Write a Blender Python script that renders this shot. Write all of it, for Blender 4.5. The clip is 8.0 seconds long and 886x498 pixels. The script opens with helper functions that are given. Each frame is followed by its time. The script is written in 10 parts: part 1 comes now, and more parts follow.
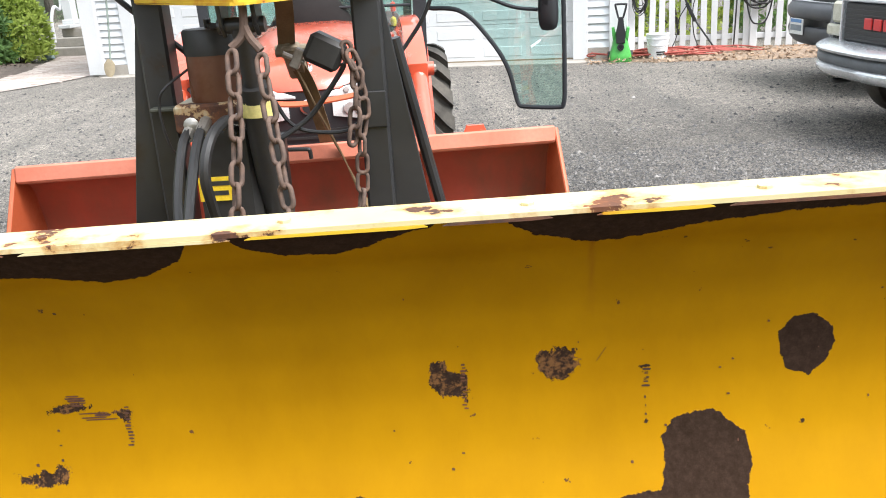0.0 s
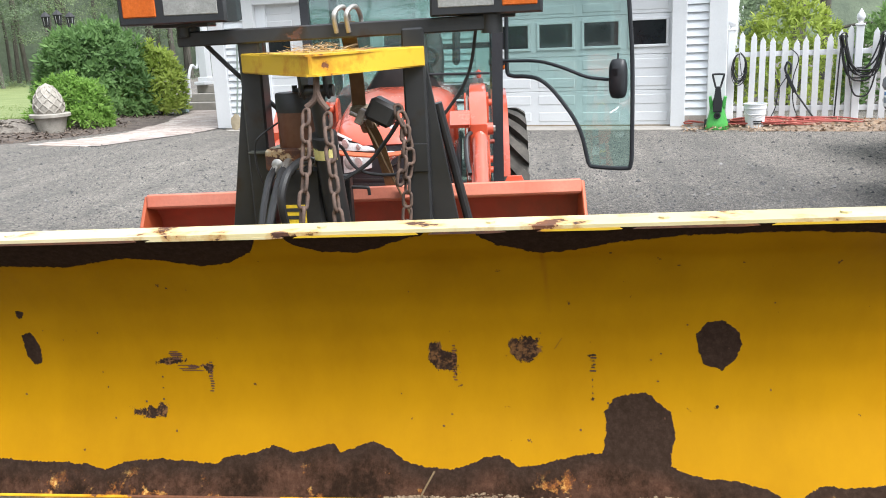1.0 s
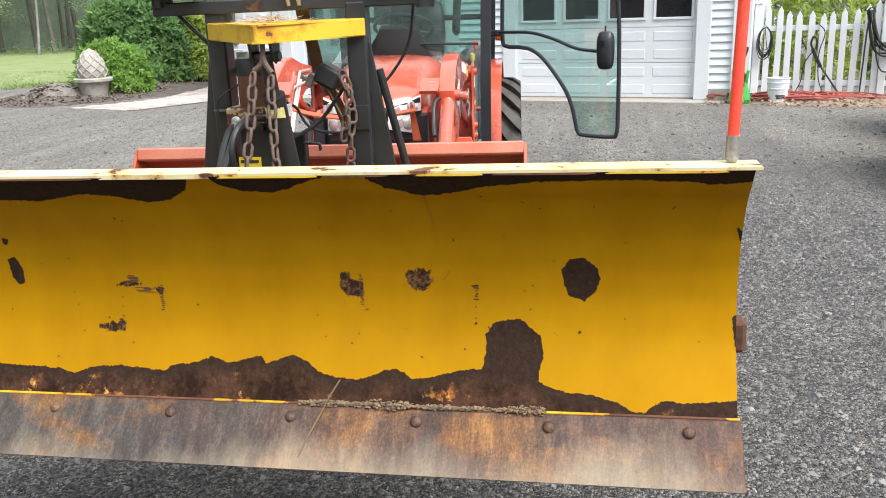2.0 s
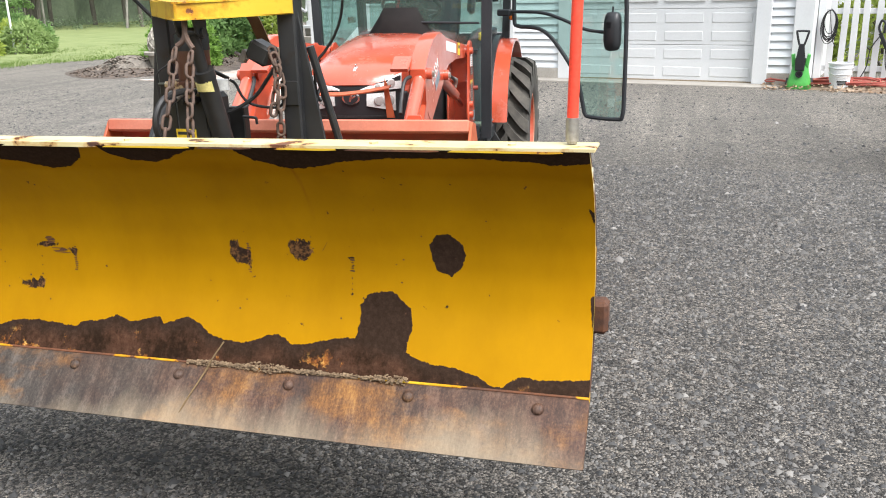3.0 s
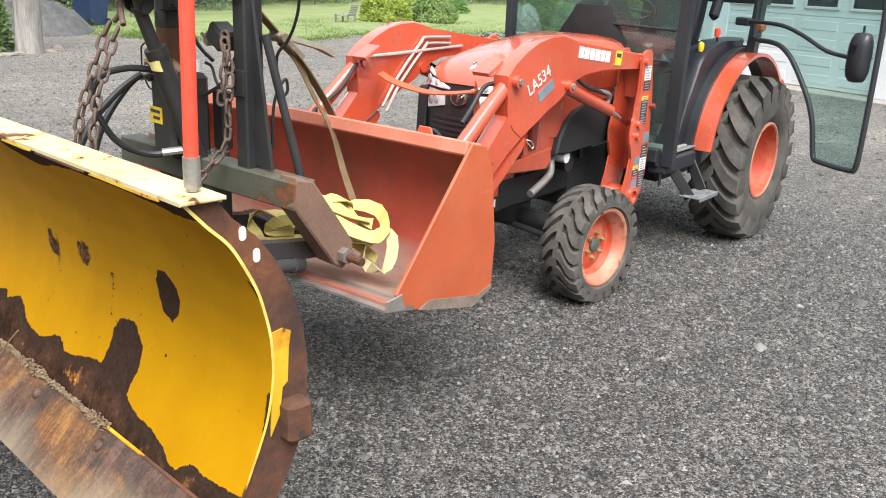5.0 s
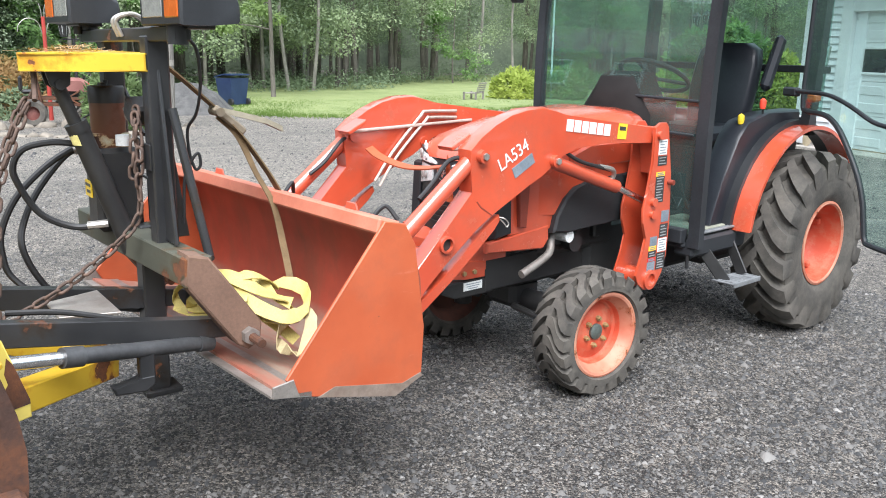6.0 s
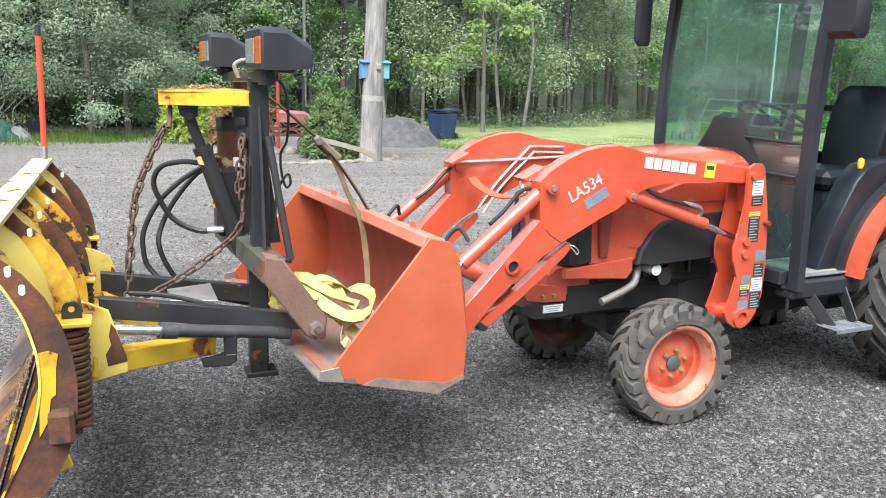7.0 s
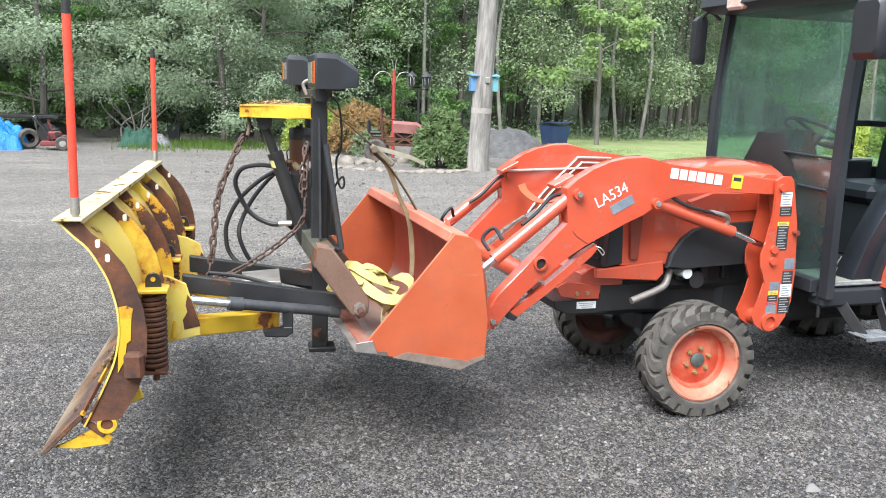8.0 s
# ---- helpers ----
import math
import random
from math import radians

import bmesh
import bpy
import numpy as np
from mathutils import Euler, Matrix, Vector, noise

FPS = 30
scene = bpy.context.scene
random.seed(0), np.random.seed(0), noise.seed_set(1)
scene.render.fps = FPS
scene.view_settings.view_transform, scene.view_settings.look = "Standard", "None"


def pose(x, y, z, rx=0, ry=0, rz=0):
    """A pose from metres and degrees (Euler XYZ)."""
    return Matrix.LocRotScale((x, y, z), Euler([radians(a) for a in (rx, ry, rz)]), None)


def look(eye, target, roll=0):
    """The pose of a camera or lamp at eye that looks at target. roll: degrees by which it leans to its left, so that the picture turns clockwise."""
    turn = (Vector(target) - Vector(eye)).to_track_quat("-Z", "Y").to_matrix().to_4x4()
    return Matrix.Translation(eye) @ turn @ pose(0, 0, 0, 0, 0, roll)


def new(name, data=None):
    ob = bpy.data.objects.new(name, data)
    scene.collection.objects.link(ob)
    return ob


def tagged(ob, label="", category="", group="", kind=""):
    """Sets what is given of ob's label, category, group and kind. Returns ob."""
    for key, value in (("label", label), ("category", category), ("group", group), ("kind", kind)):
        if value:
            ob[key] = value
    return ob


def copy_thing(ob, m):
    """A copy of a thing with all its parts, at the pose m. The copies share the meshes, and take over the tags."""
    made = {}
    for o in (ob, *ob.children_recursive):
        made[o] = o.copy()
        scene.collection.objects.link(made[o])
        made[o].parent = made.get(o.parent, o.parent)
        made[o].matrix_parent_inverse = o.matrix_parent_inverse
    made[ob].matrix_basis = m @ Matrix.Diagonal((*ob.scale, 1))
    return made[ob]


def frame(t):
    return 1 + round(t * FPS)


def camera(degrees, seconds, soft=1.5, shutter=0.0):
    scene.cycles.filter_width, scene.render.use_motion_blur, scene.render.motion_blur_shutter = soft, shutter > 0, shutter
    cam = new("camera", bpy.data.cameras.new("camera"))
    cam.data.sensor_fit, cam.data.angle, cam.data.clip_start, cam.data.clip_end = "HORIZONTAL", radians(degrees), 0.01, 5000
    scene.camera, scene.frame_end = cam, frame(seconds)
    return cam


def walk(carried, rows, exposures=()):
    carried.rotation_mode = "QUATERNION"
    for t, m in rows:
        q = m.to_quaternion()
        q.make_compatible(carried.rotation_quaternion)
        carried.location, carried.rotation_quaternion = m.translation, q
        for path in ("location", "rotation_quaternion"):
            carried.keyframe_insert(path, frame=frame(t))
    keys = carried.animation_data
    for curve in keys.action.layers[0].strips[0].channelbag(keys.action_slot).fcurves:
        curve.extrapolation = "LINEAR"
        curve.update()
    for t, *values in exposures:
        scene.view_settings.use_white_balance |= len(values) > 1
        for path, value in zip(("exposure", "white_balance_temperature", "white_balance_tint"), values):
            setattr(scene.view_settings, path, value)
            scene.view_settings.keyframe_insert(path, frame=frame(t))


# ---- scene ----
cam = camera(55.1, 8.0, 1.0)
PATH = [
    (0, (0.0, -0.029, 1.464), (-0.009, 1.867, 0.828), -3.5),
    (0.5, (0.017, -0.321, 1.501), (-0.082, 1.6, 0.954), -3.7),
    (1, (0.234, -0.513, 1.5), (-0.021, 1.41, 1.012), -2.6),
    (1.5, (0.444, -0.664, 1.506), (0.138, 1.245, 0.994), -2.3),
    (1.7, (0.497, -0.739, 1.496), (0.178, 1.164, 0.968), -2.2),
    (2.8, (1.064, -0.826, 1.512), (0.56, 1.02, 0.929), -1.6),
    (3, (1.151, -0.745, 1.49), (0.615, 1.089, 0.901), -1.5),
    (3.5, (1.402, -0.481, 1.478), (0.72, 1.294, 0.86), -1.9),
    (4, (1.728, -0.213, 1.474), (0.722, 1.398, 0.846), -0.8),
    (4.2, (1.816, -0.096, 1.477), (0.729, 1.457, 0.839), 0.2),
    (5.3, (2.282, 0.641, 1.524), (0.925, 1.985, 0.93), 1.9),
    (5.5, (2.354, 0.795, 1.524), (0.973, 2.131, 0.968), 1.3),
    (6, (2.498, 1.107, 1.51), (0.926, 2.253, 1.045), 1.1),
    (6.3, (2.659, 1.277, 1.5), (0.875, 2.09, 1.104), 1.4),
    (6.5, (2.775, 1.362, 1.518), (0.966, 2.113, 1.111), 1.9),
    (7, (3.093, 1.448, 1.537), (1.263, 2.152, 1.144), 1.5),
    (7.5, (3.379, 1.588, 1.556), (1.491, 2.139, 1.191), 1.7),
    (8, (3.656, 1.671, 1.573), (1.738, 2.098, 1.198), 1.7),
]
walk(cam, [(t, look(eye, target, roll)) for t, eye, target, roll in PATH], [(0.0, 2.18, 6250, 10), (0.5, 1.95, 6100, 10), (1.0, 1.88, 6100, 10), (3.5, 1.9, 6400, 10), (4.2, 1.93, 6450, 10), (5.5, 2.0, 6100, 10), (7.0, 2.15, 5950, 10), (8.0, 2.15, 5950, 10)])

# ---- light ----
world = bpy.data.worlds.new("overcast_sky")
scene.world = world
world.use_nodes = True
wn = world.node_tree
sky = wn.nodes.new("ShaderNodeTexSky")
sky.sky_type = "NISHITA"
sky.sun_disc = False
sky.sun_elevation, sky.sun_rotation = radians(54), radians(125)
sky.air_density, sky.dust_density, sky.ozone_density = 1.0, 4.0, 1.0
pale = wn.nodes.new("ShaderNodeMixRGB")
pale.inputs[0].default_value = 0.75
pale.inputs[2].default_value = (7.2, 7.5, 7.6, 1)
wn.links.new(sky.outputs[0], pale.inputs[1])
wn.links.new(pale.outputs[0], wn.nodes["Background"].inputs[0])
wn.nodes["Background"].inputs[1].default_value = 0.070
sun = new("sun", bpy.data.lights.new("sun", "SUN"))
sun.data.energy, sun.data.angle, sun.data.color = 1.85, radians(42), (1.0, 0.975, 0.945)
sun.matrix_world = look((0, 0, 30), (-17.8, 12.5, 0))

# ---- materials ----
def nodes_of(name):
    m = bpy.data.materials.new(name)
    m.use_nodes = True
    nt = m.node_tree
    return m, nt, nt.nodes["Principled BSDF"]


def lk(nt, a, b):
    nt.links.new(a, b)


def noise_of(nt, scale, detail=4.0, rough=0.6, kind="Object", stretch=None):
    tc = nt.nodes.new("ShaderNodeTexCoord")
    n = nt.nodes.new("ShaderNodeTexNoise")
    n.inputs["Scale"].default_value, n.inputs["Detail"].default_value, n.inputs["Roughness"].default_value = scale, detail, rough
    if stretch:
        mp = nt.nodes.new("ShaderNodeMapping")
        mp.inputs["Scale"].default_value = stretch
        lk(nt, tc.outputs[kind], mp.inputs[0])
        lk(nt, mp.outputs[0], n.inputs["Vector"])
    else:
        lk(nt, tc.outputs[kind], n.inputs["Vector"])
    return n.outputs["Fac"]


def ramp(nt, fac, stops):
    r = nt.nodes.new("ShaderNodeValToRGB")
    while len(r.color_ramp.elements) < len(stops):
        r.color_ramp.elements.new(0.5)
    for e, (p, c) in zip(r.color_ramp.elements, stops):
        e.position = p
        e.color = (*c, 1) if len(c) == 3 else c
    lk(nt, fac, r.inputs[0])
    return r.outputs[0]


def mixc(nt, fac, a, b, mode="MIX"):
    m = nt.nodes.new("ShaderNodeMixRGB")
    m.blend_type = mode
    for i, v in enumerate((fac, a, b)):
        if hasattr(v, "is_linked"):
            lk(nt, v, m.inputs[i])
        elif i == 0:
            m.inputs[0].default_value = v
        else:
            m.inputs[i].default_value = (*v, 1)
    return m.outputs[0]


def calc(nt, op, a, b=0.0, clamp=False):
    m = nt.nodes.new("ShaderNodeMath")
    m.operation, m.use_clamp = op, clamp
    for i, v in enumerate((a, b)):
        if hasattr(v, "is_linked"):
            lk(nt, v, m.inputs[i])
        else:
            m.inputs[i].default_value = v
    return m.outputs[0]


def bump(nt, bs, h, strength, dist=0.01):
    b = nt.nodes.new("ShaderNodeBump")
    b.inputs["Strength"].default_value, b.inputs["Distance"].default_value = strength, dist
    lk(nt, h, b.inputs["Height"])
    lk(nt, b.outputs[0], bs.inputs["Normal"])


def plain(name, a, b, rough=0.6, metal=0.0, scale=6.0, fine=80.0, relief=0.15, dist=0.003, spread=0.25, kind="Object", stretch=None, grain=1.0):
    """Two tones mixed by a coarse noise, with a fine grain in colour, gloss and relief."""
    m, nt, bs = nodes_of(name)
    n1 = noise_of(nt, scale, 5, 0.6, kind, stretch)
    n2 = noise_of(nt, fine, 3, 0.7, kind, stretch)
    c = ramp(nt, n1, [(0.5 - spread, a), (0.5 + spread, b)])
    g = ramp(nt, n2, [(0.25, (1 - 0.2 * grain,) * 3), (0.75, (1 + 0.15 * grain,) * 3)])
    lk(nt, mixc(nt, 1.0, c, g, "MULTIPLY"), bs.inputs["Base Color"])
    lk(nt, calc(nt, "ADD", calc(nt, "MULTIPLY", n2, 0.25), rough - 0.12), bs.inputs["Roughness"])
    bs.inputs["Metallic"].default_value = metal
    bump(nt, bs, n2, relief, dist)
    return m


RUST_STOPS = [(0.22, (0.016, 0.009, 0.007)), (0.42, (0.050, 0.023, 0.015)), (0.58, (0.125, 0.045, 0.018)), (0.72, (0.26, 0.095, 0.028)), (0.86, (0.15, 0.085, 0.055))]


def rust_colour(nt, scale=5.0, stretch=None):
    n1 = noise_of(nt, scale, 8, 0.7, "Object", stretch)
    n2 = noise_of(nt, scale * 12, 5, 0.7)
    both = calc(nt, "ADD", calc(nt, "MULTIPLY", n1, 0.75), calc(nt, "MULTIPLY", n2, 0.25))
    return ramp(nt, both, RUST_STOPS), n2


def rusty(name, scale=5.0, rough=0.85, stretch=None):
    m, nt, bs = nodes_of(name)
    c, h = rust_colour(nt, scale, stretch)
    lk(nt, c, bs.inputs["Base Color"])
    bs.inputs["Roughness"].default_value = rough
    bump(nt, bs, h, 0.6, 0.004)
    return m


def chipped(name, a, b, cover=0.5, scale=4.0, rough=0.45, rust_scale=6.0):
    """Paint that has flaked from rust in patches with sharp edges."""
    m, nt, bs = nodes_of(name)
    paint = ramp(nt, noise_of(nt, 3.0, 4), [(0.3, a), (0.7, b)])
    rc, h = rust_colour(nt, rust_scale)
    w = noise_of(nt, scale, 7, 0.62)
    f = ramp(nt, w, [(cover - 0.008, (0, 0, 0)), (cover + 0.008, (1, 1, 1))])
    stain = ramp(nt, w, [(cover - 0.10, (1, 1, 1)), (cover, (0.75, 0.5, 0.3))])
    lk(nt, mixc(nt, f, mixc(nt, 1.0, paint, stain, "MULTIPLY"), rc), bs.inputs["Base Color"])
    lk(nt, calc(nt, "ADD", calc(nt, "MULTIPLY", f, 0.4), rough), bs.inputs["Roughness"])
    bump(nt, bs, calc(nt, "SUBTRACT", calc(nt, "MULTIPLY", h, 0.3), f), 0.3, 0.002)
    return m


YA, YB = (0.53, 0.325, 0.014), (0.64, 0.42, 0.032)
M_YELLOW = chipped("yellow_paint", YA, YB, 0.61, 6.0)
M_YELLOW_OLD = chipped("flaked_yellow_paint", YA, YB, 0.52, 3.2)
# back paint lightened: the sky highlight on it is part of this colour
M_YELLOW_BACK = chipped("sky_bright_yellow_back_paint", (0.62, 0.47, 0.07), (0.72, 0.60, 0.20), 0.575, 3.4, 0.3)
M_RIB = chipped("rust_with_yellow_flakes", (0.58, 0.38, 0.02), (0.68, 0.49, 0.06), 0.505, 3.6, 0.5)
# yellow paled for the sky the flat lip reflects; flakes and bolts share it
M_YELLOW_PALE = chipped("sky_paled_yellow_paint", (0.50, 0.42, 0.19), (0.59, 0.51, 0.32), 0.62, 11.0, 0.55)
M_HINGE = chipped("thick_yellow_paint", YA, YB, 0.60, 16.0)
M_RUST = rusty("rust", 6.0)
M_RUST_DARK = rusty("brown_rust", 4.5)
def worked_paint(name, a, b, rough, coat, dirt):
    """Machine enamel in use: two tones, patches of dry dirt, fine scuffs and a few dark nicks under a clear gloss."""
    m, nt, bs = nodes_of(name)
    c = ramp(nt, noise_of(nt, 3.0, 5), [(0.28, a), (0.72, b)])
    grime = ramp(nt, noise_of(nt, 6.5, 8, 0.72), [(0.48, (0, 0, 0)), (0.74, (dirt, dirt, dirt))])
    c = mixc(nt, grime, c, (0.21, 0.088, 0.052))
    scuff = ramp(nt, noise_of(nt, 26, 6, 0.75, "Object", (1, 0.22, 1)), [(0.60, (0, 0, 0)), (0.70, (0.34, 0.34, 0.34))])
    c = mixc(nt, scuff, c, (0.54, 0.20, 0.13))
    nick = ramp(nt, noise_of(nt, 48, 4, 0.6), [(0.725, (0, 0, 0)), (0.745, (1, 1, 1))])
    c = mixc(nt, calc(nt, "MULTIPLY", nick, 0.7), c, (0.07, 0.030, 0.022))
    lk(nt, c, bs.inputs["Base Color"])
    fine = noise_of(nt, 60, 3, 0.7)
    lk(nt, calc(nt, "ADD", calc(nt, "MULTIPLY", fine, 0.2), calc(nt, "ADD", calc(nt, "MULTIPLY", grime, 0.5), rough - 0.1)), bs.inputs["Roughness"])
    bs.inputs["Coat Weight"].default_value = coat
    lk(nt, calc(nt, "ADD", calc(nt, "MULTIPLY", grime, 1.1), calc(nt, "MULTIPLY", fine, 0.12)), bs.inputs["Coat Roughness"])
    bump(nt, bs, calc(nt, "ADD", calc(nt, "MULTIPLY", fine, 0.25), calc(nt, "MULTIPLY", grime, 1.0)), 0.05, 0.002)
    return m


M_ORANGE = worked_paint("orange_tractor_paint", (0.46, 0.060, 0.024), (0.56, 0.085, 0.036), 0.33, 1.0, 0.38)
M_ORANGE_DULL = worked_paint("faded_orange_paint", (0.37, 0.070, 0.023), (0.48, 0.108, 0.040), 0.5, 0.0, 0.30)


def edge_steel():
    """Scoured cutting-edge steel: grey-brown above, orange rust in patches, pale and worn along the lower edge."""
    m, nt, bs = nodes_of("scoured_rusty_steel")
    tc = nt.nodes.new("ShaderNodeTexCoord")
    xyz = nt.nodes.new("ShaderNodeSeparateXYZ")
    lk(nt, tc.outputs["Object"], xyz.inputs[0])
    low = calc(nt, "MULTIPLY", calc(nt, "SUBTRACT", 0.225, xyz.outputs[2]), 6.6, True)
    grain = noise_of(nt, 170, 8, 0.8, "Object", (1, 0.7, 0.7))
    streak = noise_of(nt, 26, 9, 0.8, "Object", (1, 0.22, 0.22))
    both = calc(nt, "ADD", calc(nt, "MULTIPLY", grain, 0.45), calc(nt, "MULTIPLY", streak, 0.55))
    base = ramp(nt, both, [(0.40, (0.016, 0.012, 0.010)), (0.5, (0.044, 0.035, 0.029)), (0.60, (0.100, 0.084, 0.072))])
    red = ramp(nt, both, [(0.40, (0.024, 0.010, 0.007)), (0.5, (0.078, 0.032, 0.017)), (0.60, (0.16, 0.076, 0.043))])
    gold = ramp(nt, both, [(0.40, (0.070, 0.028, 0.008)), (0.5, (0.185, 0.076, 0.016)), (0.60, (0.34, 0.165, 0.038))])
    broad = noise_of(nt, 2.1, 8, 0.62, "Object", (1, 1.6, 1.6))
    c = mixc(nt, ramp(nt, noise_of(nt, 1.3, 7, 0.65), [(0.46, (0, 0, 0)), (0.66, (0.8, 0.8, 0.8))]), base, red)
    spread = calc(nt, "ADD", broad, calc(nt, "MULTIPLY", low, 0.05))
    c = mixc(nt, ramp(nt, spread, [(0.55, (0, 0, 0)), (0.64, (0.85, 0.85, 0.85))]), c, gold)
    worn = calc(nt, "ADD", calc(nt, "MULTIPLY", low, 0.38), calc(nt, "MULTIPLY", noise_of(nt, 1.7, 7, 0.65, "Object", (1, 0.3, 0.3)), 0.9))
    pale = ramp(nt, worn, [(0.66, (0, 0, 0)), (0.86, (0.85, 0.85, 0.85))])
    c = mixc(nt, calc(nt, "MULTIPLY", pale, calc(nt, "MULTIPLY", both, 1.6, True)), c, (0.27, 0.215, 0.145))
    lk(nt, c, bs.inputs["Base Color"])
    bs.inputs["Roughness"].default_value = 0.62
    bs.inputs["Metallic"].default_value = 0.1
    bump(nt, bs, grain, 0.5, 0.003)
    return m


M_STEEL_EDGE = edge_steel()
M_SOIL = plain("dry_clumped_soil", (0.13, 0.085, 0.050), (0.29, 0.205, 0.125), 0.95, 0, 40, 160, 0.8, 0.006)
M_BARE = plain("worn_bare_steel", (0.20, 0.17, 0.15), (0.36, 0.33, 0.30), 0.5, 0.55, 9.0, 120, 0.2)
M_CHROME = plain("chrome_rod", (0.75, 0.75, 0.75), (0.85, 0.85, 0.85), 0.2, 1.0, 3.0, 40, 0.02)
M_TREAD = plain("worn_bright_tread", (0.13, 0.135, 0.14), (0.30, 0.31, 0.32), 0.5, 0.3, 14, 90, 0.2)
M_BRASS = plain("yellowed_zinc", (0.36, 0.26, 0.12), (0.50, 0.38, 0.20), 0.45, 0.6, 12, 90, 0.1)
M_ZINC = plain("dull_zinc", (0.35, 0.33, 0.30), (0.5, 0.48, 0.44), 0.45, 0.8, 12, 90, 0.1)
M_BLACK = plain("black_paint", (0.012, 0.012, 0.013), (0.030, 0.029, 0.028), 0.45, 0, 5.0, 70, 0.12)
M_BLACK_WORN = chipped("worn_black_paint", (0.012, 0.0125, 0.014), (0.038, 0.038, 0.039), 0.645, 6.0, 0.34, 8.0)
M_GREENISH = chipped("weathered_green_black_paint", (0.035, 0.038, 0.028), (0.10, 0.10, 0.075), 0.60, 6.0, 0.6, 6.0)
M_PLASTIC = plain("black_plastic", (0.014, 0.015, 0.017), (0.024, 0.025, 0.028), 0.42, 0, 4.0, 200, 0.08)
M_DASH = plain("matt_black_dash", (0.012, 0.010, 0.010), (0.022, 0.019, 0.018), 0.75, 0, 4.0, 200, 0.1)
M_DASH.node_tree.nodes["Principled BSDF"].inputs["Specular IOR Level"].default_value = 0.15
M_HEADLAMP = plain("clear_headlamp_lens", (0.52, 0.52, 0.51), (0.74, 0.74, 0.73), 0.12, 0.15, 26, 150, 0.25)
M_FADED = plain("sun_faded_orange_paint", (0.48, 0.125, 0.070), (0.60, 0.22, 0.145), 0.5, 0, 6.0, 90, 0.08, 0.002, grain=0.5)
M_HEEL = plain("scoured_grey_brown_metal", (0.15, 0.105, 0.080), (0.27, 0.215, 0.175), 0.7, 0.15, 14, 90, 0.2)
M_LUG = plain("matt_brown_rust", (0.115, 0.066, 0.045), (0.185, 0.108, 0.074), 0.85, 0, 5.0, 90, 0.3, 0.002)
# orange darkened as if shaded inside a slot; weld seam and lock pin share it
M_VENT = plain("shaded_orange_vent", (0.16, 0.026, 0.014), (0.24, 0.042, 0.022), 0.6, 0, 5.0, 120, 0.3)
M_MESH = plain("black_perforated_plastic", (0.010, 0.010, 0.011), (0.024, 0.024, 0.026), 0.6, 0, 5.0, 260, 0.6, 0.004)
M_RIM_INNER = plain("dark_inner_rim", (0.045, 0.020, 0.014), (0.13, 0.045, 0.028), 0.8, 0, 8.0, 60, 0.3)
M_CABGREY = plain("charcoal_cab_paint", (0.020, 0.022, 0.025), (0.034, 0.036, 0.040), 0.45, 0, 4.0, 90, 0.05)
M_CABGREY.node_tree.nodes["Principled BSDF"].inputs["Specular IOR Level"].default_value = 0.28
M_RUBBER = plain("dusty_black_rubber", (0.032, 0.030, 0.027), (0.120, 0.106, 0.089), 0.85, 0, 9.0, 60, 0.4, 0.004)
M_HOSE = plain("black_hose_rubber", (0.010, 0.010, 0.011), (0.025, 0.024, 0.024), 0.5, 0, 9.0, 120, 0.1)
M_WHITE = plain("white_paint", (0.60, 0.61, 0.62), (0.68, 0.685, 0.69), 0.5, 0, 1.5, 40, 0.03, grain=0.2)
M_VINYL = plain("white_vinyl_siding", (0.67, 0.69, 0.71), (0.73, 0.745, 0.76), 0.5, 0, 0.8, 60, 0.03, grain=0.2)
M_CONCRETE = plain("stained_concrete", (0.26, 0.24, 0.21), (0.40, 0.37, 0.33), 0.85, 0, 3.0, 60, 0.3)
M_STICK = plain("fluorescent_orange_plastic", (0.88, 0.062, 0.032), (0.93, 0.085, 0.046), 0.4, 0, 8, 90, 0.05)
M_AMBER = plain("amber_lens", (0.42, 0.085, 0.012), (0.52, 0.12, 0.018), 0.2, 0, 40, 120, 0.2)
M_LENS = plain("clear_ribbed_lens", (0.26, 0.26, 0.25), (0.40, 0.40, 0.38), 0.12, 0.3, 30, 150, 0.3)
M_STRAP = plain("yellow_webbing", (0.46, 0.37, 0.10), (0.62, 0.52, 0.19), 0.85, 0, 9, 200, 0.3)
M_STRAP_PALE = plain("pale_soiled_webbing", (0.34, 0.27, 0.14), (0.52, 0.44, 0.26), 0.9, 0, 9, 200, 0.3)
M_STRAP_OLD = plain("muddy_brown_webbing", (0.105, 0.068, 0.032), (0.225, 0.150, 0.075), 0.9, 0, 9, 200, 0.3)
M_DECAL_W = plain("white_decal", (0.66, 0.66, 0.64), (0.76, 0.76, 0.74), 0.4, 0, 20, 90, 0.02)
M_DECAL_K = plain("black_decal", (0.02, 0.02, 0.02), (0.05, 0.05, 0.05), 0.4, 0, 20, 90, 0.02)
M_PRINT = plain("grey_decal_print", (0.26, 0.27, 0.27), (0.38, 0.39, 0.39), 0.5, 0, 20, 90, 0.02)
M_DECAL_Y = plain("yellow_decal", (0.75, 0.50, 0.02), (0.82, 0.58, 0.04), 0.4, 0, 20, 90, 0.02)
M_DECAL_R = plain("red_decal", (0.5, 0.02, 0.02), (0.6, 0.03, 0.03), 0.4, 0, 20, 90, 0.02)
M_DECAL_B = plain("grey_blue_decal", (0.14, 0.17, 0.20), (0.22, 0.25, 0.28), 0.4, 0, 20, 90, 0.02)
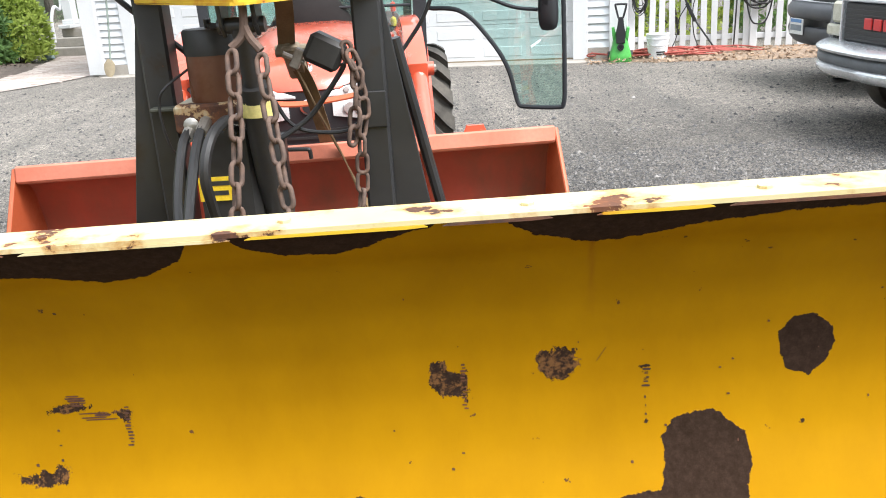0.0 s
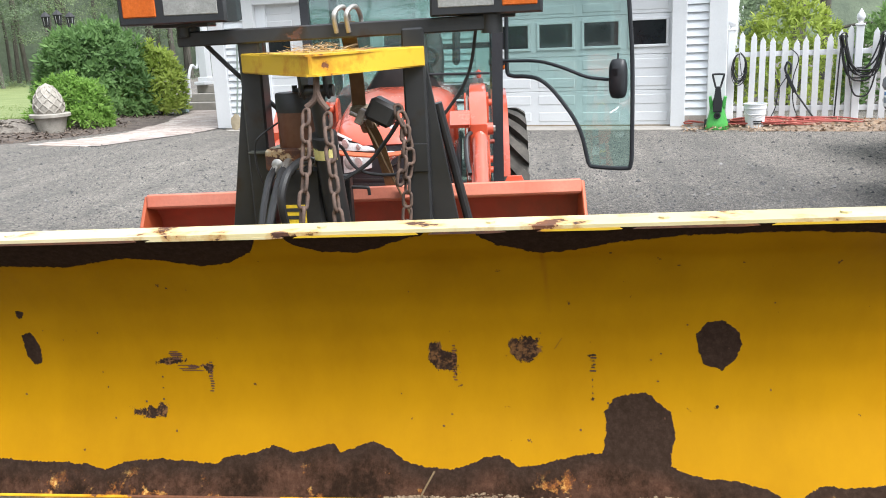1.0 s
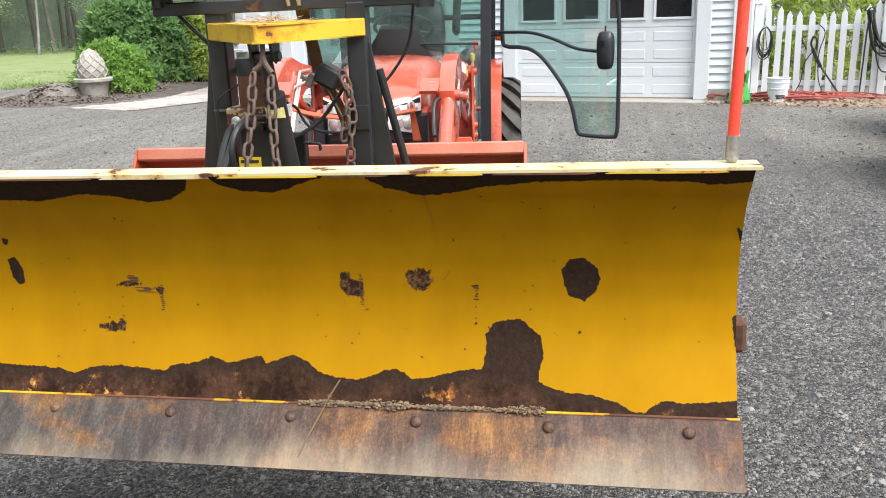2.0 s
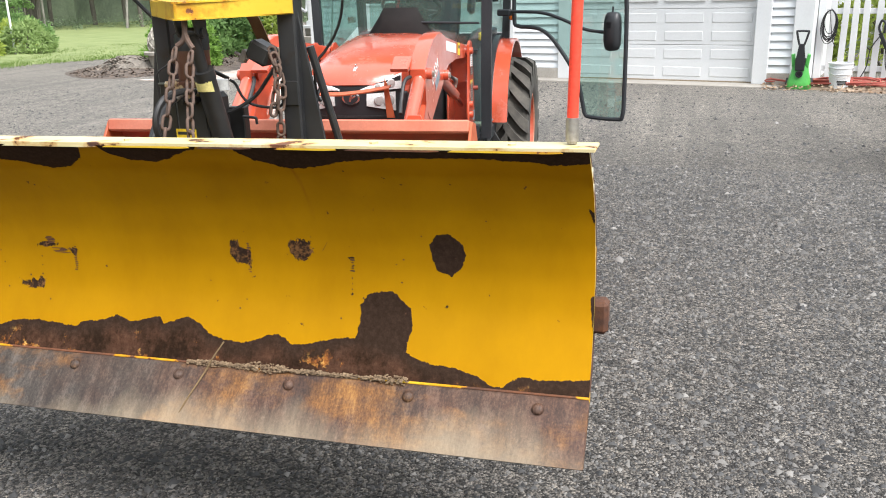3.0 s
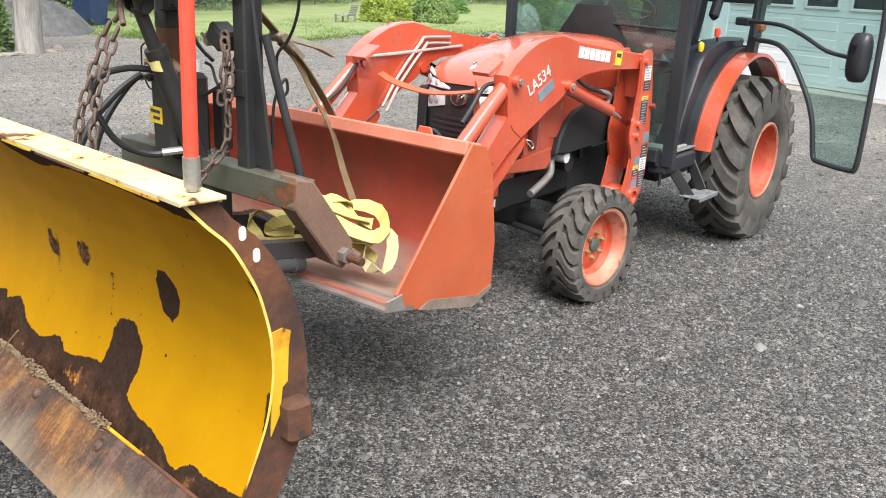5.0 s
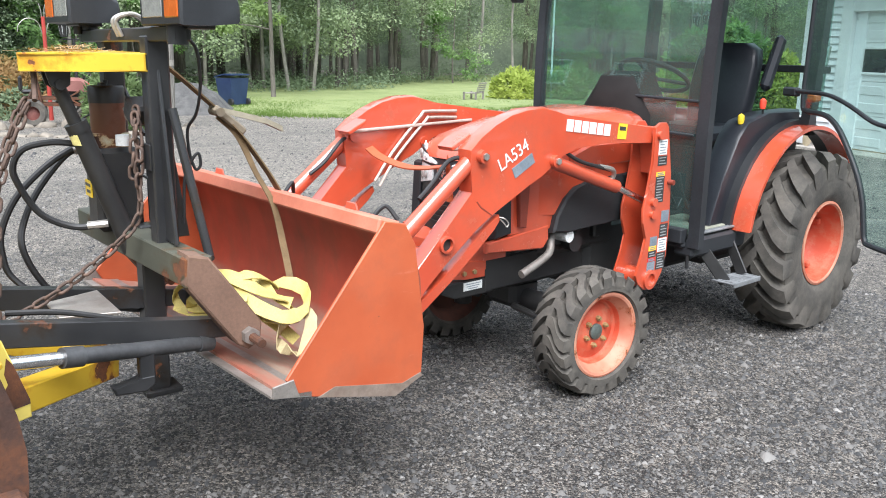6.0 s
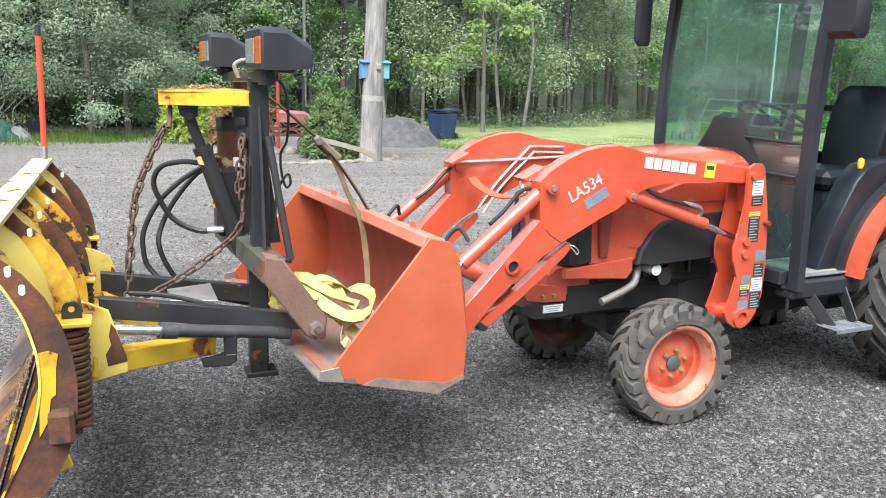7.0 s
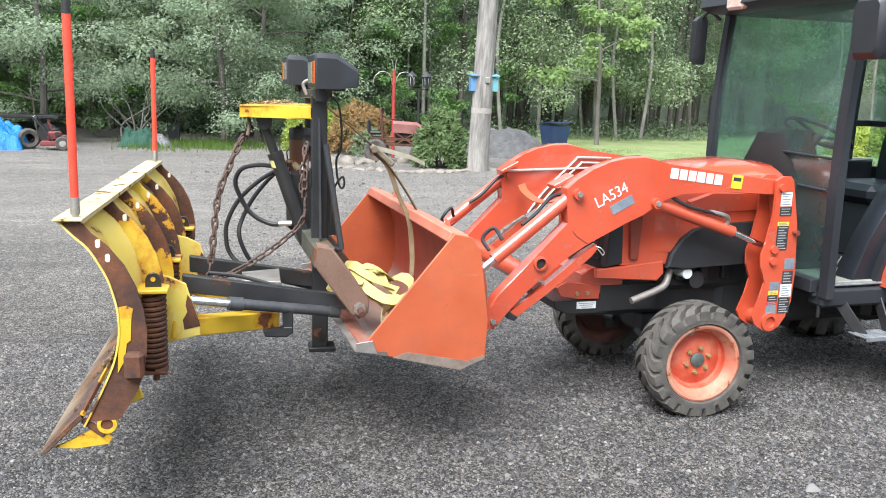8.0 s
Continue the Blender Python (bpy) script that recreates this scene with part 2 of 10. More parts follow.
M_SEAT = plain("black_vinyl_seat", (0.012, 0.013, 0.017), (0.022, 0.024, 0.030), 0.34, 0, 5, 120, 0.1)
M_SEAT.node_tree.nodes["Principled BSDF"].inputs["Specular IOR Level"].default_value = 0.25
M_RED = plain("faded_red_paint", (0.25, 0.025, 0.02), (0.40, 0.05, 0.035), 0.6, 0, 5, 60, 0.15)


def glass(name, tint, gloss=0.03):
    m, nt, bs = nodes_of(name)
    nt.nodes.remove(bs)
    out = nt.nodes["Material Output"]
    tr = nt.nodes.new("ShaderNodeBsdfTransparent")
    gl = nt.nodes.new("ShaderNodeBsdfGlossy")
    lw = nt.nodes.new("ShaderNodeLayerWeight")
    mx = nt.nodes.new("ShaderNodeMixShader")
    tr.inputs[0].default_value = (*tint, 1)
    gl.inputs["Roughness"].default_value = gloss
    lw.inputs[0].default_value = 0.5
    grazing = calc(nt, "POWER", lw.outputs["Facing"], 4.0)
    lk(nt, calc(nt, "ADD", calc(nt, "MULTIPLY", grazing, 0.80), 0.09), mx.inputs[0])
    lk(nt, tr.outputs[0], mx.inputs[1])
    lk(nt, gl.outputs[0], mx.inputs[2])
    # a thin teal diffuse film that stands in for pale, hazy reflections
    du = nt.nodes.new("ShaderNodeBsdfDiffuse")
    du.inputs[0].default_value = (0.42, 0.52, 0.49, 1)
    m2 = nt.nodes.new("ShaderNodeMixShader")
    lk(nt, calc(nt, "MULTIPLY", noise_of(nt, 2.2, 5, 0.6), 0.085), m2.inputs[0])
    lk(nt, mx.outputs[0], m2.inputs[1])
    lk(nt, du.outputs[0], m2.inputs[2])
    lk(nt, m2.outputs[0], out.inputs[0])
    return m


M_GLASS = glass("green_tinted_glass", (0.76, 0.885, 0.86))
M_GLASS_DARK = plain("dark_window_glass", (0.010, 0.012, 0.014), (0.02, 0.022, 0.025), 0.1, 0, 2, 20, 0.01)


def gravel_material():
    m, nt, bs = nodes_of("asphalt_millings_gravel")
    tc = nt.nodes.new("ShaderNodeTexCoord")
    cells = []
    for sc in (108.0, 270.0):
        v = nt.nodes.new("ShaderNodeTexVoronoi")
        v.inputs["Scale"].default_value = sc
        lk(nt, tc.outputs["Object"], v.inputs["Vector"])
        cells.append(v)
    tone = nt.nodes.new("ShaderNodeSeparateColor")
    lk(nt, cells[0].outputs["Color"], tone.inputs[0])
    tone2 = nt.nodes.new("ShaderNodeSeparateColor")
    lk(nt, cells[1].outputs["Color"], tone2.inputs[0])
    mixed = calc(nt, "ADD", calc(nt, "MULTIPLY", tone.outputs[0], 0.6), calc(nt, "MULTIPLY", tone2.outputs[0], 0.4))
    stone = ramp(nt, mixed, [(0.20, (0.0115, 0.0108, 0.0102)), (0.42, (0.0545, 0.0508, 0.0480)), (0.60, (0.138, 0.129, 0.1195)), (0.80, (0.268, 0.252, 0.234))])
    big = noise_of(nt, 0.35, 6, 0.6)
    wash = ramp(nt, big, [(0.3, (0.72, 0.70, 0.68)), (0.7, (1.3, 1.25, 1.19))])
    lump = nt.nodes.new("ShaderNodeTexVoronoi")
    lump.inputs["Scale"].default_value = 34.0
    lk(nt, tc.outputs["Object"], lump.inputs["Vector"])
    tone3 = nt.nodes.new("ShaderNodeSeparateColor")
    lk(nt, lump.outputs["Color"], tone3.inputs[0])
    stone = mixc(nt, 1.0, stone, ramp(nt, tone3.outputs[0], [(0.1, (0.66, 0.66, 0.66)), (0.6, (1.0, 1.0, 1.0)), (0.95, (1.25, 1.23, 1.20))]), "MULTIPLY")
    mid = ramp(nt, noise_of(nt, 4.0, 5, 0.7), [(0.3, (0.8, 0.8, 0.8)), (0.7, (1.2, 1.19, 1.17))])
    c = mixc(nt, 1.0, mixc(nt, 1.0, stone, wash, "MULTIPLY"), mid, "MULTIPLY")
    # faint wheel tracks across the drive
    track = ramp(nt, noise_of(nt, 1.0, 5, 0.6, "Object", (3.2, 0.16, 1)), [(0.34, (0.70, 0.70, 0.70)), (0.64, (1.18, 1.17, 1.16))])
    c = mixc(nt, 0.9, c, track, "MULTIPLY")
    # paler with distance: brightening at a grazing view, put into the colour
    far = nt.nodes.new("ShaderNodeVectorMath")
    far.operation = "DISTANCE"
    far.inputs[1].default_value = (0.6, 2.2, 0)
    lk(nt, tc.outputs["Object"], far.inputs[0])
    paler = calc(nt, "MULTIPLY", calc(nt, "SUBTRACT", calc(nt, "ADD", far.outputs["Value"], calc(nt, "MULTIPLY", big, 4.0)), 4.7), 0.20, True)
    c = mixc(nt, paler, c, mixc(nt, 1.0, mixc(nt, 0.22, c, (0.20, 0.195, 0.185)), (1.75, 1.72, 1.66), "MULTIPLY"))
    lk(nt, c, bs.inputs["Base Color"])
    bs.inputs["Roughness"].default_value = 0.8
    h = calc(nt, "SUBTRACT", calc(nt, "MULTIPLY", tone.outputs[1], 0.6), calc(nt, "MULTIPLY", cells[0].outputs["Distance"], 1.2))
    h = calc(nt, "ADD", h, calc(nt, "MULTIPLY", tone2.outputs[1], 0.3))
    bump(nt, bs, h, 1.0, 0.012)
    return m


def leafy(name, stops, rough=0.55, back=0.5):
    """Leaf colour that differs from leaf to leaf and from plant to plant, with light passing through."""
    m, nt, bs = nodes_of(name)
    g = nt.nodes.new("ShaderNodeNewGeometry")
    o = nt.nodes.new("ShaderNodeObjectInfo")
    drift = calc(nt, "MULTIPLY", calc(nt, "SUBTRACT", noise_of(nt, 1.1, 3, 0.6), 0.25), 0.9)
    f = calc(nt, "ADD", calc(nt, "MULTIPLY", g.outputs["Random Per Island"], 0.20), calc(nt, "ADD", drift, calc(nt, "MULTIPLY", o.outputs["Random"], 0.25)))
    c = ramp(nt, f, stops)
    lk(nt, c, bs.inputs["Base Color"])
    bs.inputs["Roughness"].default_value = rough + 0.15
    bs.inputs["Specular IOR Level"].default_value = 0.18
    tl = nt.nodes.new("ShaderNodeBsdfTranslucent")
    lk(nt, c, tl.inputs[0])
    mx = nt.nodes.new("ShaderNodeMixShader")
    mx.inputs[0].default_value = back
    lk(nt, bs.outputs[0], mx.inputs[1])
    lk(nt, tl.outputs[0], mx.inputs[2])
    lk(nt, mx.outputs[0], nt.nodes["Material Output"].inputs[0])
    return m


M_GRAVEL = gravel_material()
M_STONE = plain("pale_stone", (0.22, 0.20, 0.17), (0.42, 0.39, 0.34), 0.85, 0, 6, 60, 0.4)
M_BARK = plain("grey_brown_bark", (0.070, 0.062, 0.052), (0.17, 0.155, 0.13), 0.9, 0, 8, 40, 0.6, 0.01, 0.25, "Object", (1, 1, 0.25))
M_POLE = plain("weathered_grey_timber", (0.10, 0.092, 0.080), (0.36, 0.335, 0.30), 0.9, 0, 14, 70, 0.9, 0.008, 0.22, "Object", (1, 1, 0.12))
M_LAWN = plain("mown_lawn", (0.13, 0.17, 0.055), (0.23, 0.265, 0.105), 0.9, 0, 1.2, 60, 0.5, 0.02)
M_MULCH = plain("dark_mulch", (0.055, 0.042, 0.035), (0.15, 0.12, 0.10), 0.95, 0, 6, 60, 0.8, 0.02)
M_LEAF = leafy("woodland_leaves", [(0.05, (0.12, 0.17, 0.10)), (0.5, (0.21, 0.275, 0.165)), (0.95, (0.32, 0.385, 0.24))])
M_LEAF_LIGHT = leafy("pale_maple_leaves", [(0.05, (0.17, 0.25, 0.09)), (0.5, (0.29, 0.39, 0.15)), (0.95, (0.40, 0.50, 0.21))])
M_LEAF_SHRUB = leafy("glossy_shrub_leaves", [(0.05, (0.075, 0.145, 0.055)), (0.5, (0.18, 0.30, 0.10)), (0.95, (0.33, 0.46, 0.18))], 0.4)
M_LEAF_GOLD = leafy("yellow_green_shrub_leaves", [(0.05, (0.17, 0.25, 0.05)), (0.5, (0.36, 0.44, 0.095)), (0.95, (0.54, 0.58, 0.17))], 0.45)
M_LEAF_RED = leafy("russet_leaves", [(0.05, (0.22, 0.20, 0.07)), (0.5, (0.38, 0.24, 0.11)), (0.95, (0.52, 0.34, 0.19))])
M_GRASS = leafy("grass_blades", [(0.05, (0.08, 0.14, 0.03)), (0.5, (0.14, 0.22, 0.05)), (0.95, (0.26, 0.31, 0.10))])


# ---- builders ----
def part(name, bm, mat, parent=None, label="", m=None, angle=35):
    if m is not None:
        bm.transform(m)
    bmesh.ops.recalc_face_normals(bm, faces=bm.faces)
    me = bpy.data.meshes.new(name)
    bm.to_mesh(me)
    bm.free()
    for one in (mat if isinstance(mat, (list, tuple)) else [mat]):
        me.materials.append(one)
    me.polygons.foreach_set("use_smooth", [True] * len(me.polygons))
    me.set_sharp_from_angle(angle=radians(angle))
    ob = new(name, me)
    ob.parent = parent
    if label:
        ob["label"] = label
    return ob


def thing(name, label, category, m=None, group="", kind=""):
    ob = new(name)
    ob.empty_display_size = 0.1
    if m is not None:
        ob.matrix_basis = m
    return tagged(ob, label, category, group, kind)


def B():
    return bmesh.new()


def box(bm, c, s, rot=None, bev=0.004):
    m = Matrix.Translation(c) @ (rot.to_4x4() if rot is not None else Matrix()) @ Matrix.Diagonal((*s, 1))
    vs = bmesh.ops.create_cube(bm, size=1.0, matrix=m)["verts"]
    if bev:
        es = list({e for v in vs for e in v.link_edges})
        bmesh.ops.bevel(bm, geom=es, offset=min(bev, 0.45 * min(s)), segments=1, affect="EDGES", profile=0.5)
    return bm


def bar(bm, p, q, w, h, up=(0, 0, 1), bev=0.004):
    """A square bar from p to q, w across and h along the up direction."""
    p, q = Vector(p), Vector(q)
    d = (q - p).normalized()
    side = d.cross(Vector(up)).normalized()
    top = side.cross(d)
    r = Matrix((side, d, top)).transposed()
    return box(bm, (p + q) / 2, (w, (q - p).length, h), r, bev)


def rod(bm, p, q, r0, r1=None, seg=16):
    p, q = Vector(p), Vector(q)
    m = Matrix.Translation((p + q) / 2) @ (q - p).to_track_quat("Z", "Y").to_matrix().to_4x4()
    bmesh.ops.create_cone(bm, cap_ends=True, segments=seg, radius1=r0, radius2=r0 if r1 is None else r1, depth=(q - p).length, matrix=m)
    return bm


def smooth_line(pts, n=6):
    ps = [Vector(p) for p in pts]
    ps = [ps[0] * 2 - ps[1], *ps, ps[-1] * 2 - ps[-2]]
    out = []
    for i in range(1, len(ps) - 2):
        a, b, c, d = ps[i - 1:i + 3]
        for k in range(n):
            t = k / n
            out.append(0.5 * (2 * b + (c - a) * t + (2 * a - 5 * b + 4 * c - d) * t * t + (3 * b - a - 3 * c + d) * t ** 3))
    return out + [ps[-2]]


def tube(bm, pts, r, seg=8, n=6, r_end=None):
    line = smooth_line(pts, n) if n > 1 else [Vector(p) for p in pts]
    rings = []
    up = Vector((0.31, 0.17, 0.93))
    for i, p in enumerate(line):
        d = (line[min(i + 1, len(line) - 1)] - line[max(i - 1, 0)]).normalized()
        a = d.cross(up)
        a = a.normalized() if a.length > 1e-4 else d.orthogonal().normalized()
        up = a.cross(d)
        rr = r if r_end is None else r + (r_end - r) * i / (len(line) - 1)
        rings.append([bm.verts.new(p + rr * (math.cos(2 * math.pi * k / seg) * a + math.sin(2 * math.pi * k / seg) * up)) for k in range(seg)])
    for a, b in zip(rings, rings[1:]):
        for k in range(seg):
            bm.faces.new((a[k], a[(k + 1) % seg], b[(k + 1) % seg], b[k]))
    bm.faces.new(rings[0][::-1])
    bm.faces.new(rings[-1])
    return bm


def plate(bm, pts, axis, a, b, bev=0.003):
    """A polygon in the plane across the axis, thick from a to b: (y, z) for x, (x, z) for y, (x, y) for z."""
    put = {"x": lambda p, t: (t, p[0], p[1]), "y": lambda p, t: (p[0], t, p[1]), "z": lambda p, t: (p[0], p[1], t)}[axis]
    lo = [bm.verts.new(put(p, a)) for p in pts]
    hi = [bm.verts.new(put(p, b)) for p in pts]
    n = len(pts)
    fs = [bm.faces.new(lo), bm.faces.new(hi[::-1])]
    fs += [bm.faces.new((lo[i], lo[(i + 1) % n], hi[(i + 1) % n], hi[i])) for i in range(n)]
    if bev:
        es = list({e for f in fs[:2] for e in f.edges})
        bmesh.ops.bevel(bm, geom=es, offset=bev, segments=1, affect="EDGES", profile=0.5)
    return bm


def pierced(bm, pts, holes, a, b):
    """A plate across x, from a to b, with holes right through it."""
    rim = []
    for ring in [pts] + holes:
        vs = [bm.verts.new((a, y, z)) for y, z in ring]
        rim += [bm.edges.new((vs[i], vs[(i + 1) % len(vs)])) for i in range(len(vs))]
    fs = [f for f in bmesh.ops.triangle_fill(bm, edges=rim, use_beauty=True)["geom"] if isinstance(f, bmesh.types.BMFace)]
    out = bmesh.ops.extrude_face_region(bm, geom=fs, use_keep_orig=True)["geom"]
    bmesh.ops.translate(bm, verts=[v for v in out if isinstance(v, bmesh.types.BMVert)], vec=(b - a, 0, 0))
    bmesh.ops.recalc_face_normals(bm, faces=bm.faces)
    return bm


def arc(cx, cy, r, a0, a1, n=8):
    return [(cx + r * math.cos(radians(a0 + (a1 - a0) * i / n)), cy + r * math.sin(radians(a0 + (a1 - a0) * i / n))) for i in range(n + 1)]


def lathe(bm, prof, seg=32, m=None):
    """Turns (radius, height) about z; m lays it in place."""
    m = m or Matrix()
    rings = []
    for r, h in prof:
        rings.append([bm.verts.new(m @ Vector((r * math.cos(2 * math.pi * k / seg), r * math.sin(2 * math.pi * k / seg), h))) for k in range(seg)])
    for a, b in zip(rings, rings[1:]):
        for k in range(seg):
            bm.faces.new((a[k], a[(k + 1) % seg], b[(k + 1) % seg], b[k]))
    for ring in (rings[0], rings[-1]):
        if 1e-4 < (ring[0].co - ring[seg // 2].co).length < 0.02:
            bm.faces.new(ring)
    return bm


def loft(bm, sections, cap=True):
    """Joins rings of equally many points one after another."""
    rings = [[bm.verts.new(p) for p in s] for s in sections]
    n = len(rings[0])
    for a, b in zip(rings, rings[1:]):
        for k in range(n):
            bm.faces.new((a[k], a[(k + 1) % n], b[(k + 1) % n], b[k]))
    if cap:
        bm.faces.new(rings[0])
        bm.faces.new(rings[-1])
    return bm


def ribbon(bm, pts, side, w, th=0.004, n=6):
    """A webbing strap along pts; side gives the way across it, one vector or one for each point."""
    line = smooth_line(pts, n)
    sides = smooth_line(side, n) if isinstance(side, list) else [Vector(side)] * len(line)
    rings = []
    for i, p in enumerate(line):
        d = (line[min(i + 1, len(line) - 1)] - line[max(i - 1, 0)]).normalized()
        s = sides[i].normalized()
        u = d.cross(s).normalized() * th / 2
        s = s * w / 2
        rings.append([p - s - u, p + s - u, p + s + u, p - s + u])
    return loft(bm, rings)


AX = Matrix(((0, 0, 1, 0), (1, 0, 0, 0), (0, 1, 0, 0), (0, 0, 0, 1)))  # turns z into x



# ---- ground ----
bm = B()
bmesh.ops.create_grid(bm, x_segments=60, y_segments=60, size=1.0)
for v in bm.verts:
    for i in (0, 1):
        t = v.co[i]
        v.co[i] = 12 * t + 1800 * t ** 7
    v.co.z = 0.0
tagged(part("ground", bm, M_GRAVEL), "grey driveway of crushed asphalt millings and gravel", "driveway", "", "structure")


def blob(cx, cy, rx, ry, n=40, wob=0.12, seed=0, turn=0):
    r = random.Random(seed)
    ph = [r.uniform(0, 6.28) for _ in range(4)]
    out = []
    for i in range(n):
        a = 2 * math.pi * i / n
        k = 1 + wob * (math.sin(2 * a + ph[0]) + 0.6 * math.sin(3 * a + ph[1]) + 0.5 * math.sin(5 * a + ph[2])) / 2
        x, y = rx * k * math.cos(a), ry * k * math.sin(a)
        c, s = math.cos(radians(turn)), math.sin(radians(turn))
        out.append((cx + c * x - s * y, cy + s * x + c * y))
    return out


def mound(bm, pts, h, rings=6, seed=0):
    """A low heap over an outline: highest in the middle, with an uneven top."""
    cx, cy = sum(p[0] for p in pts) / len(pts), sum(p[1] for p in pts) / len(pts)
    last = [bm.verts.new((x, y, 0.0)) for x, y in pts]
    for k in range(1, rings):
        t = 1 - k / rings
        z = h * (1 - t ** 2)
        ring = [bm.verts.new((cx + (x - cx) * t, cy + (y - cy) * t, z * (1 + 0.35 * noise.noise(Vector((x * t, y * t, seed)) * 1.7)))) for x, y in pts]
        n = len(pts)
        for i in range(n):
            bm.faces.new((last[i], last[(i + 1) % n], ring[(i + 1) % n], ring[i]))
        last = ring
    bm.faces.new(last)
    return bm


# lawn beyond the drive
bm = B()
edge = [(-26, 7.7), (-19, 8.1), (-15.8, 8.4), (-14.4, 8.9), (-13.8, 9.5), (-13.25, 10.35), (-12.85, 11.3), (-13.2, 12.7), (-13.9, 14.3), (-13.6, 16.2), (-12.4, 18.2), (-11.6, 20.5), (-10.8, 24)]
edge = smooth_line([(x, y, 0) for x, y in edge], 6)
rows = []
for i, p in enumerate(edge):
    wob = 0.10 * noise.noise(Vector((p.x * 3, p.y * 3, 0)))
    rows.append([bm.verts.new((p.x + wob + (-34 - p.x) * (k / 10) ** 1.5, p.y + wob + (k / 10) ** 1.5 * (4 + 0.4 * i), 0.004 if k == 0 else 0.03 + 0.05 * noise.noise(Vector((p.x + k, p.y, 3))))) for k in range(11)])
for a, b in zip(rows, rows[1:]):
    for k in range(10):
        bm.faces.new((a[k], a[k + 1], b[k + 1], b[k]))
tagged(part("lawn", bm, M_LAWN), "mown green lawn behind the gravel drive", "lawn", "", "structure")

# ---- house with two garage doors ----
HOUSE = pose(2.1, 12.65, 0, 0, 0, -13.8)
house = thing("house", "white house with vinyl siding and two garage doors", "house", HOUSE)
bm = B()
for a, b, z0, z1 in ((-8.14, -7.0, 0, 2.9), (-7.0, -4.1, 2.16, 2.9), (-4.1, -2.9, 0, 2.9), (-2.9, -0.08, 2.16, 2.9), (-0.08, 0.68, 0, 2.9)):
    box(bm, ((a + b) / 2, 0.16, (z0 + z1) / 2), (b - a, 0.2, z1 - z0), None, 0)
box(bm, (-8.04, 3.6, 1.45), (0.2, 6.7, 2.9), None, 0)
box(bm, (0.58, 3.6, 1.45), (0.2, 6.7, 2.9), None, 0)
box(bm, (-3.7, 6.95, 1.45), (8.4, 0.2, 2.9), None, 0)
part("wall", bm, M_VINYL, house)
bm = B()
plate(bm, [(-0.45, 2.85), (3.6, 5.2), (7.4, 2.85), (7.4, 2.98), (3.6, 5.34), (-0.45, 3.0)], "x", -8.5, 1.1, 0)
part("roof", bm, plain("grey_shingle_roof", (0.05, 0.05, 0.055), (0.10, 0.10, 0.105), 0.9, 0, 2, 30, 0.4), house)
for a, b in ((-7.99, -7.22), (-4.08, -2.95), (-0.06, 0.62)):
    bm = B()
    box(bm, ((a + b) / 2, 0.02, 0.08), (b - a, 0.1, 0.19), None, 0)
    part("foundation", bm, M_CONCRETE, house)


def siding(a, b):
    """Lap siding boards, each leaning out at its lower edge."""
    z = 0.18
    while z < 2.8:
        one = B()
        loft(one, [[(x, 0.055, z + 0.118), (x, 0.018, z), (x, 0.030, z - 0.004), (x, 0.062, z + 0.118)] for x in (a, b)])
        part("siding_board", one, M_VINYL, house)
        z += 0.1145


siding(-7.86, -7.42)
siding(-3.92, -3.12)
siding(0.13, 0.44)
for a, b in ((-8.16, -7.86), (-7.42, -7.2), (-4.12, -3.92), (-3.12, -2.90), (-0.08, 0.13), (0.44, 0.70)):
    one = B()
    box(one, ((a + b) / 2, 0.01, 1.47), (b - a, 0.09, 2.9), None, 0.006)
    part("corner_board", one, M_WHITE, house)
for a, b in ((-7.2, -4.12), (-2.9, -0.08)):
    one = B()
    box(one, ((a + b) / 2, 0.012, 2.25), (b - a, 0.085, 0.2), None, 0.006)
    part("door_header", one, M_WHITE, house)


def garage_door(a, b):
    """Four hinged rows of raised panels, the third row with square windows."""
    d = thing("garage_door", "", "")
    d.parent = house
    w = (b - a) / 4
    for row, (z0, z1) in enumerate(((0.03, 0.56), (0.56, 1.09), (1.09, 1.68), (1.68, 2.16))):
        one = B()
        box(one, ((a + b) / 2, 0.12, (z0 + z1) / 2), (b - a, 0.05, z1 - z0 - 0.006), None, 0.005)
        p = part("door_panel", one, M_WHITE, d)
        if row != 2:
            for i in range(4):
                for k in range(2):
                    one = B()
                    box(one, (a + (i + 0.5) * w, 0.096, z0 + (k + 0.5) * (z1 - z0) / 2), (w * 0.82, 0.018, (z1 - z0) * 0.27), None, 0.009)
                    part("raised_panel", one, M_WHITE, d)
        if row == 2:
            for i in range(4):
                x = a + (i + 0.5) * w
                fr = B()
                for dx, dz, sx, sz in ((0, 0.195, 0.60, 0.04), (0, -0.195, 0.60, 0.04), (0.28, 0, 0.04, 0.35), (-0.28, 0, 0.04, 0.35)):
                    box(fr, (x + dx, 0.085, 1.41 + dz), (sx, 0.03, sz), None, 0.006)
                part("window_frame", fr, M_WHITE, d)
                pn = B()
                box(pn, (x, 0.092, 1.41), (0.53, 0.008, 0.36), None, 0)
                part("pane", pn, M_GLASS_DARK, d)
    seal = B()
    box(seal, ((a + b) / 2, 0.11, 0.018), (b - a, 0.05, 0.036), None, 0.004)
    part("bottom_seal", seal, M_WOODSEAL, d)


M_WOODSEAL = plain("tan_rubber_seal", (0.20, 0.15, 0.09), (0.30, 0.24, 0.16), 0.8, 0, 6, 40, 0.2)
garage_door(-7.2, -4.12)
garage_door(-2.9, -0.08)
bm = B()
box(bm, (-3.7, -0.14, 0.004), (8.1, 0.5, 0.03), None, 0.006)
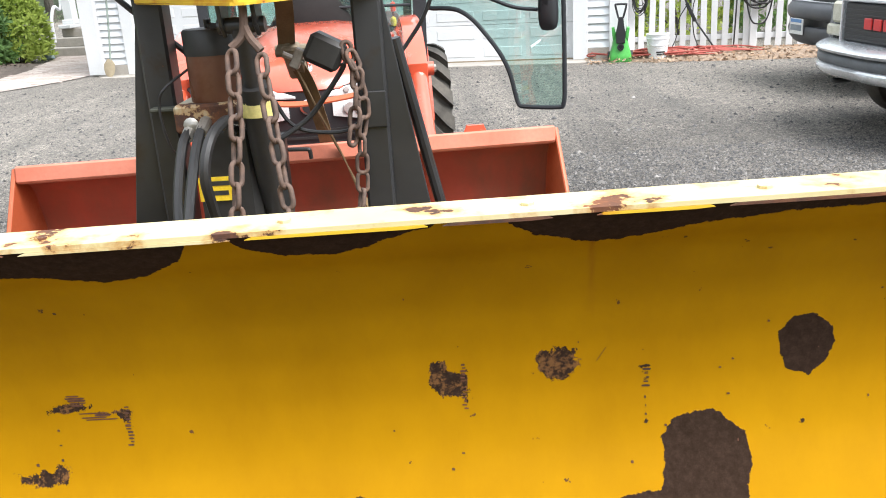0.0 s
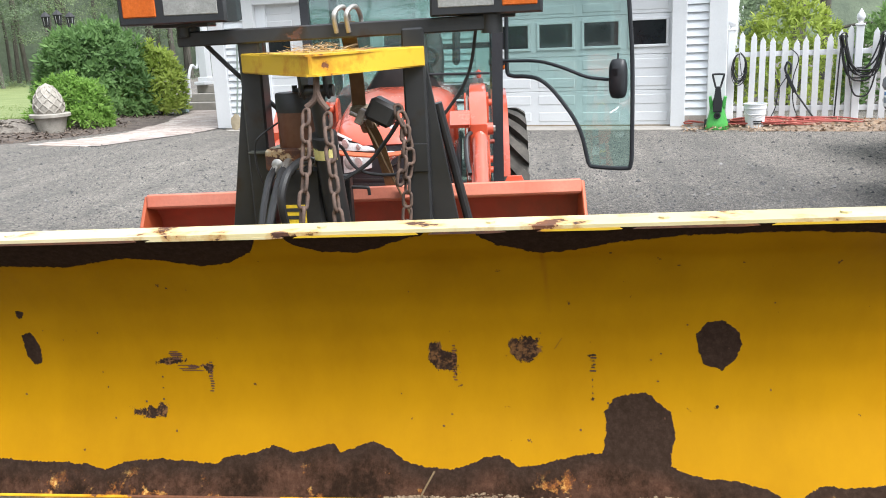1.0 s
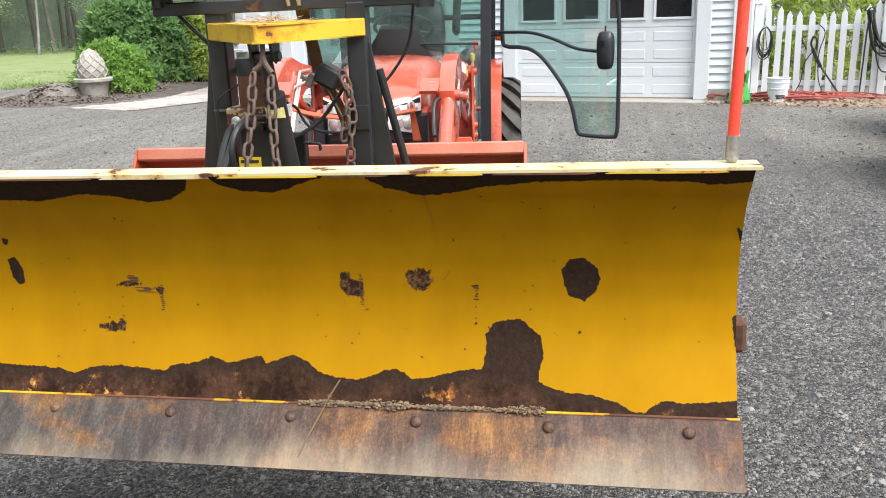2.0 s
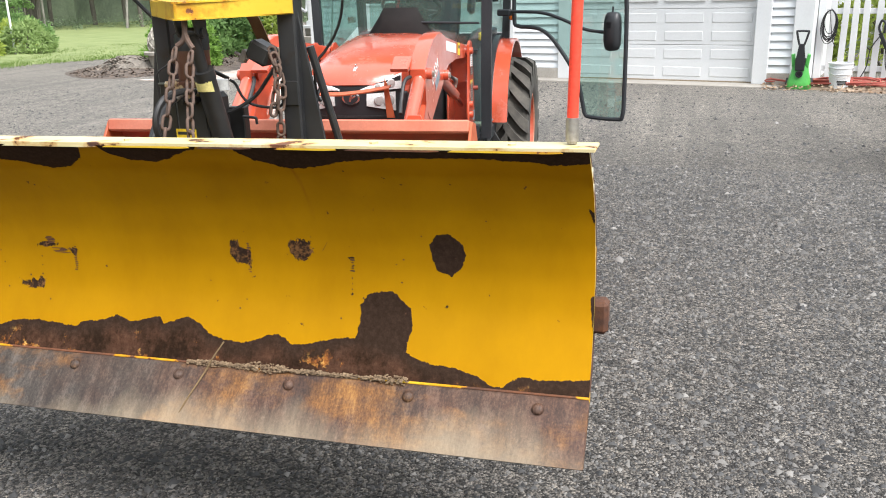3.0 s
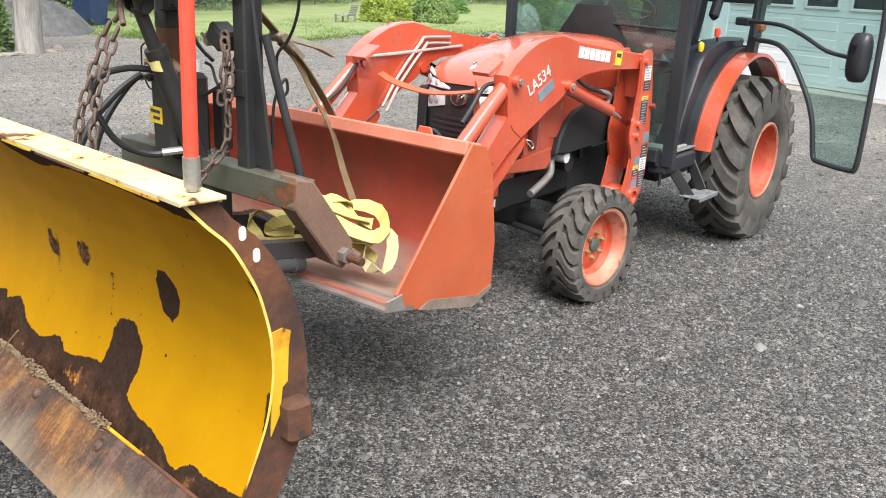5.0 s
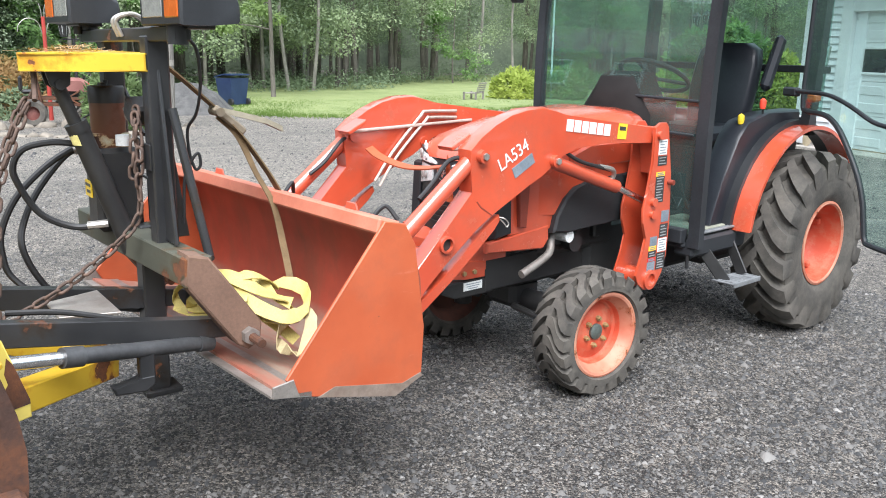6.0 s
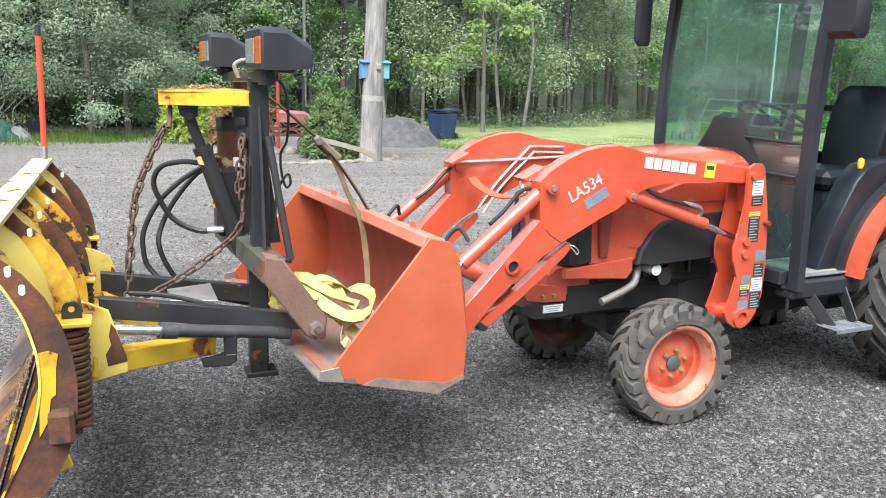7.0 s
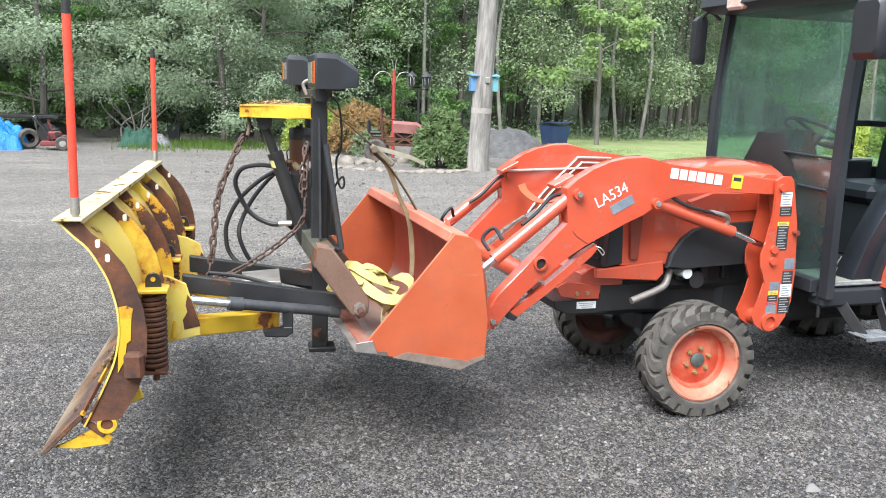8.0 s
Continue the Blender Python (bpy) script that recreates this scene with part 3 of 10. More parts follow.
tagged(part("garage_apron", bm, M_CONCRETE, None, "", HOUSE), "narrow stained concrete apron at the garage doors", "apron", "", "structure")

# ---- tractor ----
TRACTOR = pose(-0.43, 2.397, 0, 0, 0, 5.0)
tractor = thing("tractor", "orange compact tractor with front loader and open cab door on gravel", "tractor", TRACTOR)


def tyre_mesh(rad, wid, rim, lugs, depth, lug_w, wave):
    bm = B()
    h = wid / 2
    base = rad - depth
    prof = [(rim, -h * 0.74), (rim + 0.012, -h * 0.86), (rim + 0.25 * (base - rim), -h * 0.99), (rim + 0.62 * (base - rim), -h * 1.0), (base - 0.018, -h * 0.93), (base - 0.003, -h * 0.80), (base, -h * 0.4), (base + 0.003, 0)]
    prof += [(r, -x) for r, x in prof[-2::-1]]
    lathe(bm, prof, 64, AX)
    for sgn in (-1, 1):
        for k in range(lugs):
            t0 = 2 * math.pi * (k + (0.5 if sgn > 0 else 0)) / lugs
            pts = []
            for j in range(7):
                s = j / 6
                x = sgn * h * (-0.10 + 1.10 * s)
                sk = lug_w * 1.5 * (0.55 - s) + (wave * math.sin(s * 5.2) if wave else lug_w * 0.9 * (1 - s) ** 2)
                th = t0 + sk / rad
                top = rad - 0.022 * max(0, s - 0.72) / 0.28 * rad / 0.3 * 0.8
                low = base - 0.010 if s < 0.9 else base - (0.024 if wave else 0.045) * rad / 0.3
                wd = lug_w * (0.46 + 0.10 * s) / rad
                pts.append((x, th, top, low, wd))
            rings = []
            for x, th, top, low, wd in pts:
                q = []
                for r, a in ((low, th - wd * 1.25), (top, th - wd), (top, th + wd), (low, th + wd * 1.25)):
                    q.append((x, r * math.sin(a), r * math.cos(a)))
                rings.append(q)
            x, th, top, low, wd = pts[-1]
            end = [(x * 1.015, r * math.sin(a), r * math.cos(a)) for r, a in ((low - 0.012, th - wd), (low + 0.004, th - wd), (low + 0.004, th + wd), (low - 0.012, th + wd))]
            loft(bm, rings + [end])
    return bm


def wheel(name, at, rad, wid, rim_r, lugs, depth, lug_w, wave, side, bolts, bolt_r, turn=0, spin=0, deep=False):
    """A wheel whose outer face looks along +x (side 1) or -x (side -1)."""
    m = Matrix.Translation(at) @ pose(0, 0, 0, 0, 0, (0 if side > 0 else 180) + turn) @ pose(0, 0, 0, spin, 0, 0)
    w = new(name)
    w.parent = tractor
    w.empty_display_size = 0.1
    w.matrix_basis = m
    part("tyre", tyre_mesh(rad, wid, rim_r + 0.004, lugs, depth, lug_w, wave), M_RUBBER, w)
    h = wid / 2
    bm = B()
    if deep:
        lathe(bm, [(rim_r + 0.012, h * 0.80), (rim_r + 0.012, h * 0.88), (rim_r + 0.002, h * 0.90), (rim_r - 0.008, h * 0.84), (rim_r - 0.018, h * 0.5), (rim_r - 0.030, h * 0.1), (rim_r - 0.045, -h * 0.12), (rim_r * 0.74, -h * 0.22), (rim_r * 0.45, -h * 0.18), (0.002, -h * 0.18)], 48, AX)
        lathe(bm, [(rim_r + 0.01, -h * 0.85), (rim_r - 0.02, -h * 0.6), (rim_r - 0.04, -h * 0.3), (0.002, -h * 0.26)], 48, AX)
        part("rim", bm, M_RIM, w, "deep dished orange wheel with dusty lower lip")
        bm = B()
        lathe(bm, [(rim_r + 0.0135, h * 0.79), (rim_r + 0.0135, h * 0.89), (rim_r + 0.001, h * 0.915), (rim_r - 0.008, h * 0.86)], 48, AX)
        part("rim_edge", bm, M_RIM_WORN, w, "rim edge worn to dusty tan metal")
        bm = B()
        rod(bm, (-h * 0.18, 0, 0), (-h * 0.06, 0, 0), rim_r * 0.24, rim_r * 0.2, 24)
        part("hub", bm, M_RIM, w)
        for i in range(bolts):
            a = 2 * math.pi * i / bolts
            bm = B()
            c = Vector((-h * 0.19, bolt_r * math.cos(a), bolt_r * math.sin(a)))
            rod(bm, c, c + Vector((0.022, 0, 0)), 0.013, 0.011, 6)
            part("wheel_bolt", bm, M_RIM, w)
        for a in (0.35, 1.9, 3.5, 5.0):
            bm = B()
            box(bm, (h * 0.05, (rim_r - 0.05) * math.cos(a), (rim_r - 0.05) * math.sin(a)), (0.05, 0.03, 0.03), None, 0.005)
            part("rim_lug", bm, M_RIM, w)
        return w
    lathe(bm, [(rim_r - 0.034, h * 0.34), (rim_r - 0.040, h * 0.10), (rim_r - 0.052, h * 0.02), (rim_r * 0.60, h * 0.10), (rim_r * 0.46, h * 0.22), (rim_r * 0.40, h * 0.24), (0.002, h * 0.24)], 48, AX)
    part("rim", bm, M_RIM, w, "orange dished steel wheel centre")
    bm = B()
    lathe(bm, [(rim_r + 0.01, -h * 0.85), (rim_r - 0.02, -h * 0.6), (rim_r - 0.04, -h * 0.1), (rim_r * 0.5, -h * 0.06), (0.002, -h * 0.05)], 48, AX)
    part("inner_rim", bm, M_RIM_INNER, w, "dark inner side of the rim")
    bm = B()
    lathe(bm, [(rim_r + 0.012, h * 0.78), (rim_r + 0.013, h * 0.87), (rim_r + 0.004, h * 0.90), (rim_r - 0.006, h * 0.86), (rim_r - 0.012, h * 0.70), (rim_r - 0.026, h * 0.50), (rim_r - 0.034, h * 0.34)], 48, AX)
    part("rim_edge", bm, M_RIM_WORN, w, "rim edge worn to dusty tan metal")
    bm = B()
    lathe(bm, [(rim_r * 0.20, h * 0.22), (rim_r * 0.20, h * 0.34), (rim_r * 0.15, h * 0.40), (0.002, h * 0.40)], 24, AX)
    part("hub", bm, M_HUB, w, "grey-green greasy hub")
    for i in range(bolts):
        a = 2 * math.pi * i / bolts
        bm = B()
        c = Vector((h * 0.24, bolt_r * math.cos(a), bolt_r * math.sin(a)))
        rod(bm, c, c + Vector((0.016, 0, 0)), 0.013, 0.011, 6)
        rod(bm, c, c + Vector((0.024, 0, 0)), 0.006, None, 8)
        part("wheel_bolt", bm, M_BRASS, w)
    bm = B()
    box(bm, (h * 0.35, 0, rim_r * 0.83), (0.03, 0.035, 0.02), None, 0.005)
    part("valve_guard", bm, M_BARE, w)
    return w


def rim_material():
    m, nt, bs = nodes_of("dusty_orange_rim_paint")
    paint = ramp(nt, noise_of(nt, 6, 4), [(0.3, (0.46, 0.062, 0.026)), (0.7, (0.55, 0.085, 0.038))])
    dust = ramp(nt, noise_of(nt, 14, 6, 0.7), [(0.46, (0, 0, 0)), (0.66, (1, 1, 1))])
    lk(nt, mixc(nt, calc(nt, "MULTIPLY", dust, 0.38), paint, (0.42, 0.25, 0.16)), bs.inputs["Base Color"])
    bs.inputs["Roughness"].default_value = 0.6
    bump(nt, bs, noise_of(nt, 90, 3), 0.1, 0.002)
    return m


M_RIM = rim_material()
M_RIM_WORN = chipped("worn_orange_rim_edge", (0.38, 0.072, 0.034), (0.50, 0.27, 0.18), 0.64, 14, 0.6, 20)
M_HUB = plain("greasy_grey_green_hub", (0.055, 0.070, 0.062), (0.13, 0.15, 0.135), 0.5, 0.3, 20, 90, 0.2)
wheel("front_wheel", (0.497, 1.368, 0.276), 0.286, 0.205, 0.183, 21, 0.030, 0.047, 0.022, 1, 6, 0.062, -5, 20)
wheel("front_wheel", (-0.497, 1.368, 0.276), 0.286, 0.205, 0.183, 21, 0.030, 0.047, 0.022, -1, 6, 0.062, -5, 50)
wheel("rear_wheel", (0.600, 3.05, 0.490), 0.498, 0.305, 0.222, 19, 0.050, 0.082, 0.0, 1, 8, 0.085, 0, 10, deep=True)
wheel("rear_wheel", (-0.600, 3.05, 0.490), 0.498, 0.305, 0.222, 19, 0.050, 0.082, 0.0, -1, 8, 0.085, 0, 30, deep=True)

# chassis, engine and axles
bm = B()
box(bm, (0, 1.35, 0.53), (0.30, 0.95, 0.22), None, 0.02)
box(bm, (0, 2.2, 0.50), (0.36, 1.0, 0.34), None, 0.03)
box(bm, (0, 3.0, 0.50), (0.50, 0.7, 0.36), None, 0.04)
rod(bm, (-0.50, 3.05, 0.49), (0.50, 3.05, 0.49), 0.09, None, 20)
part("chassis", bm, M_BLACK, tractor)
bm = B()
box(bm, (0, 1.45, 0.72), (0.40, 0.86, 0.34), None, 0.03)
for i in range(5):
    box(bm, (0.205, 1.15 + 0.14 * i, 0.66), (0.05, 0.05, 0.10), None, 0.008)
rod(bm, (0.22, 1.50, 0.62), (0.27, 1.50, 0.62), 0.045)
part("engine_block", bm, M_BLACK, tractor)
bm = B()
rod(bm, (0.21, 1.42, 0.664), (0.30, 1.42, 0.664), 0.028, None, 24)
part("oil_filter", bm, M_DECAL_W, tractor)
bm = B()
rod(bm, (-0.36, 1.365, 0.33), (0.36, 1.365, 0.33), 0.05, None, 16)
box(bm, (0, 1.365, 0.36), (0.2, 0.2, 0.14), None, 0.03)
M_PIPE = plain("bright_zinc_pipe", (0.50, 0.42, 0.36), (0.66, 0.58, 0.52), 0.35, 0.5, 9, 80, 0.1)
for s in (-1, 1):
    rod(bm, (s * 0.36, 1.365, 0.44), (s * 0.36, 1.365, 0.20), 0.055, 0.045, 16)
    rod(bm, (s * 0.12, 1.25, 0.32), (s * 0.36, 1.24, 0.30), 0.016, None, 10)
part("front_axle", bm, M_BLACK, tractor)
bm = B()
tube(bm, [(0.24, 1.36, 0.70), (0.26, 1.335, 0.655), (0.285, 1.30, 0.605), (0.295, 1.24, 0.578), (0.30, 1.17, 0.556), (0.305, 1.10, 0.535)], 0.0185, 16, 5)
part("exhaust_pipe", bm, M_BARE, tractor, "bare steel exhaust pipe")

# hood
def hood_ring(u, w, z0, z1, n=9, flat=0.55):
    pts = [(-w, u, z0)]
    for i in range(n + 1):
        a = math.pi * (1 - i / n)
        c, s = math.cos(a), math.sin(a)
        pts.append((w * math.copysign(abs(c) ** flat, c), u, z1 - (z1 - z0) * 0.34 * (1 - abs(s) ** 0.75)))
    pts.append((w, u, z0))
    return pts


def nose(x):
    """How far back the front of the hood lies at x, in plan."""
    return 0.893 + 0.075 * min(1.0, abs(x) / 0.25) ** 2.2


bm = B()
loft(bm, [hood_ring(0.893, 0.120, 1.018, 1.030), hood_ring(0.902, 0.190, 1.012, 1.052), hood_ring(0.94, 0.236, 1.020, 1.088), hood_ring(1.02, 0.254, 1.010, 1.122), hood_ring(1.09, 0.264, 0.86, 1.146), hood_ring(1.16, 0.272, 0.79, 1.162), hood_ring(1.30, 0.283, 0.78, 1.190), hood_ring(1.55, 0.295, 0.80, 1.222), hood_ring(1.78, 0.300, 0.84, 1.238), hood_ring(1.93, 0.295, 0.90, 1.228), hood_ring(1.985, 0.275, 0.95, 1.195), hood_ring(2.0, 0.24, 1.0, 1.165)])
for v in bm.verts:
    if v.co.y < 1.15:
        v.co.y += (nose(v.co.x) - 0.893) * (1.15 - v.co.y) / 0.257
bm.transform(Matrix.Translation((0.012, 0, 0)))
part("hood", bm, M_ORANGE, tractor, "glossy orange engine hood", None, 50)
for s in (-1, 1):
    x0, x1 = sorted((s * 0.262, s * 0.293))
    bm = B()
    plate(bm, [(0.90, 0.700), (1.28, 0.735), (1.285, 0.668), (1.25, 0.630), (0.90, 0.655)], "x", x0, x1, 0.006)
    part("hood_skirt", bm, M_ORANGE, tractor)
    bm = B()
    plate(bm, [(1.010, 0.99), (1.035, 0.715), (1.33, 0.715), (1.50, 0.90), (1.50, 1.0), (1.05, 1.01)], "x", s * 0.255, s * 0.288, 0.005)
    part("hood_side_panel", bm, M_ORANGE, tractor)
    bm = B()
    plate(bm, [(1.060, 0.985), (1.078, 0.75), (1.118, 0.745), (1.135, 0.995)], "x", s * 0.27, s * 0.311, 0.004)
    part("side_vent", bm, M_VENT, tractor, "dark orange vent slot")
    bm = B()
    plate(bm, [(0.950, 0.71), (1.045, 0.725), (1.035, 0.96), (0.985, 0.99), (0.965, 0.98)], "x", s * 0.235, s * 0.292, 0.006)
    part("front_side_screen", bm, M_PLASTIC, tractor)
    bm = B()
    plate(bm, [(1.285, 0.700), (1.305, 0.775), (1.36, 0.850), (1.42, 0.896), (1.524, 0.920), (1.85, 0.938), (1.88, 0.708), (1.632, 0.705), (1.396, 0.688)], "x", s * 0.245, s * 0.322, 0.010)
    part("engine_side_cover", bm, M_MESH, tractor, "black perforated engine side cover")
    bm = B()
    plate(bm, [(1.38, 1.045), (1.52, 1.09), (1.92, 1.085), (1.90, 0.985), (1.40, 0.975)], "x", s * 0.285, s * 0.319, 0.010)
    part("hood_scoop", bm, M_ORANGE, tractor)
XS = [-0.246 + 0.041 * i for i in range(13)]
bm = B()
loft(bm, [[(0.012 + x, nose(x) + 0.006, 0.70), (0.012 + x, nose(x) + 0.004, 1.022 + 0.05 * (abs(x) / 0.246) ** 2), (0.012 + x, nose(x) + 0.06, 1.022), (0.012 + x, nose(x) + 0.06, 0.70)] for x in XS])
part("grille", bm, M_PLASTIC, tractor, "black grille shell below the hood", None, 60)
for i in range(6):
    bm = B()
    loft(bm, [[(0.012 + x, nose(x), z), (0.012 + x, nose(x), z + 0.010), (0.012 + x, nose(x) + 0.012, z + 0.010), (0.012 + x, nose(x) + 0.012, z)] for z in (0.735 + 0.026 * i,) for x in XS[1:-1]])
    part("grille_slat", bm, M_BLACK, tractor)
bm = B()
lathe(bm, [(0.036, 0), (0.036, 0.012), (0.028, 0.016), (0.002, 0.016)], 28, Matrix.Translation((0.018, 0.898, 0.966)) @ pose(0, 0, 0, 90, 0, 0) @ Matrix.Diagonal((1.3, 0.95, 1, 1)))
badge = part("badge_ring", bm, M_CHROME, tractor, "chrome oval badge with dark centre")
bm = B()
lathe(bm, [(0.029, 0.010), (0.029, 0.0175), (0.002, 0.0178)], 24, Matrix.Translation((0.018, 0.898, 0.966)) @ pose(0, 0, 0, 90, 0, 0) @ Matrix.Diagonal((1.3, 0.95, 1, 1)))
part("badge_field", bm, M_PLASTIC, badge)
bm = B()
box(bm, (0.018, 0.880, 0.966), (0.012, 0.003, 0.036), Matrix.Rotation(0.3, 3, "Y"), 0.001)
box(bm, (0.030, 0.880, 0.969), (0.030, 0.003, 0.008), Matrix.Rotation(-0.5, 3, "Y"), 0.001)
part("badge_mark", bm, M_CHROME, badge)
M_REFLECTOR = plain("silvered_lamp_reflector", (0.42, 0.42, 0.41), (0.72, 0.72, 0.70), 0.22, 0.5, 18, 90, 0.3)
for s in (-1, 1):
    for name, x0, x1, za, zb, mt in (("headlight", 0.055, 0.248, (1.000, 1.006), (1.008, 1.082), M_HEADLAMP), ("lower_headlight", 0.085, 0.222, (0.925, 0.897), (0.985, 0.992), M_HEADLAMP)):
        bm = B()
        secs = []
        for i in range(9):
            t = i / 8
            x = x0 + (x1 - x0) * t
            lo, hi = za[0] + (za[1] - za[0]) * t, zb[0] + (zb[1] - zb[0]) * t
            u = nose(x)
            back = 0.028 * t if name == "headlight" else 0.006
            secs.append([(0.012 + s * x, u - 0.006, lo), (0.012 + s * x, u - 0.010 + back * 0.5, (lo + hi) / 2), (0.012 + s * x, u - 0.004 + back, hi), (0.012 + s * x, u + 0.03, hi), (0.012 + s * x, u + 0.03, lo)])
        loft(bm, secs)
        lamp = part(name, bm, mt, tractor, "clear swept-back headlight", None, 60)
        for k in range(2):
            t = 0.45 + 0.33 * k
            x = x0 + (x1 - x0) * t
            lo, hi = za[0] + (za[1] - za[0]) * t, zb[0] + (zb[1] - zb[0]) * t
            bm = B()
            lathe(bm, [((hi - lo) * 0.36, 0.0), ((hi - lo) * 0.30, 0.004), (0.002, 0.006)], 16, Matrix.Translation((0.012 + s * x, nose(x) - 0.006, (lo + hi) / 2)) @ pose(0, 0, 0, 90, 0, s * 30))
            part("reflector", bm, M_REFLECTOR, lamp)
bm = B()
box(bm, (0.02, 0.985, 1.098), (0.022, 0.05, 0.02), Matrix.Rotation(radians(25), 3, "X"), 0.006)
box(bm, (0.02, 1.0, 1.115), (0.008, 0.03, 0.02), None, 0.003)
part("hood_latch", bm, M_CHROME, tractor)
bm = B()
plate(bm, [(0.86, 0.55), (0.86, 0.66), (0.92, 0.70), (1.10, 0.66), (1.10, 0.56)], "x", -0.21, 0.21, 0.006)
part("front_bumper", bm, M_ORANGE, tractor)
for s in (-1, 1):
    bm = B()
    plate(bm, [(0.722, 0.600), (0.780, 0.628), (0.968, 0.600), (0.966, 0.528), (0.850, 0.534), (0.752, 0.548)], "x", s * 0.202, s * 0.216, 0.004)
    bracket = part("bumper_bracket", bm, M_ORANGE, tractor, "orange bumper bracket with two bolts")
    for u in (0.838, 0.898):
        bm = B()
        rod(bm, (s * 0.215, u, 0.563), (s * 0.226, u, 0.563), 0.011, None, 6)
        part("bumper_bolt", bm, M_BRASS, bracket)
    bm = B()
    plate(bm, [(0.972, 0.46), (0.972, 0.60), (1.3, 0.60), (1.3, 0.46)], "x", s * 0.20, s * 0.212, 0.003)
    part("frame_rail", bm, M_BLACK, tractor)
bm = B()
plate(bm, [(0.716, 0.526), (0.970, 0.526), (1.02, 0.500), (1.02, 0.448), (0.80, 0.452), (0.722, 0.485)], "x", -0.208, 0.208, 0.006)
part("front_weight_carrier", bm, M_BLACK, tractor, "black block under the bumper")
bm = B()
box(bm, (0.2105, 0.898, 0.499), (0.004, 0.108, 0.036), None, 0)
plate_of = part("serial_plate", bm, M_DECAL_W, tractor)
for k in range(3):
    bm = B()
    box(bm, (0.2128, 0.898, 0.509 - 0.010 * k), (0.001, 0.09 - 0.015 * k, 0.003), None, 0)
    part("print_line", bm, M_DECAL_B, plate_of)

# loader
ARM = [(0.262, 0.490), (0.266, 0.565), (0.310, 0.635), (0.490, 0.808), (0.655, 0.965), (0.640, 1.05), (0.632, 1.130), (0.690, 1.172), (0.766, 1.217), (0.850, 1.251), (0.937, 1.274), (1.034, 1.279), (1.118, 1.256), (1.169, 1.236), (1.50, 1.198), (1.800, 1.164), (1.800, 1.085), (1.45, 1.108), (1.25, 1.098), (1.165, 1.080), (1.12, 1.041), (1.04, 0.998), (0.961, 0.965), (0.880, 0.925), (0.813, 0.893), (0.752, 0.862), (0.670, 0.812), (0.520, 0.700), (0.440, 0.632), (0.335, 0.525), (0.30, 0.472)]
POST = [(1.762, 1.164), (1.800, 1.185), (1.850, 1.184), (1.870, 1.165), (1.914, 0.938), (1.932, 0.700), (1.928, 0.537), (1.900, 0.455), (1.865, 0.405), (1.815, 0.382), (1.765, 0.390), (1.715, 0.425), (1.693, 0.470), (1.735, 0.560), (1.756, 0.642), (1.72, 0.72), (1.715, 0.79), (1.740, 0.86), (1.770, 1.0)]
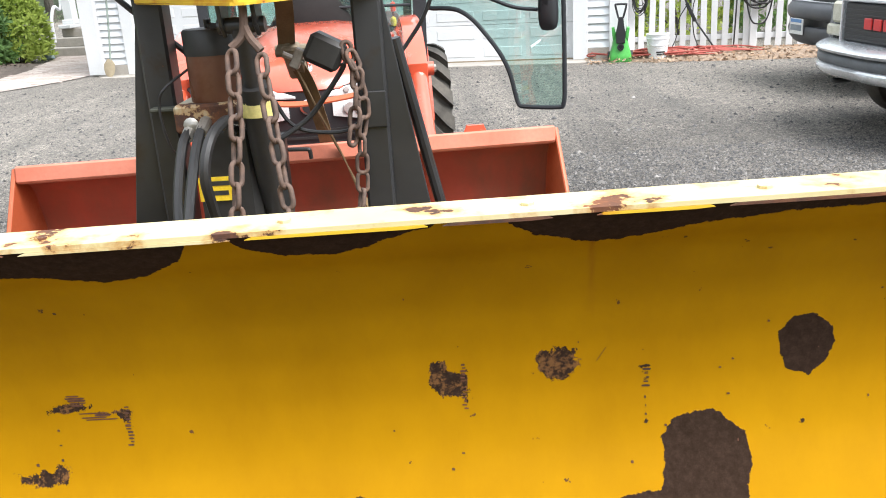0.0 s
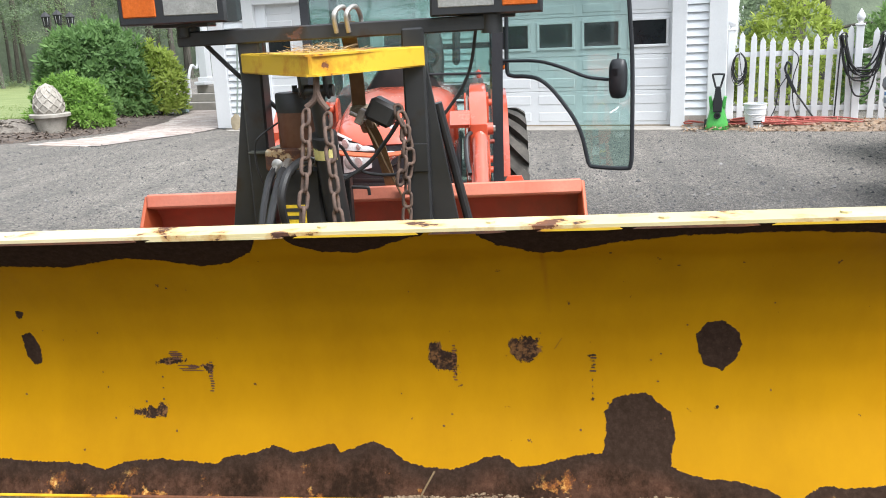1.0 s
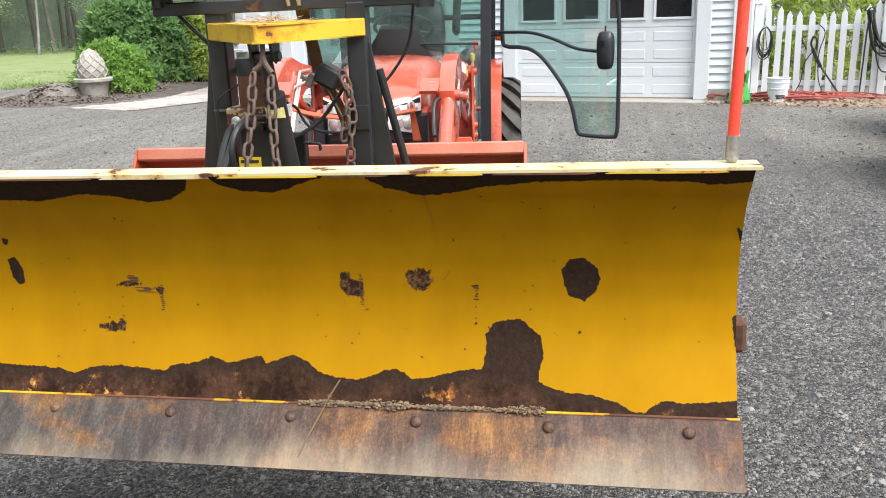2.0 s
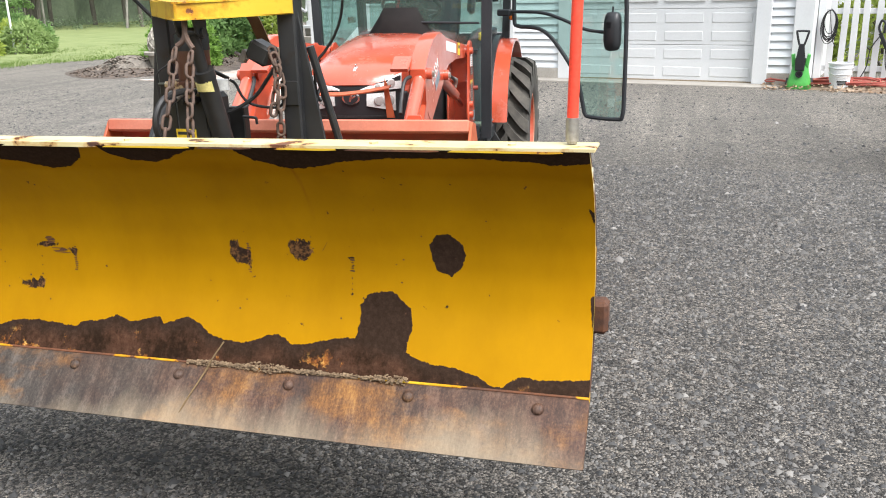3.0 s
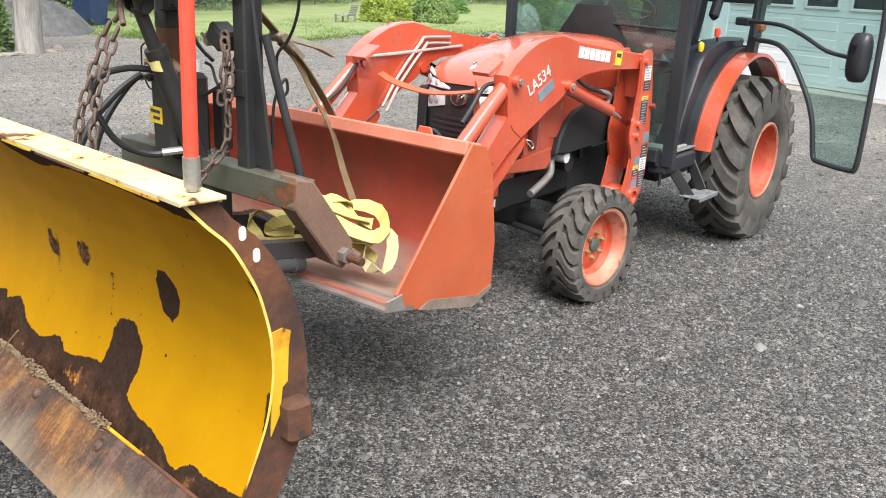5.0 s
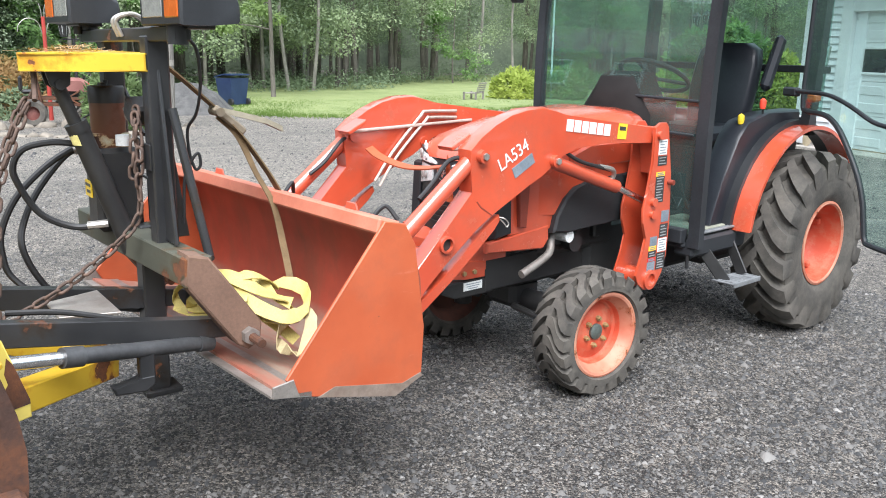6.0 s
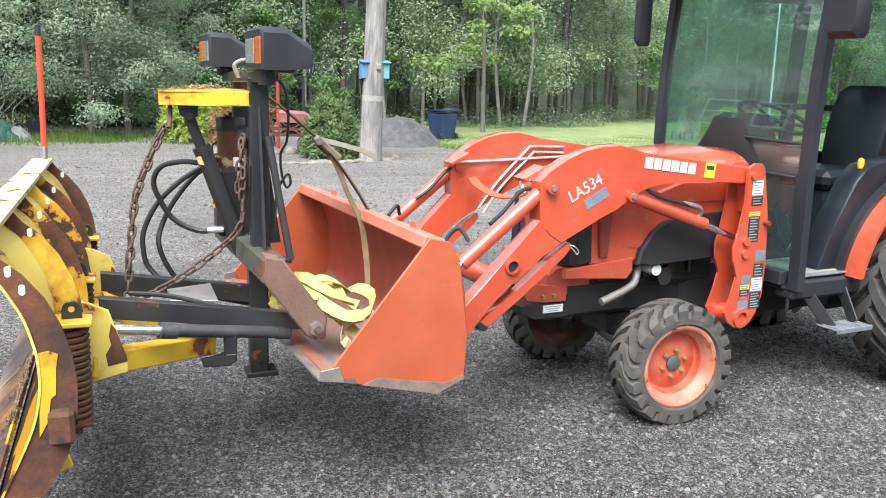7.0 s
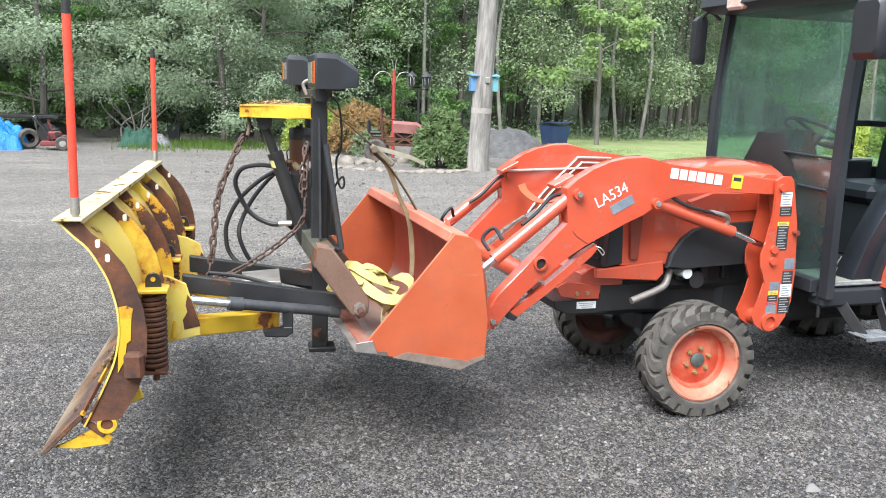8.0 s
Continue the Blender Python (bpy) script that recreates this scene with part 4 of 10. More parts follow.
for s in (-1, 1):
    bm = B()
    plate(bm, ARM, "x", s * 0.385, s * 0.458, 0.006)
    arm = part("loader_arm", bm, M_ORANGE, tractor, "orange curved loader arm")
    bm = B()
    plate(bm, [(0.372, 0.540), (0.382, 0.556), (0.464, 0.604), (0.536, 0.655), (0.670, 0.760), (0.752, 0.826), (0.812, 0.860), (0.822, 0.838), (0.790, 0.800), (0.715, 0.744), (0.560, 0.624), (0.425, 0.525), (0.392, 0.526)], "x", s * 0.400, s * 0.446, 0.005)
    stand = part("parking_stand", bm, M_ORANGE, arm, "folded orange parking stand under the arm")
    bm = B()
    plate(bm, [(0.362, 0.545), (0.378, 0.556), (0.424, 0.524), (0.405, 0.508), (0.372, 0.520)], "x", s * 0.394, s * 0.452, 0.004)
    part("stand_foot", bm, M_BLACK_WORN, stand)
    bm = B()
    tube(bm, [(s * 0.452, 0.806, 0.852), (s * 0.466, 0.822, 0.846), (s * 0.470, 0.840, 0.826), (s * 0.468, 0.834, 0.812), (s * 0.462, 0.824, 0.826), (s * 0.452, 0.812, 0.842)], 0.0028, 6)
    part("lynch_pin", bm, M_ZINC, stand)
    bm = B()
    plate(bm, [(0.672, 0.928), (0.676, 0.930), (0.700, 0.905), (0.762, 0.866), (0.759, 0.862), (0.696, 0.901)], "x", s * 0.4572, s * 0.4592, 0)
    part("weld_seam", bm, M_VENT, arm)
    bm = B()
    lathe(bm, [(0.034, -0.040), (0.034, 0.014), (0.025, 0.016), (0.025, -0.03), (0.002, -0.03)], 24, Matrix.Translation((s * 0.4585, 0.518, 0.781)) @ AX @ Matrix.Diagonal((1, 1, s, 1)))
    part("arm_bushing", bm, M_ORANGE, arm)
    # solid black disc in place of the bushing's shaded inside
    bm = B()
    rod(bm, (s * 0.4560, 0.518, 0.781), (s * 0.4600, 0.518, 0.781), 0.0245, None, 24)
    part("bushing_hole", bm, M_BLACK, arm)
    for u, z in ((0.690, 1.104), (1.105, 1.056), (1.800, 1.128), (0.285, 0.520)):
        bm = B()
        rod(bm, (s * 0.375, u, z), (s * 0.483, u, z), 0.026, None, 20)
        part("pin_boss", bm, M_ORANGE, arm)
        bm = B()
        rod(bm, (s * 0.480, u, z), (s * 0.492, u, z), 0.014, None, 6)
        part("pin_bolt", bm, M_ZINC, arm)
    bm = B()
    plate(bm, POST, "x", s * 0.470, s * 0.484, 0.003)
    plate(bm, POST, "x", s * 0.350, s * 0.362, 0.003)
    post = part("loader_post", bm, M_ORANGE, tractor, "orange loader upright with warning decals")
    bm = B()
    plate(bm, [(1.90, 0.94), (1.905, 0.94), (1.922, 0.55), (1.916, 0.55)], "x", s * 0.36, s * 0.472, 0)
    plate(bm, [(1.80, 1.15), (1.86, 1.16), (1.90, 0.94), (1.84, 0.94)], "x", s * 0.36, s * 0.472, 0.003)
    part("post_web", bm, M_ORANGE, post)
    bm = B()
    lathe(bm, [(0.048, -0.13), (0.048, 0.022), (0.030, 0.024), (0.030, -0.13)], 28, Matrix.Translation((s * 0.475, 1.800, 0.437)) @ AX @ Matrix.Diagonal((1, 1, s, 1)))
    part("post_bushing", bm, M_ORANGE, post)
    # dark disc set in the bushing to pass for the depth of its bore
    bm = B()
    rod(bm, (s * 0.440, 1.800, 0.437), (s * 0.462, 1.800, 0.437), 0.0295, None, 24)
    part("bore", bm, M_DASH, post)
    for u, z in ((1.800, 1.128), (1.785, 0.815), (1.785, 0.755)):
        bm = B()
        rod(bm, (s * 0.483, u, z), (s * 0.500, u, z), 0.020, None, 16)
        part("post_pin", bm, M_ORANGE, post)
    bm = B()
    rod(bm, (s * 0.48, 1.90, 0.90), (s * 0.512, 1.903, 0.90), 0.013, None, 12)
    part("post_lock_pin", bm, M_VENT, post)
    if s > 0:
        for u0, u1, z0, z1, mt in ((1.80, 1.865, 1.035, 1.105, M_DECAL_W), (1.80, 1.87, 0.985, 1.03, M_DECAL_K), (1.795, 1.862, 0.935, 0.955, M_DECAL_Y), (1.795, 1.862, 0.81, 0.935, M_DECAL_K),
                                   (1.86, 1.92, 0.71, 0.765, M_DECAL_B), (1.855, 1.918, 0.635, 0.70, M_DECAL_K), (1.85, 1.918, 0.565, 0.63, M_DECAL_W), (1.845, 1.915, 0.478, 0.56, M_DECAL_K),
                                   (1.785, 1.84, 0.60, 0.645, M_DECAL_B), (1.78, 1.838, 0.578, 0.60, M_DECAL_Y), (1.778, 1.838, 0.545, 0.575, M_DECAL_K), (1.775, 1.836, 0.525, 0.542, M_DECAL_R), (1.775, 1.835, 0.475, 0.523, M_DECAL_B)):
            bm = B()
            box(bm, (0.4848, (u0 + u1) / 2, (z0 + z1) / 2), (0.002, u1 - u0, z1 - z0), None, 0)
            part("warning_decal", bm, mt, post)
            lines = max(2, int((z1 - z0) / 0.013))
            for k in range(lines):
                wide = (u1 - u0) * (0.78, 0.66, 0.74, 0.52)[k % 4]
                bm = B()
                box(bm, (0.4862, u0 + (u1 - u0) * 0.11 + wide / 2, z0 + (z1 - z0) * (k + 0.7) / (lines + 0.4)), (0.001, wide, 0.0042), None, 0)
                part("print_line", bm, M_DECAL_B if mt is not M_DECAL_K else M_PRINT, post)
    # lift cylinder
    bm = B()
    rod(bm, (s * 0.425, 1.105, 1.056), (s * 0.425, 1.575, 0.900), 0.030, None, 24)
    cyl = part("lift_cylinder", bm, M_ORANGE, tractor)
    bm = B()
    rod(bm, (s * 0.425, 1.57, 0.9015), (s * 0.425, 1.785, 0.815), 0.016, None, 16)
    part("cylinder_rod", bm, M_CHROME, cyl)
    bm = B()
    tube(bm, [(s * 0.44, 1.15, 1.12), (s * 0.445, 1.22, 1.07), (s * 0.45, 1.30, 1.035), (s * 0.45, 1.42, 1.005), (s * 0.44, 1.50, 0.985)], 0.009, 8)
    part("cylinder_hose", bm, M_HOSE, cyl)
    bm = B()
    tube(bm, [(s * 0.445, 1.42, 1.008), (s * 0.45, 1.50, 0.99), (s * 0.44, 1.535, 0.965), (s * 0.43, 1.53, 0.93)], 0.011, 8)
    part("hose_fitting", bm, M_ZINC, cyl)
    # tilt cylinder
    bm = B()
    rod(bm, (s * 0.425, 0.690, 1.104), (s * 0.425, 0.300, 0.800), 0.032, None, 24)
    cyl = part("tilt_cylinder", bm, M_ORANGE, tractor)
    bm = B()
    rod(bm, (s * 0.425, 0.305, 0.804), (s * 0.425, 0.18, 0.705), 0.017, None, 16)
    part("cylinder_rod", bm, M_CHROME, cyl)
    bm = B()
    tube(bm, [(s * 0.40, 0.66, 1.10), (s * 0.37, 0.60, 1.08), (s * 0.37, 0.52, 1.0), (s * 0.38, 0.45, 0.95)], 0.009, 8)
    tube(bm, [(s * 0.37, 0.36, 0.88), (s * 0.33, 0.33, 0.93), (s * 0.32, 0.28, 0.88), (s * 0.36, 0.30, 0.83)], 0.009, 8)
    part("cylinder_hose", bm, M_HOSE, cyl)
    # oil pipes on the inner face of the arm
    for k in range(2):
        bm = B()
        o = 0.027 * k
        tube(bm, [(s * 0.372, 0.80 + o, 0.89 - o), (s * 0.372, 0.90 + o, 1.016 - o * 0.8), (s * 0.372, 1.075 + o, 1.186 - o), (s * 0.372, 1.105 + o, 1.202 - o * 1.1), (s * 0.372, 1.30, 1.198 - o * 1.15)], 0.0075, 8, 4)
        part("oil_pipe", bm, M_PIPE, arm)
    bm = B()
    tube(bm, [(s * 0.376, 0.615, 1.126), (s * 0.372, 0.95, 1.136), (s * 0.370, 1.40, 1.150)], 0.008, 8, 3)
    part("oil_pipe", bm, M_PIPE, arm)
    bm = B()
    plate(bm, [(0.60, 1.135), (0.70, 1.185), (0.70, 1.165), (0.61, 1.12)], "x", s * 0.30, s * 0.385, 0.003)
    part("arm_bracket", bm, M_ORANGE, arm)
bm = B()
rod(bm, (-0.40, 0.50, 0.70), (0.40, 0.50, 0.70), 0.048, None, 24)
part("torque_tube", bm, M_ORANGE, tractor)
bm = B()
ribbon(bm, [(-0.33, 0.735, 1.055), (-0.22, 0.715, 1.028), (-0.03, 0.700, 1.008), (0.13, 0.690, 1.020), (0.28, 0.665, 1.046)], (0, 1, 0.25), 0.042, 0.006)
plate(bm, [(0.247, 1.085), (0.262, 1.04), (0.290, 0.895), (0.250, 0.895), (0.240, 1.03)], "y", 0.70, 0.708, 0.002)
part("brush_guard", bm, M_ORANGE_DULL, tractor, "flat orange guard strap across the hood")

# lettering on the loader arm
def wording(text, size, m, mat, parent, name="lettering"):
    cu = bpy.data.curves.new("words", "FONT")
    cu.body, cu.size, cu.extrude, cu.align_x = text, size, 0.0008, "LEFT"
    ob = bpy.data.objects.new("words", cu)
    scene.collection.objects.link(ob)
    me = bpy.data.meshes.new_from_object(ob.evaluated_get(bpy.context.evaluated_depsgraph_get()))
    bpy.data.objects.remove(ob)
    me.materials.clear()
    me.materials.append(mat)
    me.transform(m)
    w = new(name, me)
    w.parent = parent
    return w


left_arm = [o for o in tractor.children if o.name.startswith("loader_arm") and o.data and o.data.vertices[0].co.x > 0][0]
TEXT_X = Matrix(((0, 0, 1, 0), (1, 0, 0, 0), (0, 1, 0, 0), (0, 0, 0, 1)))
wording("LA534", 0.074, Matrix.Translation((0.4600, 0.795, 1.034)) @ Matrix.Rotation(radians(27), 4, "X") @ TEXT_X @ Matrix.Diagonal((0.92, 1.0, 1, 1)), M_DECAL_W, left_arm)
bm = B()
box(bm, (0.4590, 0.925, 1.050), (0.002, 0.125, 0.045), Matrix.Rotation(radians(27), 3, "X"), 0)
part("data_plate", bm, M_DECAL_B, left_arm)
for i, w in enumerate((0.042, 0.040, 0.040, 0.044, 0.038, 0.042)):
    bm = B()
    u = 1.195 + 0.0495 * i
    z = 1.198 - 0.0062 * i
    box(bm, (0.4598, u, z), (0.002, w, 0.050), Matrix.Rotation(radians(-6), 3, "X"), 0)
    part("brand_block", bm, M_DECAL_W, left_arm, "plain white block of the maker's lettering")
bm = B()
box(bm, (0.4600, 1.550, 1.156), (0.002, 0.062, 0.068), Matrix.Rotation(radians(-6), 3, "X"), 0)
part("caution_sticker", bm, M_DECAL_Y, left_arm, "yellow caution sticker")
bm = B()
box(bm, (0.4612, 1.550, 1.168), (0.001, 0.045, 0.018), Matrix.Rotation(radians(-6), 3, "X"), 0)
part("sticker_print", bm, M_DECAL_K, left_arm)

# bucket
def bucket_paint():
    """Orange paint under dried dirt, scoured to dusty metal on the floor."""
    m, nt, bs = nodes_of("dirty_scoured_bucket_paint")
    tc = nt.nodes.new("ShaderNodeTexCoord")
    xyz = nt.nodes.new("ShaderNodeSeparateXYZ")
    lk(nt, tc.outputs["Object"], xyz.inputs[0])
    paint = ramp(nt, noise_of(nt, 4, 5), [(0.3, (0.33, 0.052, 0.028)), (0.7, (0.46, 0.078, 0.042))])
    dirt = ramp(nt, noise_of(nt, 3.0, 7, 0.7, "Object", (1, 1, 0.4)), [(0.42, (0, 0, 0)), (0.68, (0.75, 0.75, 0.75))])
    c = mixc(nt, dirt, paint, (0.115, 0.072, 0.042))
    floor_wear = calc(nt, "MULTIPLY", calc(nt, "SUBTRACT", 0.56, xyz.outputs[2]), 14.0, True)
    scour = ramp(nt, noise_of(nt, 9, 6, 0.7, "Object", (0.4, 1, 1)), [(0.30, (0.25, 0.25, 0.25)), (0.60, (1, 1, 1))])
    c = mixc(nt, calc(nt, "MULTIPLY", floor_wear, scour), c, (0.27, 0.215, 0.165))
    lk(nt, c, bs.inputs["Base Color"])
    bs.inputs["Roughness"].default_value = 0.6
    bump(nt, bs, noise_of(nt, 60, 5), 0.2, 0.002)
    return m


bucket = part("loader_bucket", loft(B(), [[(x, u, z) for u, z in (
    (-0.015, 0.974), (0.055, 0.958), (0.105, 0.90), (0.140, 0.78), (0.150, 0.62), (0.130, 0.50), (0.085, 0.435), (0.025, 0.413), (-0.385, 0.516), (-0.385, 0.530), (0.02, 0.428), (0.075, 0.450), (0.115, 0.515), (0.135, 0.62), (0.126, 0.775), (0.092, 0.89), (0.045, 0.942), (-0.012, 0.955))] for x in (-0.770, 0.770)]), [bucket_paint()], tractor, "scuffed orange loader bucket", None, 40)
for s in (-1, 1):
    bm = B()
    plate(bm, [(-0.010, 0.988), (0.070, 0.970), (0.110, 0.900), (0.150, 0.62), (0.141, 0.455), (0.030, 0.411), (-0.333, 0.500), (-0.366, 0.560)], "x", s * 0.769, s * 0.781, 0.003)
    part("side_plate", bm, M_ORANGE_DULL, bucket, "faded orange bucket side plate")
    bm = B()
    plate(bm, [(-0.415, 0.516), (-0.415, 0.552), (-0.345, 0.560), (-0.325, 0.500)], "x", s * 0.781, s * 0.7875, 0.002)
    part("corner_wear_plate", bm, M_BARE, bucket)
    bm = B()
    plate(bm, [(0.030, 0.408), (-0.26, 0.481), (-0.20, 0.50), (0.06, 0.445), (0.135, 0.465), (0.141, 0.452)], "x", s * 0.781, s * 0.7835, 0)
    part("worn_heel", bm, M_HEEL, bucket, "paint scoured to grey-brown metal along the heel")
    bm = B()
    for ds in (-0.05, 0.05):
        plate(bm, [(0.136, 0.78), (0.20, 0.72), (0.30, 0.53), (0.28, 0.48), (0.143, 0.52), (0.146, 0.62)], "x", s * 0.425 + ds - 0.006, s * 0.425 + ds + 0.006, 0.002)
    part("bucket_ear", bm, M_ORANGE, bucket)
bm = B()
box(bm, (0, 0.012, 0.963), (1.54, 0.085, 0.05), Matrix.Rotation(radians(-14), 3, "X"), 0.006)
part("top_lip", bm, M_FADED, bucket, "sun-faded upper lip")
bm = B()
plate(bm, [(-0.418, 0.516), (-0.418, 0.524), (-0.28, 0.508), (-0.28, 0.487)], "x", -0.781, 0.781, 0.002)
part("cutting_edge", bm, M_BARE, bucket, "worn bare steel cutting edge")
for x in (-0.42, 0.52):
    bm = B()
    plate(bm, [(-0.02, 0), (0.06, 0), (0.045, 0.035), (-0.005, 0.035)], "y", 0.03, 0.038, 0.002)
    part("lip_hook", bm, M_ORANGE, bucket, "", Matrix.Translation((x, 0.0, 0.972)))

# cab
def post_sweep(pts, w, d, name, mat, label=""):
    bm = B()
    loft(bm, [[(x - w / 2, y - d / 2, z), (x + w / 2, y - d / 2, z), (x + w / 2, y + d / 2, z), (x - w / 2, y + d / 2, z)] for x, y, z in smooth_line(pts, 4)])
    return part(name, bm, mat, tractor, label)


FRONT = {1: [(0.535, 2.096, 0.56), (0.540, 2.082, 1.0), (0.546, 2.078, 1.35), (0.553, 2.085, 1.65), (0.562, 2.118, 2.06)],
         -1: [(-0.535, 2.100, 0.56), (-0.540, 2.088, 1.0), (-0.548, 2.092, 1.35), (-0.556, 2.112, 1.65), (-0.566, 2.158, 2.06)]}
for s in (-1, 1):
    post_sweep(FRONT[s], 0.062 if s > 0 else 0.050, 0.046, "cab_pillar", M_CABGREY)
    post_sweep([(s * 0.54, 3.10, 1.10), (s * 0.55, 3.12, 1.5), (s * 0.545, 3.15, 2.06)], 0.05, 0.075, "cab_pillar", M_CABGREY)
bm = B()
loft(bm, [[(p.x, p.y - 0.004, p.z), (q.x, q.y - 0.004, q.z), (q.x, q.y + 0.002, q.z), (p.x, p.y + 0.002, p.z)] for p, q in zip(smooth_line(FRONT[-1], 4), smooth_line(FRONT[1], 4))])
part("windscreen", bm, M_GLASS, tractor, "green-tinted cab windscreen")
bm = B()
loft(bm, [[(-x, y, z), (x, y, z), (x, y + 0.006, z), (-x, y + 0.006, z)] for x, y, z in ((0.53, 3.27, 1.16), (0.53, 3.27, 2.06))])
part("rear_window", bm, M_GLASS, tractor)
bm = B()
loft(bm, [[(-0.552, y0, z0), (-0.546, y0, z0), (-0.552 - 0.0, y1, z1), (-0.558, y1, z1)] for y0, z0, y1, z1 in ((2.09, 1.0, 2.15, 2.05), (3.08, 1.25, 3.12, 2.05))])
part("side_window", bm, M_GLASS, tractor)
bm = B()
bar(bm, (-0.54, 3.12, 1.42), (-0.54, 3.27, 1.42), 0.035, 0.04)
part("cab_side_bar", bm, M_CABGREY, tractor)
bm = B()
bar(bm, (0.54, 3.12, 1.42), (0.54, 3.27, 1.42), 0.035, 0.04)
part("cab_side_bar", bm, M_CABGREY, tractor)
bm = B()
bar(bm, (-0.54, 3.28, 1.42), (0.54, 3.28, 1.42), 0.035, 0.04)
part("cab_cross_bar", bm, M_CABGREY, tractor)
bm = B()
bar(bm, (-0.5, 3.26, 1.10), (0.5, 3.26, 1.10), 0.06, 0.10)
part("cab_cross_bar", bm, M_CABGREY, tractor)
bm = B()
bar(bm, (-0.49, 2.062, 0.615), (0.49, 2.062, 0.615), 0.06, 0.07)
part("cab_cross_bar", bm, M_CABGREY, tractor)
bm = B()
bar(bm, (0.10, 2.066, 1.285), (0.50, 2.066, 1.275), 0.012, 0.014)
part("trim_bar", bm, M_CABGREY, tractor)
bm = B()
bar(bm, (0.27, 2.066, 1.118), (0.49, 2.066, 1.112), 0.012, 0.014)
part("trim_bar", bm, M_CABGREY, tractor)
bm = B()
loft(bm, [[(-0.56 * k, 1.93 + d, z), (0.56 * k, 1.93 + d, z), (0.60 * k, 2.1, z), (0.60 * k, 3.15, z), (0.5 * k, 3.30 - d, z), (-0.5 * k, 3.30 - d, z), (-0.60 * k, 3.15, z), (-0.60 * k, 2.1, z)] for k, d, z in ((0.97, 0.06, 2.05), (1.0, 0, 2.08), (1.0, 0.02, 2.16), (0.88, 0.15, 2.23))])
part("cab_roof", bm, M_CABGREY, tractor)
bm = B()
box(bm, (-0.235, 1.955, 2.085), (0.15, 0.05, 0.075), None, 0.014)
part("work_light", bm, plain("sun_faded_lamp_lens", (0.48, 0.33, 0.27), (0.62, 0.49, 0.42), 0.25, 0, 40, 120, 0.2), tractor, "sun-faded pink roof lamp")
bm = B()
box(bm, (0, 2.42, 0.585), (0.98, 0.72, 0.07), None, 0.012)
box(bm, (0.475, 2.36, 0.555), (0.12, 0.56, 0.10), None, 0.015)
part("cab_floor", bm, M_CABGREY, tractor)
bm = B()
box(bm, (0.18, 2.40, 0.626), (0.62, 0.62, 0.014), None, 0.005)
part("floor_mat", bm, plain("dusty_rubber_mat", (0.17, 0.17, 0.135), (0.31, 0.31, 0.245), 0.9, 0, 8, 80, 0.3), tractor)
bm = B()
bar(bm, (0.50, 2.20, 0.55), (0.60, 2.30, 0.36), 0.012, 0.06)
step = part("mounting_step", bm, M_BLACK, tractor, "black folding step with bright worn tread")
bm = B()
bar(bm, (0.50, 2.46, 0.55), (0.60, 2.46, 0.38), 0.012, 0.06)
part("step_arm", bm, M_BLACK, step)
bm = B()
box(bm, (0.61, 2.38, 0.372), (0.13, 0.25, 0.010), None, 0.003)
for k in range(5):
    bar(bm, (0.555, 2.27 + 0.055 * k, 0.378), (0.665, 2.27 + 0.055 * k, 0.378), 0.008, 0.006, (0, 0, 1), 0.001)
box(bm, (0.675, 2.38, 0.368), (0.010, 0.25, 0.026), None, 0.003)
part("tread", bm, M_TREAD, step, "worn bright metal tread")
bm = B()
rod(bm, (0.5, 2.09, 0.55), (0.5, 2.09, 0.45), 0.009, None, 8)
part("drain_hose", bm, M_HOSE, tractor)
for x, z in ((0.26, 0.72), (0.34, 0.71)):
    bm = B()
    tube(bm, [(x, 2.20, 0.90), (x, 2.24, 0.80), (x, 2.30, z)], 0.009, 8)
    box(bm, (x, 2.31, z), (0.055, 0.012, 0.075), Matrix.Rotation(radians(-35), 3, "X"), 0.004)
    part("pedal", bm, M_PLASTIC, tractor)
bm = B()
tube(bm, [(0.30, 2.56, 0.63), (0.305, 2.53, 0.78), (0.31, 2.50, 0.86)], 0.011, 8)
lathe(bm, [(0.002, -0.03), (0.018, -0.022), (0.022, 0.0), (0.016, 0.022), (0.002, 0.03)], 14, Matrix.Translation((0.31, 2.50, 0.875)))
part("range_lever", bm, M_PLASTIC, tractor)
bm = B()
box(bm, (0.515, 2.40, 0.624), (0.030, 0.60, 0.012), None, 0.003)
part("sill_strip", bm, M_TREAD, tractor, "scuffed bright door sill strip")
# dashboard and wheel
bm = B()
loft(bm, [[(x * k, u, 1.0 + (z - 1.0) * h) for x, z in ((-0.24, 0.95), (-0.23, 1.21), (-0.140, 1.345), (-0.110, 1.402), (0.110, 1.402), (0.140, 1.345), (0.23, 1.21), (0.24, 0.95))] for u, k, h in ((2.02, 0.8, 0.72), (2.08, 0.98, 0.93), (2.16, 1.0, 1.0), (2.26, 0.92, 0.98), (2.30, 0.75, 0.8))])
part("dashboard", bm, M_DASH, tractor, "matt black dashboard cowl", None, 50)
bm = B()
ring = [(0.19 * math.cos(a), 2.40 + 0.17 * math.sin(a), 1.375 - 0.085 * math.sin(a)) for a in [2 * math.pi * i / 28 for i in range(29)]]
tube(bm, ring, 0.013, 8, 1)
for a in (0.5, 2.6, 4.7):
    rod(bm, (0, 2.40, 1.36), (0.18 * math.cos(a), 2.40 + 0.16 * math.sin(a), 1.375 - 0.08 * math.sin(a)), 0.010, None, 8)
rod(bm, (0, 2.24, 1.18), (0, 2.40, 1.365), 0.03, None, 12)
part("steering_wheel", bm, M_PLASTIC, tractor)
# seat
bm = B()
